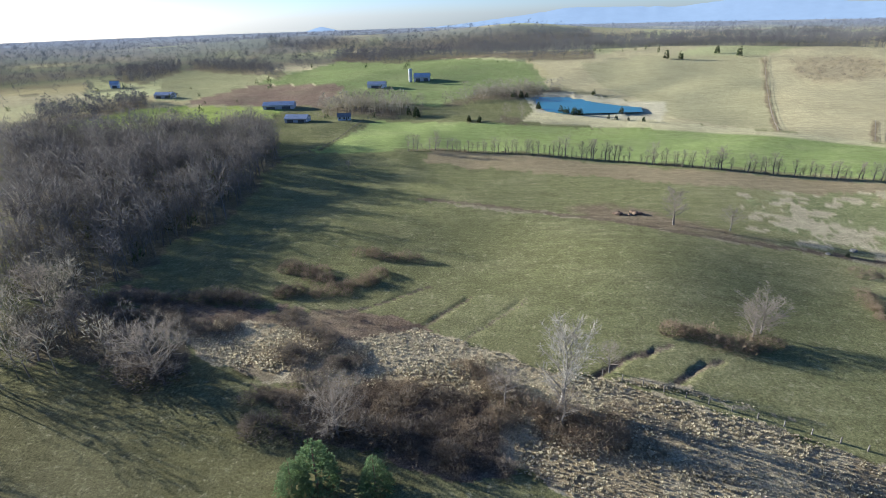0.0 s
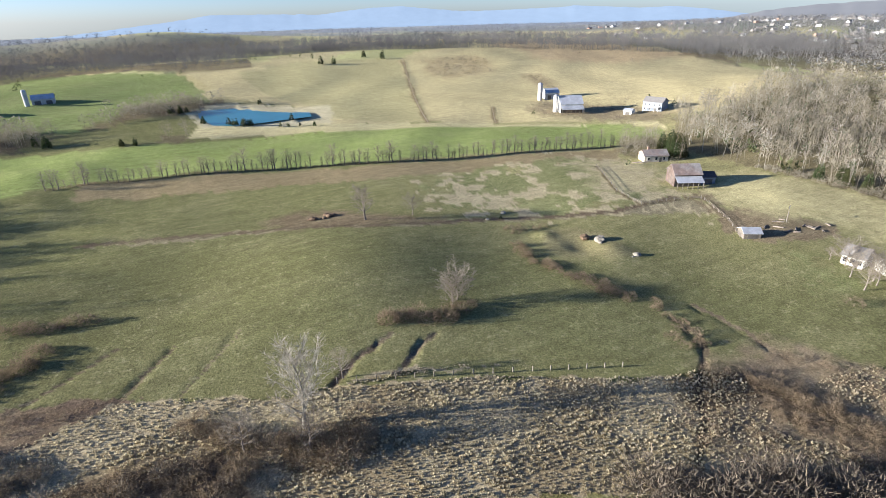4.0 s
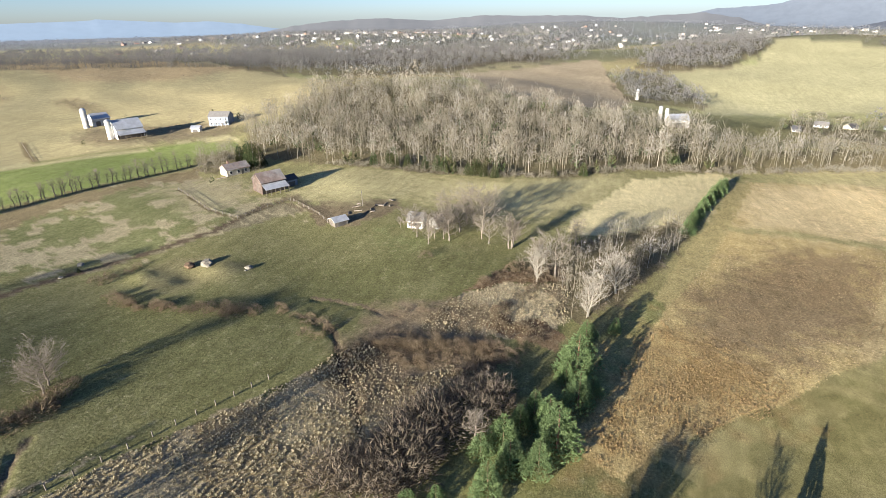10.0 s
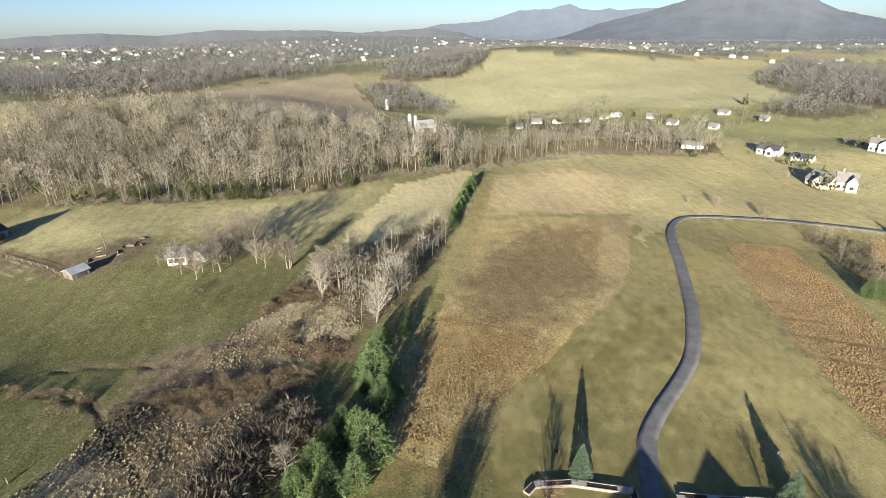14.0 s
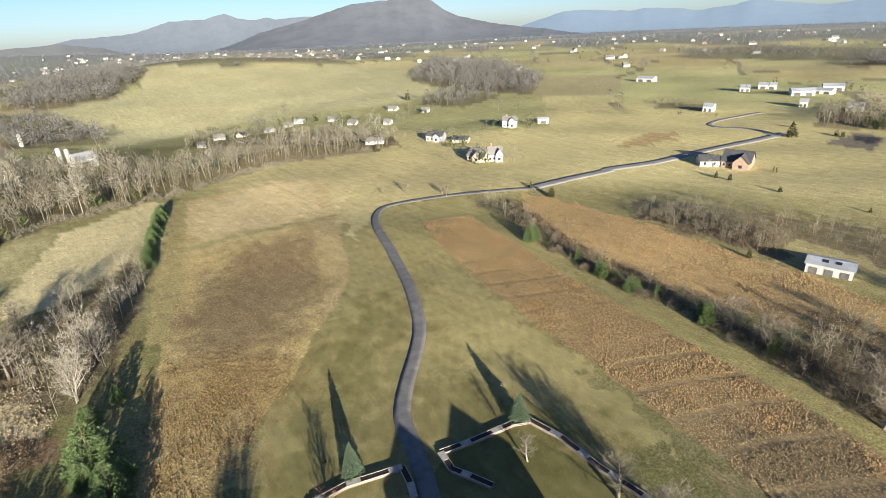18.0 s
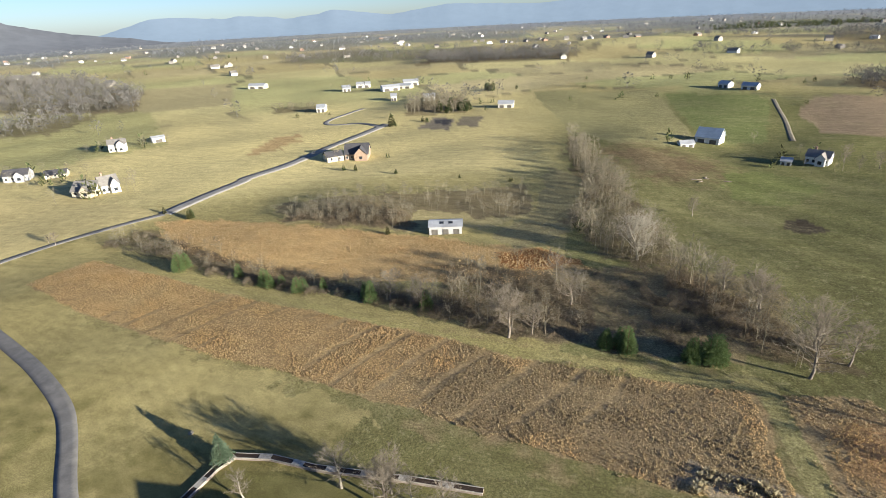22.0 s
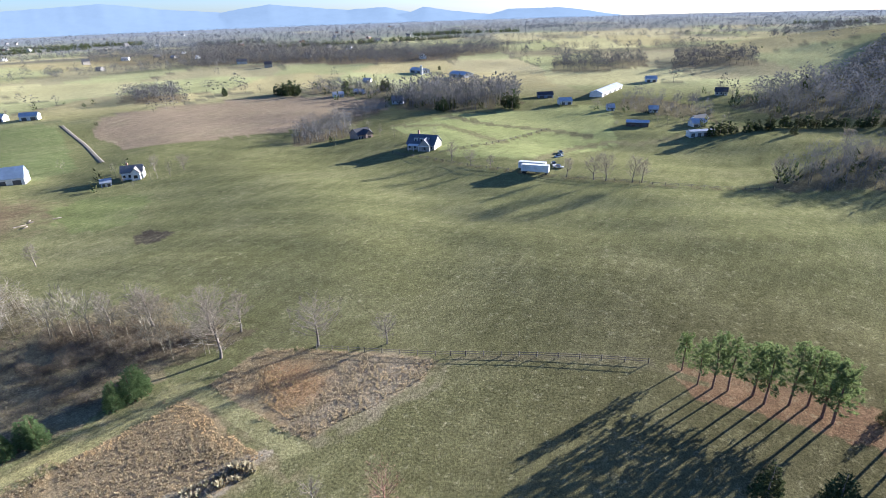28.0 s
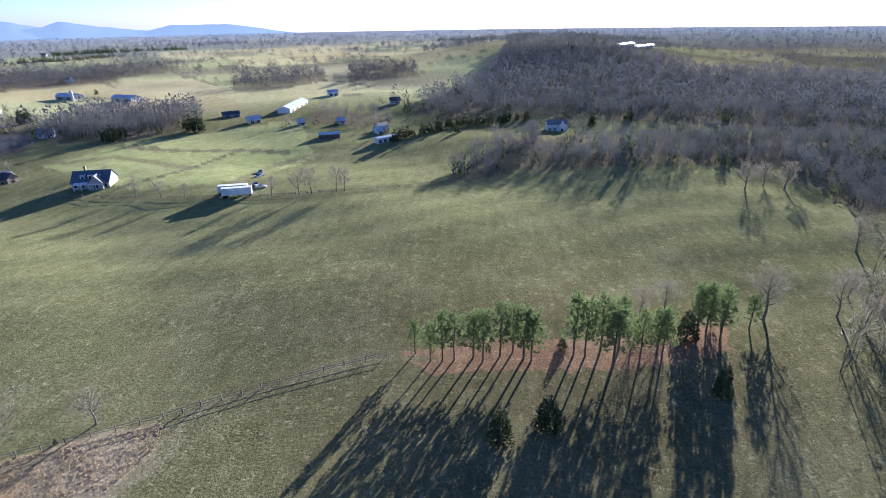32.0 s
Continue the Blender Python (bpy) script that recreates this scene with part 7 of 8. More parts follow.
for name, gap, tall, mat in (("hedge_south", 3.0, 2.6, DARKTWIG), ("grove_low", 3.2, 2.4, RUSTTWIG), ("grove_mid", 3.2, 2.4, RUSTTWIG), ("hedge_f2", 2.6, 2.2, DARKTWIG), ("west_edge", 2.6, 2.4, DARKTWIG), ("barn_trees", 3.0, 2.0, TWIG), ("grove_clump", 2.6, 2.4, RUSTTWIG), ("grove_marsh", 3.4, 2.2, DARKTWIG)):
    stuff("brush", fill(WOODS[name], gap, 9, tall), SHRUBS, mat, "low brush under bare trees", "brush", 10)
hedge = along(LINES["hedge_a"], 0.8, 21, 1.0)
stuff("brush", np.array([(x, y, ground_z(x, y), 1.6, 1.5) for x, y in hedge]), SHRUBS, RUSTTWIG, "low dark brush at the foot of a hedgerow", "brush", 9)
red = make_tree("red_twig_shrub", 120, (REDTWIG, REDTWIG), "rounded shrub of reddish bare twigs on the lawn", spread=0.75, fork=0.05, limbs=24)
for x, y, tall in REDSHRUB:
    set_tree(red, x, y, tall, 0, 1.0)


def tuft(seed, blades=7, lean=0.5, wide=0.22):
    rnd = random.Random(seed)
    v, f = [(0.0, 0.0, -0.05)], []
    for i in range(blades):
        t = i * 6.283 / blades + rnd.uniform(-0.3, 0.3)
        k, h = lean * rnd.uniform(0.5, 1.3), rnd.uniform(0.65, 1.1)
        o = len(v)
        c, s = math.cos(t), math.sin(t)
        v += [(c * k * 0.45 - s * wide, s * k * 0.45 + c * wide, h * 0.55), (c * k * 0.45 + s * wide, s * k * 0.45 - c * wide, h * 0.55), (c * k, s * k, h)]
        f += [(0, o, o + 1), (o, o + 2, o + 1)]
    return np.array(v, np.float32), np.array(f, np.int32)


TUFTS = [tuft(i, 6, 0.6, 0.27) for i in range(6)]
UPRIGHT = [tuft(20 + i, 4, 0.5, 0.12) for i in range(6)]


def clear_of(names, lanes=None):
    """Keeps plants out of other growth, and off old wheel tracks every few metres across the field."""
    def keep(x, y):
        free = np.ones(x.shape, bool)
        for n in names:
            free &= ~ragged_in(ZONES[n], x, y, 1.5 if n == "f1_strip" else 12.0)
        if lanes is not None:
            u = x * math.sin(radians(lanes)) + y * math.cos(radians(lanes)) + 5 * field_noise(x, y, 30, 61)
            free &= (u % 8.5 > 1.5) | (field_noise(x, y, 22, 62) < 0.5)
        return free
    return keep


F2_LANES = 118
for name, gap, tall, kinds, mat, edge, label in (
        ("marsh", 0.60, 0.34, TUFTS, MARSHGRASS, clear_of(["thicket2", "ditchbrush"]), "pale tussocks of dry marsh grass"), ("marsh2", 0.62, 0.3, TUFTS, MARSHGRASS, None, "pale tussocks of dry marsh grass"),
        ("f1", 0.8, 0.26, UPRIGHT, TANSTALK, clear_of(["f1_rust", "f1_brown", "f1_strip"], 115), "dry tan meadow grass"), ("f1_rust", 0.5, 0.34, UPRIGHT, OCHRE, clear_of([], 115), "rust-coloured broom sedge"),
        ("f1_brown", 0.66, 0.32, UPRIGHT, BROWNWEED, clear_of([], 115), "brown weeds gone to seed"), ("f2", 0.40, 0.30, UPRIGHT, SEDGE, clear_of(["f2_grey"], F2_LANES), "rust-coloured broom sedge"),
        ("f2_grey", 0.40, 0.32, UPRIGHT, DULLSEDGE, clear_of([], F2_LANES), "grayish dry weeds"), ("f2_pale", 0.8, 0.8, TUFTS, MARSHGRASS, None, "pale clumps of dry grass"),
        ("f3", 0.46, 0.34, UPRIGHT, DULLSEDGE, clear_of(["f3_rust"]), "grayish dry weeds"), ("f3_rust", 0.46, 0.32, UPRIGHT, OCHRE, None, "rust-coloured broom sedge"),
        ("f4", 0.62, 0.34, UPRIGHT, SEDGE, clear_of([], 155), "rust-coloured broom sedge"), ("redpatch", 0.9, 0.5, UPRIGHT, SEDGE, None, "red-brown sedge in a hollow"),
        ("pale_stubble", 1.1, 0.2, UPRIGHT, TANSTALK, None, "pale dry stalks in a strip of field")):
    stuff("tall_grass", fill(ZONES[name], gap, 31, tall, 0.4, edge, 12.0 if "_" in name and name != "pale_stubble" else 1.5) * np.array((1, 1, 1, 1, 1.0 if kinds is TUFTS else 1.15)), kinds, mat, label, "grass", 12)


# ---- roads, lanes and water ----
def ribbon(name, line, wide, mat, label, category, lift=0.05, step=3.0):
    """A road surface with a slight crown, laid along a smoothed line of corners on the ground."""
    pts_on = [Vector((*p, 0)) for p in line]
    out = []
    for i in range(len(pts_on) - 1):
        p0, p1, p2, p3 = pts_on[max(i - 1, 0)], pts_on[i], pts_on[i + 1], pts_on[min(i + 2, len(pts_on) - 1)]
        n = max(2, int((p2 - p1).length / step))
        for k in range(n):
            t = k / n
            out.append(0.5 * (2 * p1 + (p2 - p0) * t + (2 * p0 - 5 * p1 + 4 * p2 - p3) * t * t + (3 * p1 - p0 - 3 * p2 + p3) * t ** 3))
    out.append(pts_on[-1])
    s = Shape()
    for i, p in enumerate(out):
        d = (out[min(i + 1, len(out) - 1)] - out[max(i - 1, 0)]).normalized()
        n = Vector((-d.y, d.x, 0))
        for k, up in ((-0.5, -0.12), (-0.5, 0.0), (-0.2, 0.05), (0.2, 0.05), (0.5, 0.0), (0.5, -0.12)):
            q = p + n * k * wide
            s.v.append((q.x, q.y, ground_z(q.x, q.y) + lift + up))
        if i:
            o = len(s.v) - 12
            s.f += [(o + k, o + k + 1, o + k + 7, o + k + 6) for k in range(5)]
    return tagged(new(name, s.mesh(name, mat, True)), label, category, kind="structure")


ribbon("driveway", LINES["driveway"], 3.3, ASPHALT, "winding gray asphalt driveway across the lawn", "driveway", 0.04, 1.5)
ribbon("road", LINES["road"], 6.2, ROADMAT, "gray country road between dry fields", "road", 0.12)
ribbon("road_turn", LINES["road2"], 3.8, ROADMAT, "curved gray lane between far houses", "road", 0.12)
for name in ("lane_s",):
    ribbon("farm_lane", LINES[name], 2.6, GRAVEL, "worn gravel farm lane", "lane", 0.1)

water = Shape()
water.v = [(x, y, POND_LEVEL) for x, y in POND]
water.f = [tuple(range(len(POND)))]
water_ob = new("pond", water.mesh("pond", WATER))
tagged(water_ob, "blue-green farm pond with pale banks", "pond", kind="structure")
if water_ob.data.polygons[0].normal.z < 0:
    water_ob.data.flip_normals()


# ---- far ridges ----
def ridge(name, crest, dist, deep, mat, label, seed, foot=-45.0, step=0.4):
    """A chain of far hills: a crest line by azimuth and elevation, with spurs running down to the valley."""
    azs = [q[0] for q in crest]
    ups = [q[1] for q in crest]
    n, rows = int((azs[-1] - azs[0]) / step) + 1, 8
    s = Shape()
    for i in range(n):
        az = azs[0] + i * step
        top = EYE + dist * math.tan(radians(float(np.interp(az, azs, ups)))) + 5 * noise.fractal(Vector((az * 1.3, seed, 0)), 1.0, 2.0, 4)
        ease = min(1.0, i * step / 8, (n - 1 - i) * step / 8)
        for k in range(rows):
            u = k / (rows - 1)
            spur = 0.045 * noise.fractal(Vector((az * 0.55, seed + u * 0.8, 3)), 1.0, 2.0, 3) * u * (1 - u) * 4
            d = dist - deep * (1 - u)
            z = foot + (top - foot) * ease * max(0.0, (u ** 1.5 + spur * 0.6))
            a2 = radians(az)
            s.v.append((d * math.sin(a2), d * math.cos(a2), min(z, top)))
            if i and k:
                o = i * rows + k
                s.f.append((o - rows - 1, o - 1, o, o - rows))
    ob = new(name, s.mesh(name, mat, True))
    return tagged(ob, label, "mountain", kind="structure")


# ridge tones with haze painted in; the number after them is glow
AIRY = far_material("haze_blue_ridge", (0.155, 0.2, 0.262), 0.6, 0.35)
PALEAIR = far_material("haze_pale_ridge", (0.158, 0.2, 0.256), 0.72, 0.3)
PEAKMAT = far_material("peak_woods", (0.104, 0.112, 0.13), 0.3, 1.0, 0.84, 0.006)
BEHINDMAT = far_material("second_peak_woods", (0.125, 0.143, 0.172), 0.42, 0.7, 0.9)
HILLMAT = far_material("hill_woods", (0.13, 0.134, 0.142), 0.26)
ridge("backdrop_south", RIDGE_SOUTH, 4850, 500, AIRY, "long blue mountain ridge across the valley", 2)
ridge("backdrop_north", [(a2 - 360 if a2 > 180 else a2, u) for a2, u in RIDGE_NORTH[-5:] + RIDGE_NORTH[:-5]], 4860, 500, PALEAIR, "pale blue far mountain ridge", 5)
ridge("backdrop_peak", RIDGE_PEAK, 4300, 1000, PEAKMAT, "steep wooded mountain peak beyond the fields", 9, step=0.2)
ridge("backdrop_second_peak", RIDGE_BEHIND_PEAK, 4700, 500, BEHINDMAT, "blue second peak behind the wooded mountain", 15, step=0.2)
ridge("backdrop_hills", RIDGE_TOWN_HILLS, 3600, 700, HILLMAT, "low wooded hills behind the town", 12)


# ---- buildings ----
def wall_holes(thing, L, d, h, door_mat, windows, two):
    for side in (-1, 1):
        for i in range(windows):
            x = L * ((i + 0.5) / windows - 0.5)
            for k in range(2 if two else 1):
                pane = part("window", Shape().box(x, side * (d / 2 + 0.03), 1.6 + 2.7 * k, 1.0, 0.1, 1.3), GLASS, thing)
                part("window_frame", Shape().box(x, side * (d / 2 + 0.01), 1.6 + 2.7 * k, 1.3, 0.1, 1.6), WHITEPAINT, pane, "white window frame")
    part("door", Shape().box(L * 0.18, -d / 2 - 0.03, 1.05, 1.1, 0.12, 2.1), door_mat, thing)


def gable(name, x, y, turn, L, d, h, r, wall, roof, label, category, windows=0, two=False, lean=0.0, chimney=False, cross=False, big_doors=0, group="", door=None, porch=None, dormers=0):
    """A gabled building: walls, two roof slopes with eaves, windows, doors; lean-to, chimney or cross gable where it has them."""
    if -math.sin(radians(turn)) * x + math.cos(radians(turn)) * y < 0:
        turn += 180
    z = min(ground_z(x + dx, y + dy) for dx in (-d / 2, d / 2) for dy in (-d / 2, d / 2))
    thing = base_of(name, x, y, turn, z)
    tagged(thing, label, category, group)
    part("wall", Shape().prism([(-d / 2, -0.6), (d / 2, -0.6), (d / 2, h), (0, h + r), (-d / 2, h)], -L / 2, L / 2), wall, thing)
    ex, slope = 0.45, r / (d / 2)
    for s in (-1, 1):
        yy, zz = s * (d / 2 + ex), h - ex * slope
        part("roof_slope", Shape().prism([(0, h + r + 0.02), (0, h + r + 0.22), (yy, zz + 0.22), (yy, zz + 0.02)][::s], -L / 2 - 0.4, L / 2 + 0.4), roof, thing)
    wall_holes(thing, L, d, h, door or DOORMAT, windows, two) if windows else None
    for i in range(big_doors):
        part("door", Shape().box(L * ((i + 0.5) / big_doors - 0.5), -d / 2 - 0.04, h * 0.34, L / big_doors * 0.55, 0.12, h * 0.68), door or DOORMAT, thing)
    if lean:
        part("lean_to_roof", Shape().prism([(-d / 2 + 0.05, h * 0.82), (-d / 2 + 0.05, h * 0.82 + 0.15), (-d / 2 - lean, h * 0.5 + 0.15), (-d / 2 - lean, h * 0.5)], -L / 2, L / 2), TIN, thing, "lower tin roof over an open shed")
        # dark sheet in place of the shade inside the open lean-to
        part("shed_shade", Shape().box(0, -d / 2 - 0.04, h * 0.24, L * 0.97, 0.06, h * 0.46), GLOOM, thing, "dark sheet standing in for the open shed's shade")
        for i in range(6):
            part("post", Shape().box(L * (i / 5 - 0.5) * 0.96, -d / 2 - lean + 0.2, h * 0.25 - 0.2, 0.22, 0.22, h * 0.5 + 0.4), POSTWOOD, thing)
    if chimney:
        part("chimney", Shape().box(-L * 0.22, d * 0.12, h + r * 0.9, 0.8, 0.8, r + 0.8), BRICK, thing)
    if cross:
        w = d * 0.55
        wing = Shape()
        wing.v = [(a2, b2, c2) for b2 in (-d / 2 - 2.2, 0.0) for a2, c2 in ((L * 0.2 - w / 2, -0.6), (L * 0.2 + w / 2, -0.6), (L * 0.2 + w / 2, h), (L * 0.2, h + r * 0.8), (L * 0.2 - w / 2, h))]
        wing.f = [(0, 1, 2, 3, 4), (9, 8, 7, 6, 5)] + [(i, i + 5, (i + 1) % 5 + 5, (i + 1) % 5) for i in range(5)]
        part("wing", wing, wall, thing)
        for s in (-1, 1):
            q = Shape()
            a0, a1 = L * 0.2, L * 0.2 + s * (w / 2 + 0.35)
            z0, z1 = h + r * 0.8, h - 0.35 * r * 0.8 / (w / 2)
            q.v = [(a0, b2, z0 + c2) for b2 in (-d / 2 - 2.6, 0.0) for c2 in (0.03, 0.22)] + [(a1, b2, z1 + c2) for b2 in (-d / 2 - 2.6, 0.0) for c2 in (0.03, 0.22)]
            q.f = [(0, 1, 5, 4), (2, 6, 7, 3), (1, 3, 7, 5), (0, 4, 6, 2), (4, 5, 7, 6), (0, 2, 3, 1)]
            part("roof_slope", q, roof, thing)
        part("window", Shape().box(L * 0.2, -d / 2 - 2.23, 1.62, 1.5, 0.1, 1.4), GLASS, thing)
    for i in range(dormers):
        x = L * ((i + 0.5) / dormers - 0.5) * 0.62
        q = [(-d * 0.36, h + 0.3), (-d * 0.08, h + 0.3), (-d * 0.08, h + r * 0.75), (-d * 0.36, h + r * 0.75)]
        part("dormer", Shape().prism(q[::-1], x - 0.9, x + 0.9), WHITEPAINT, thing, "white dormer")
        part("dormer_roof", Shape().prism([(-d * 0.39, h + r * 0.75 + 0.02), (0, h + r * 0.75 + 0.02), (0, h + r * 0.75 + 0.3)], x - 1.1, x + 1.1), roof, thing)
        part("window", Shape().box(x, -d * 0.36 - 0.02, h + r * 0.45, 0.9, 0.08, 1.1), GLASS, thing)
    if porch:
        part("porch_roof", Shape().prism([(-d / 2 + 0.02, 3.1), (-d / 2 + 0.02, 3.3), (-d / 2 - 2.6, 2.8), (-d / 2 - 2.6, 2.6)], -L * 0.4, L * 0.4), porch, thing)
        for i in range(5):
            part("post", Shape().box(L * 0.78 * (i / 4 - 0.5), -d / 2 - 2.4, 1.2, 0.2, 0.2, 2.9), WHITEPAINT, thing)
    return thing


KINDS = {
    "old_barn": dict(wall=BARNRED, roof=RUSTTIN, lean=3.5, label="weathered red barn with a rusty tin roof and open lean-to", category="barn"),
    "farmhouse": dict(wall=BEIGE, roof=RUSTTIN, windows=3, chimney=True, label="small old farmhouse under bare trees", category="house"),
    "white_barn": dict(wall=WHITEPAINT, roof=TIN, lean=5.0, label="large white barn with a pale metal roof", category="barn"),
    "gray_barn": dict(wall=GREYPAINT, roof=TIN, big_doors=2, label="gray farm building with a metal roof", category="barn"),
    "blue_house": dict(wall=BLUEPAINT, roof=GREYSHINGLE, windows=4, two=True, porch=WHITEPAINT, label="two-storey blue-gray farmhouse with a porch", category="house"),
    "shed": dict(wall=WHITEPAINT, roof=TIN, big_doors=1, label="small white shed in a field", category="shed"),
    "hut": dict(wall=POSTWOOD, roof=TIN, big_doors=1, label="small open livestock shed in the barnyard", category="shed"),
    "white_house": dict(wall=WHITEPAINT, roof=GREYSHINGLE, windows=3, label="small abandoned white house among bare trees", category="house"),
    "white_barn2": dict(wall=WHITEPAINT, roof=TIN, big_doors=1, label="white farm building with a pale roof", category="barn"),
    "village": dict(wall=WHITEPAINT, roof=GREYSHINGLE, windows=3, label="small pale house in the valley", category="house"),
    "gray_house": dict(wall=GREYPAINT, roof=SHINGLE, windows=4, cross=True, label="gray house with a dark shingle roof", category="house"),
    "white_house2": dict(wall=WHITEPAINT, roof=GREYSHINGLE, windows=4, cross=True, chimney=True, label="two-storey white house with gray roof", category="house"),
    "stone_house": dict(wall=BEIGE, roof=GREYSHINGLE, windows=3, cross=True, label="low pale house wing with steep gray roof", category="house"),
    "brick_house": dict(wall=TANBRICK, roof=SHINGLE, windows=5, cross=True, label="tan brick ranch house with a dark gray roof beside the road", category="house"),
    "garage_wing": dict(wall=BEIGE, roof=SHINGLE, windows=2, label="beige garage wing with a dark roof beside the brick house", category="garage"),
    "blue_shed": dict(wall=BLUEPAINT, roof=SHINGLE, big_doors=1, label="small dark blue shed beside the old barn", category="shed"),
    "farm_shed": dict(wall=WHITEPAINT, roof=TIN, big_doors=2, label="white farm shed with a metal roof", category="shed"),
    "metal_shed": dict(wall=GREYPAINT, roof=TIN, big_doors=3, label="gray metal shed with a pale roof and three doorways", category="shed"),
    "blue_barn": dict(wall=WHITEPAINT, roof=BLUETIN, big_doors=2, label="white barn with a blue metal roof", category="barn"),
    "dark_house": dict(wall=TOWNWALL, roof=SLATE, windows=5, cross=True, chimney=True, dormers=3, porch=WHITEPAINT, label="large house with steep blue-gray slate roof, dormers and white porch", category="house"),
    "dark_barn": dict(wall=BLUEPAINT, roof=SHINGLE, big_doors=2, label="low dark barn in a green field", category="barn"),
    "long_barn": dict(wall=WHITEPAINT, roof=TIN, big_doors=4, label="long low poultry barn with a metal roof", category="barn"),
    "red_shed": dict(wall=BARNRED, roof=TIN, big_doors=3, label="low red field shed", category="shed")}
for kind, x, y, turn, L, d, h, r in BUILDINGS:
    look_of = dict(KINDS[kind])
    if kind == "village":
        look_of.update((dict(), dict(wall=BEIGE, roof=SHINGLE), dict(wall=GREYPAINT), dict(roof=TIN))[int(abs(x) + abs(y)) % 4])
    small = {"village": 0.72, "farm_shed": 0.76, "white_barn2": 0.85, "white_barn": 0.86, "gray_barn": 0.82, "blue_barn": 0.8, "dark_barn": 0.85, "white_house2": 0.84, "stone_house": 0.88, "gray_house": 0.84}.get(kind, 1.0)
    built = gable(look_of["category"], x, y, turn, max(L * small, 4.0), d * small, h * small, r, **look_of)
    if kind == "metal_shed":
        for at in (-L * 0.12, L * 0.16):
            part("skylight", Shape().prism([(-d * 0.30, h + r * 0.42 + 0.20), (-d * 0.12, h + r * 0.78 + 0.20), (-d * 0.12, h + r * 0.78 + 0.27), (-d * 0.30, h + r * 0.42 + 0.27)][::-1], at - 0.7, at + 0.7), GLASS, built, "dark skylight panel")

# unseen tall house below the camera, set so its two gables shadow the drive
for x, y in TIPS[:2]:
    a2, back = radians(SUN_AZ), 11.0 / math.tan(radians(SUN_UP)) + 7.4
    gable("house", x + back * math.sin(a2), y + back * math.cos(a2), SUN_AZ + 49.6, 14, 10.9, 8.2, 2.6, BRICK, SHINGLE, "tall brick house with twin dark gables above the drive", "house", windows=3, two=True)


rnd = random.Random(31)
yard = []
for kind, x, y, turn, L, d, h, r in BUILDINGS:
    if math.hypot(x, y) > 260 and kind not in ("metal_shed", "dark_barn", "long_barn"):
        for i in range(13 if kind in ("village", "white_house2", "gray_house", "farmhouse") else 2):
            a2, far = rnd.uniform(0, 360), rnd.uniform(0.7, 1.6) * max(L, d) + 2
            px, py, tall = x + far * math.sin(radians(a2)), y + far * math.cos(radians(a2)), rnd.uniform(3, 9)
            yard.append((px, py, ground_z(px, py) - 0.1, tall, tall * 1.1))
stuff("cedars", np.array(yard[3::5]), [far_cedar(i) for i in range(5)], DARKNEEDLE, "dark evergreen shrubs in yards", "trees", 43)
del yard[3::5]
stuff("yard_trees", np.array(yard), WOOD_KINDS, WOODTWIG, "bare yard trees round houses and barns", "trees", 41)


wide_rnd = np.random.RandomState(23)
az, r = wide_rnd.uniform(0, 2 * np.pi, 2600), wide_rnd.uniform(420, 2300, 2600)
x, y = r * np.sin(az), r * np.cos(az)
keep = (field_noise(x, y, 130, 91) > 0.7) & ~np.any([inside(ZONES[q], x, y) for q in ("tanhill", "tanhill_e", "brown_hill", "yellowhill", "plowed_south", "green_sw", "green_far", "lawn", "knoll")], 0)
x, y = x[keep], y[keep]
h = wide_rnd.uniform(3, 9, x.size)
stuff("cedars", np.stack([x, y, height(x, y) - 0.1, h, h * 1.1], 1), [far_cedar(i) for i in range(5)], DARKNEEDLE, "dark evergreens scattered along far fence rows", "trees", 44)


def silo(x, y, tall):
    thing = base_of("silo", x, y)
    tagged(thing, "tall pale concrete silo with a domed cap", "silo", "silos")
    part("shaft", Shape().tube([(0, 0, -0.5), (0, 0, tall * 0.9)], [tall * 0.14] * 2, 16), SILOMAT, thing)
    part("dome", Shape().tube([(0, 0, tall * 0.9 + 0.003), (0, 0, tall * 0.96), (0, 0, tall)], [tall * 0.145, tall * 0.11, tall * 0.02], 16), TIN, thing)
    for i in range(5):
        part("hoop", Shape().tube([(0, 0, tall * (0.12 + 0.16 * i)), (0, 0, tall * (0.12 + 0.16 * i) + 0.12)], [tall * 0.143] * 2, 16), GREYPAINT, thing)


for x, y, tall in SILO:
    silo(x, y, max(tall, 7.0))


def car(x, y, turn, mat, label):
    thing = base_of("car", x, y, turn)
    tagged(thing, label, "car", "parked vehicles")
    part("body", Shape().prism([(-0.85, 0.3), (0.85, 0.3), (0.9, 0.85), (-0.9, 0.85)], -2.2, 2.2), mat, thing)
    cab = Shape()
    cab.v = [(-1.3, -0.8, 0.853), (1.1, -0.8, 0.853), (1.1, 0.8, 0.853), (-1.3, 0.8, 0.853), (-0.9, -0.65, 1.45), (0.6, -0.65, 1.45), (0.6, 0.65, 1.45), (-0.9, 0.65, 1.45)]
    cab.f = [(3, 2, 1, 0), (4, 5, 6, 7), (0, 1, 5, 4), (1, 2, 6, 5), (2, 3, 7, 6), (3, 0, 4, 7)]
    part("cabin", cab, GLASS, thing)
    for sx in (-1.4, 1.4):
        for sy in (-0.8, 0.8):
            part("wheel", Shape().tube([(sx, sy - 0.1, 0.32), (sx, sy + 0.1, 0.32)], [0.32] * 2, 10), RUBBER, thing)


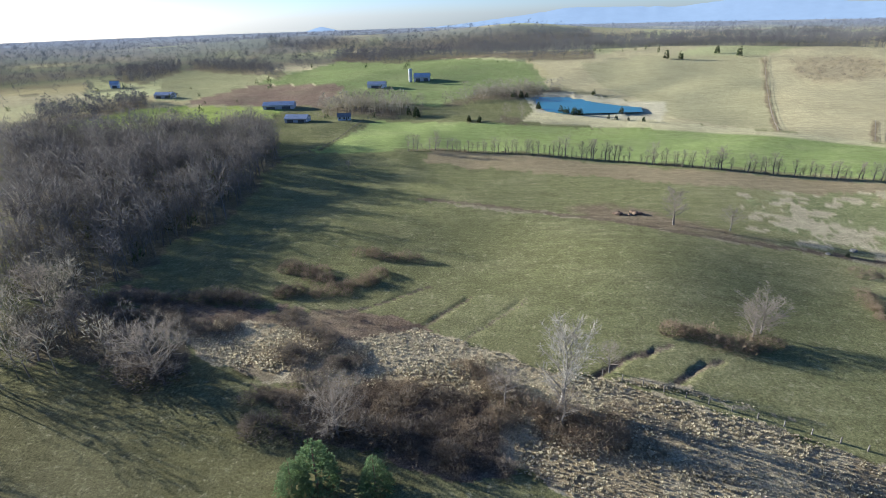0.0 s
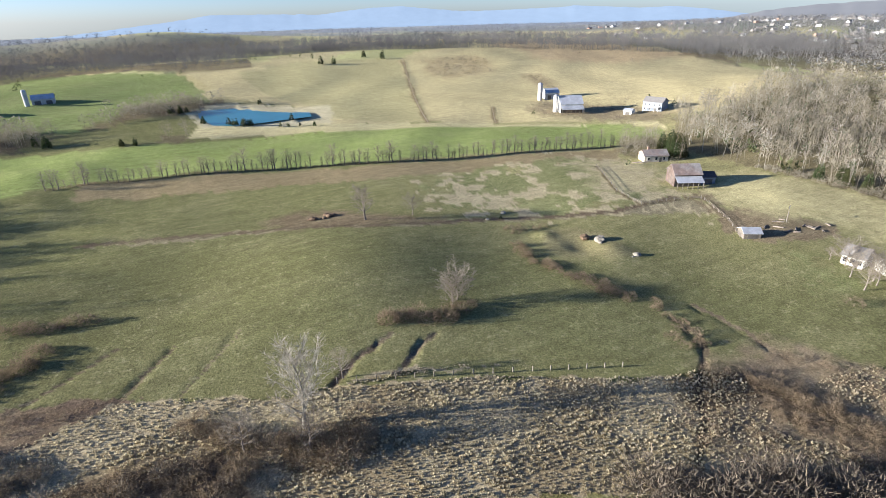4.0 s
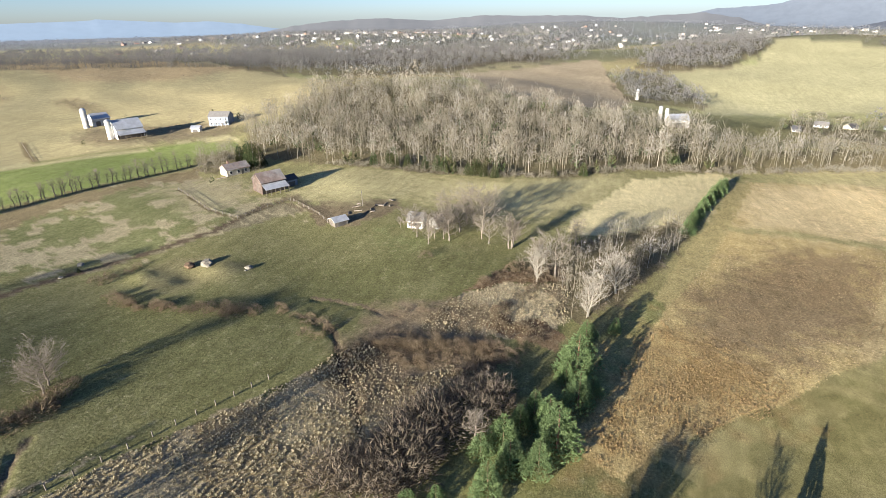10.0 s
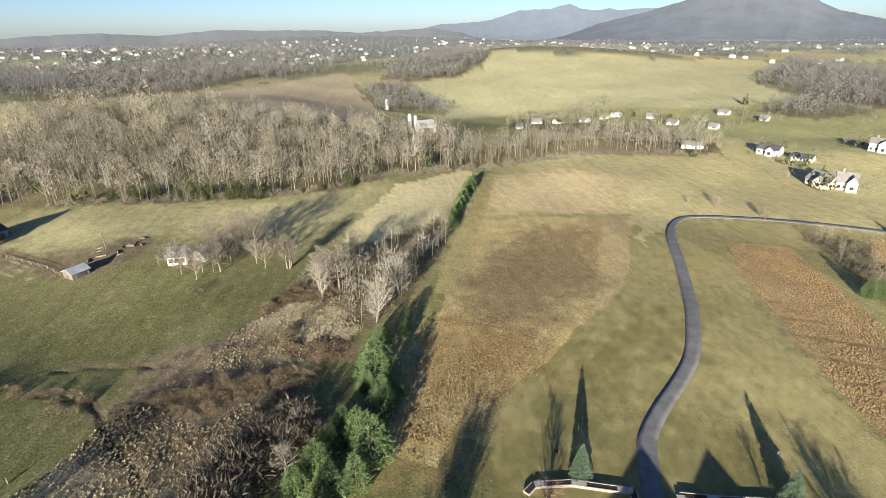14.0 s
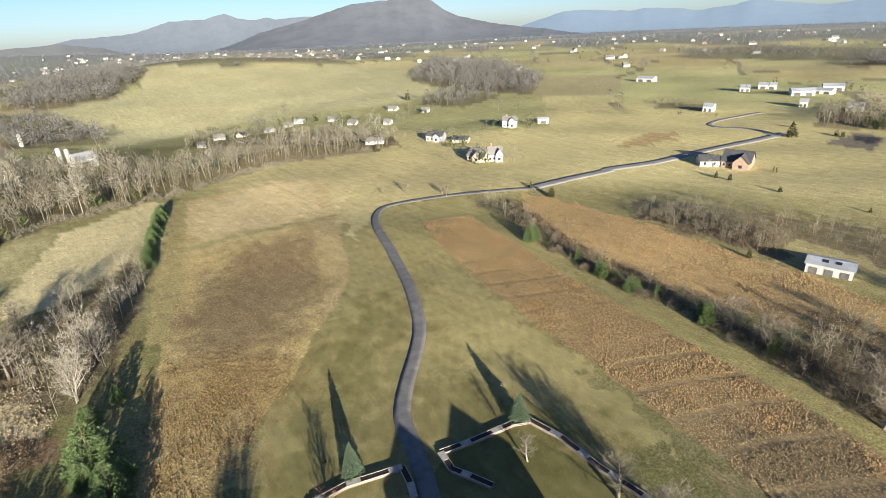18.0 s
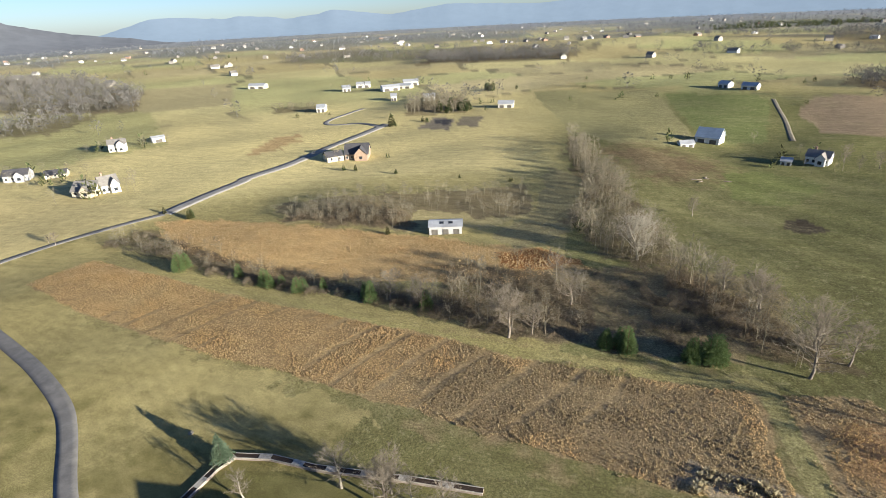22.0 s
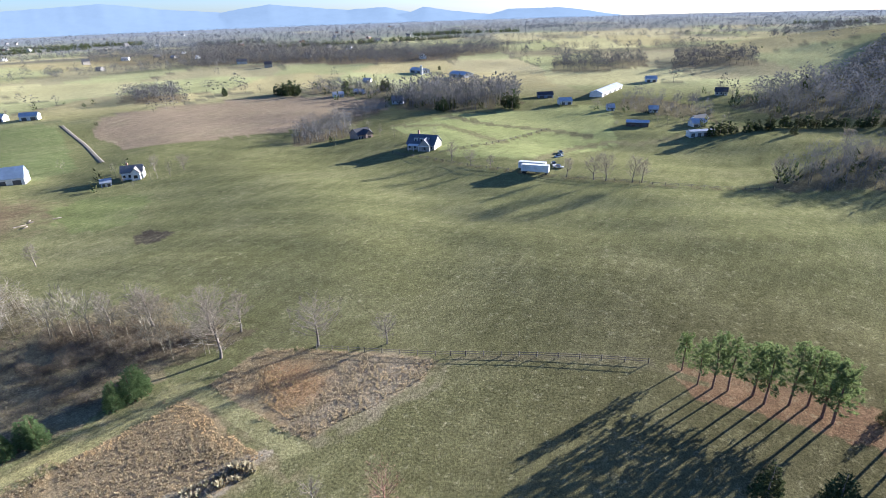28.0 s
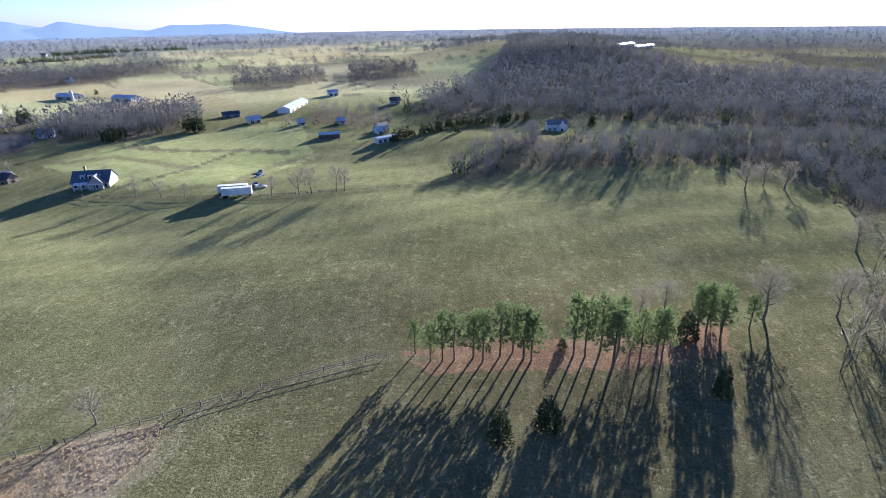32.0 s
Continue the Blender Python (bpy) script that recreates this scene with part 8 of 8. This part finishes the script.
def semi_trailer(p, q):
    x, y = (p[0] + q[0]) / 2, (p[1] + q[1]) / 2
    L = math.hypot(q[0] - p[0], q[1] - p[1])
    thing = base_of("semi_trailer", x, y, math.degrees(math.atan2(q[1] - p[1], q[0] - p[0])))
    tagged(thing, "long white box trailer parked along the fence", "trailer")
    part("box", Shape().box(0, 0, 2.5, L, 2.6, 2.8), WHITEPAINT, thing)
    part("frame", Shape().box(0, 0, 0.99, L * 0.95, 1.2, 0.2), GREYPAINT, thing)
    for sx in (-L * 0.42, -L * 0.34, L * 0.42):
        for sy in (-1.1, 1.1):
            part("wheel", Shape().tube([(sx, sy - 0.15, 0.5), (sx, sy + 0.15, 0.5)], [0.5] * 2, 10), RUBBER, thing)


semi_trailer(TRAILER[0], TRAILER[1])
semi_trailer(*[(x + 4.0 * math.sin(radians(-135)), y + 4.0 * math.cos(radians(-135))) for x, y in TRAILER[:2]])
for i, (x, y) in enumerate(TRAILER[2:]):
    car(x, y, 40 + 60 * i, (WHITEPAINT, GREYPAINT, WHITEPAINT)[i % 3], "pale vehicle parked beside the trailer")


def pole(x, y, tall):
    thing = base_of("utility_pole", x, y, 30)
    tagged(thing, "weathered wooden utility pole with a crossarm", "pole", "utility poles")
    part("shaft", Shape().tube([(0, 0, -0.5), (0, 0, tall)], [0.16, 0.11], 6), POSTWOOD, thing)
    part("crossarm", Shape().box(0, 0.14, tall - 0.7, 2.2, 0.12, 0.14), POSTWOOD, thing)


for x, y, tall in POST_TALL:
    pole(x, y, max(tall, 6.0))


def boulder(x, y, size, label, mat, seed):
    rnd = random.Random(seed)
    bm = bmesh.new()
    bmesh.ops.create_icosphere(bm, subdivisions=2, radius=1.0)
    for v in bm.verts:
        v.co *= 1 + 0.35 * noise.noise(v.co * 1.7 + Vector((seed * 3.1, 0, 0)))
        v.co.z *= 0.6
    m = bpy.data.meshes.new("rock")
    bm.to_mesh(m)
    bm.free()
    m.materials.append(mat)
    ob = new("rock", m)
    ob.matrix_basis = pose(x, y, ground_z(x, y) + size * 0.2, 0, 0, rnd.uniform(0, 360)) @ Matrix.Scale(size, 4)
    return tagged(ob, label, "rock")


for i, (x, y) in enumerate(ROCK):
    boulder(x, y, (0.8, 0.5, 1.8, 1.2, 1.0, 0.7)[i], "pale weathered boulder in the grass", ROCKMAT, i)
for i, (x, y) in enumerate(PITHEAP):
    boulder(x, y, (1.5, 0.8, 0.6)[i], "heap of dug earth beside an old pit", (EARTH, ROCKMAT, ROCKMAT)[i], 40 + i)
for i in range(9):
    x, y = RUIN[0]
    boulder(x + random.Random(i).uniform(-5, 5), y + random.Random(i + 9).uniform(-2, 2), random.Random(i + 20).uniform(0.6, 1.3), "dark heap of earth and stumps in the pasture", EARTH, 20 + i)



def log(x, y, length, turn, seed):
    """A felled log with a sawn end, lying in the mud."""
    s = Shape().tube([(-length / 2, 0, 0.18), (-length / 6, 0.05, 0.2), (length / 2, -0.04, 0.16)], [0.26, 0.24, 0.18], 7)
    ob = new("log", s.mesh("log", BARK, True))
    ob.matrix_basis = pose(x, y, ground_z(x, y), 0, 0, turn)
    return tagged(ob, "weathered log lying on muddy ground", "log", "logs in the barnyard")


rnd = random.Random(12)
for x, y in LOGS:
    for i in range(5):
        log(x + rnd.gauss(0, 3.0), y + rnd.gauss(0, 1.6), rnd.uniform(1.5, 4), rnd.uniform(0, 180), i)

POSTMESH = Shape().box(0, 0, 0.5, 0.16, 0.16, 1.5).mesh("post", POSTWOOD)


def fence(line, gap, label, rails=2):
    """Wooden posts with rails along a line on the ground."""
    x0, y0 = line[0]
    thing = base_of("fence", x0, y0)
    tagged(thing, label, "fence", "field fences")
    z0 = ground_z(x0, y0)
    spots = [(x1 + (x2 - x1) * i / n, y1 + (y2 - y1) * i / n) for (x1, y1), (x2, y2) in zip(line, line[1:]) for n in (max(1, round(math.hypot(x2 - x1, y2 - y1) / gap)),) for i in range(n)] + [line[-1]]
    for x, y in spots:
        o = new("post", POSTMESH)
        o.parent = thing
        o.matrix_basis = pose(x - x0, y - y0, ground_z(x, y) - z0)
    for k in range(rails):
        for (xa, ya), (xb, yb) in zip(spots, spots[1:]):
            part("rail", Shape().tube([(xa - x0, ya - y0, ground_z(xa, ya) - z0 + 0.5 + 0.5 * k), (xb - x0, yb - y0, ground_z(xb, yb) - z0 + 0.5 + 0.5 * k)], [0.05, 0.05], 4), POSTWOOD, thing)


for name, gap, label in (("fence_hill", 7, "long field fence climbing the tan hill"), ("fence_hill2", 6, "short field fence on the tan hill"), ("fence_past", 5, "pasture fence below the far houses"),
                         ("fence_f3", 4, "pasture fence beside the dry weeds"), ("fence_west", 6, "fence between green fields"), ("fence_barn", 4, "old wooden fence round the barnyard"), ("fence_marsh", 4, "wire fence on thin posts along the marsh"), ("fence_barn2", 4, "old wooden fence round the barnyard"), ("fence_barn3", 4, "old wooden fence round the barnyard"), ("fence_paddock", 5, "dark wooden paddock fence")):
    fence(LINES[name], gap, label, 0 if name == "fence_marsh" else 2)


def planter_wall(line, seed):
    """A low retaining wall with planted beds between pale cap stones, in short lengths."""
    x0, y0 = line[0]
    thing = base_of("retaining_wall", x0, y0)
    tagged(thing, "low block retaining wall with pale caps and planted dark beds", "retaining wall")
    z0 = ground_z(x0, y0)
    k = seed
    for (x1, y1), (x2, y2) in zip(line, line[1:]):
        L = math.hypot(x2 - x1, y2 - y1)
        n = max(1, round(L / 2.1))
        t = math.degrees(math.atan2(y2 - y1, x2 - x1))
        for i in range(n):
            u = (i + 0.5) / n
            x, y = x1 + (x2 - x1) * u, y1 + (y2 - y1) * u
            z = ground_z(x, y) - z0
            ln = L / n - 0.02
            part("wall_block", Shape().box(x - x0, y - y0, z + 0.05, ln, 1.15, 0.7, t), BLOCK, thing)
            k += 1
            if k % 3 == 0:
                part("cap_stone", Shape().box(x - x0, y - y0, z + 0.458, ln, 1.2, 0.11, t), STONE, thing, "pale cap slab")
            else:
                for s in (-1, 1):
                    part("curb_stone", Shape().box(x - x0 - s * 0.52 * math.sin(radians(t)), y - y0 + s * 0.52 * math.cos(radians(t)), z + 0.458, ln, 0.14, 0.11, t), STONE, thing)
                part("bed", Shape().box(x - x0, y - y0, z + 0.43, ln, 0.88, 0.05, t), MULCH, thing, "dark mulch bed")


planter_wall(LINES["wall_a"], 0)
planter_wall(LINES["wall_b"], 1)
planter_wall(LINES["wall_c"], 2)


# ---- the town and far farms ----
def house_crowd(name, spots, mat, label, seed):
    """Many small far houses: gabled boxes too far off to tell their parts."""
    rnd = random.Random(seed)
    s = Shape()
    for az, r in spots:
        x, y = r * math.sin(radians(az)), r * math.cos(radians(az))
        L, d, h, up = rnd.uniform(7, 12), rnd.uniform(5, 7.5), rnd.uniform(2.4, 4), rnd.uniform(1.4, 2.4)
        t = radians(rnd.uniform(0, 180))
        z, c, q = ground_z(x, y), math.cos(t), math.sin(t)
        o = len(s.v)
        for a2 in (-L / 2, L / 2):
            for b2, z2 in ((-d / 2, -1.5), (d / 2, -1.5), (d / 2, h), (0, h + up), (-d / 2, h)):
                s.v.append((x + a2 * c - b2 * q, y + a2 * q + b2 * c, z + z2))
        s.f += [(o + 4, o + 3, o + 2, o + 1, o), (o + 5, o + 6, o + 7, o + 8, o + 9)] + [(o + i, o + (i + 1) % 5, o + 5 + (i + 1) % 5, o + 5 + i) for i in range(5)]
    return tagged(new(name, s.mesh(name, mat)), label, "houses", kind="stuff")


stuff("woods", band(45, 86, 1020, 2150, 15, 11, 71), DISTANT_KINDS, FARWOOD, "bare trees between the houses of a far town", "woods", 72)
stuff("woods", band(98, 114, 1500, 2300, 19, 10, 73), DISTANT_KINDS, FARWOOD, "bare trees round a far village", "woods", 74)
rnd = random.Random(88)
TOWN = [(rnd.gauss(62, 9), rnd.uniform(1050, 2100)) for i in range(150)] + [(rnd.gauss(84, 7), rnd.uniform(1300, 2300)) for i in range(60)] + [(rnd.gauss(106, 5), rnd.uniform(1500, 2300)) for i in range(110)] + [(rnd.uniform(118, 212), rnd.uniform(900, 2600)) for i in range(110)]
house_crowd("town_houses", TOWN[::6], WHITEPAINT, "crowd of small white houses among bare trees", 5)
house_crowd("town_houses", TOWN[1::2], GREYSHINGLE, "crowd of small gray-roofed houses among bare trees", 6)
house_crowd("town_houses", TOWN[2::6], TOWNWALL, "crowd of small dull houses among bare trees", 7)
rnd = random.Random(77)
FARHOUSE = []
for wall, roof in ((WHITEPAINT, GREYSHINGLE), (TOWNWALL, SHINGLE), (TOWNWALL, GREYSHINGLE), (GREYPAINT, GREYSHINGLE), (BRICK, GREYSHINGLE)):
    L, d, h, r = rnd.uniform(9, 15), rnd.uniform(7, 9), rnd.uniform(3, 5.5), rnd.uniform(2, 3.4)
    body = Shape().prism([(-d / 2, -1.5), (d / 2, -1.5), (d / 2, h), (0, h + r), (-d / 2, h)], -L / 2, L / 2).mesh("wall", wall)
    top = Shape()
    for s in (-1, 1):
        yy, zz = s * (d / 2 + 0.5), h - r / d
        top.prism([(0, h + r + 0.02), (0, h + r + 0.25), (yy, zz + 0.25), (yy, zz + 0.02)][::s], -L / 2 - 0.4, L / 2 + 0.4)
    FARHOUSE.append((body, top.mesh("roof", roof)))
for i in range(290):
    if i < 150:
        az, r = rnd.gauss(66, 13), rnd.uniform(1150, 2300)
    elif i < 200:
        az, r = rnd.gauss(108, 9), rnd.uniform(1500, 2500)
    else:
        az, r = rnd.uniform(120, 232), rnd.uniform(750, 3000)
    x, y = r * math.sin(radians(az)), r * math.cos(radians(az))
    thing = base_of("house", x, y, rnd.uniform(0, 180))
    tagged(thing, "small pale house far off in the valley" if i >= 150 else "small pale town house among bare trees", "house", "far houses")
    body, top = FARHOUSE[i % 5]
    for n, m in (("wall", body), ("roof", top)):
        o = new(n, m)
        o.parent = thing
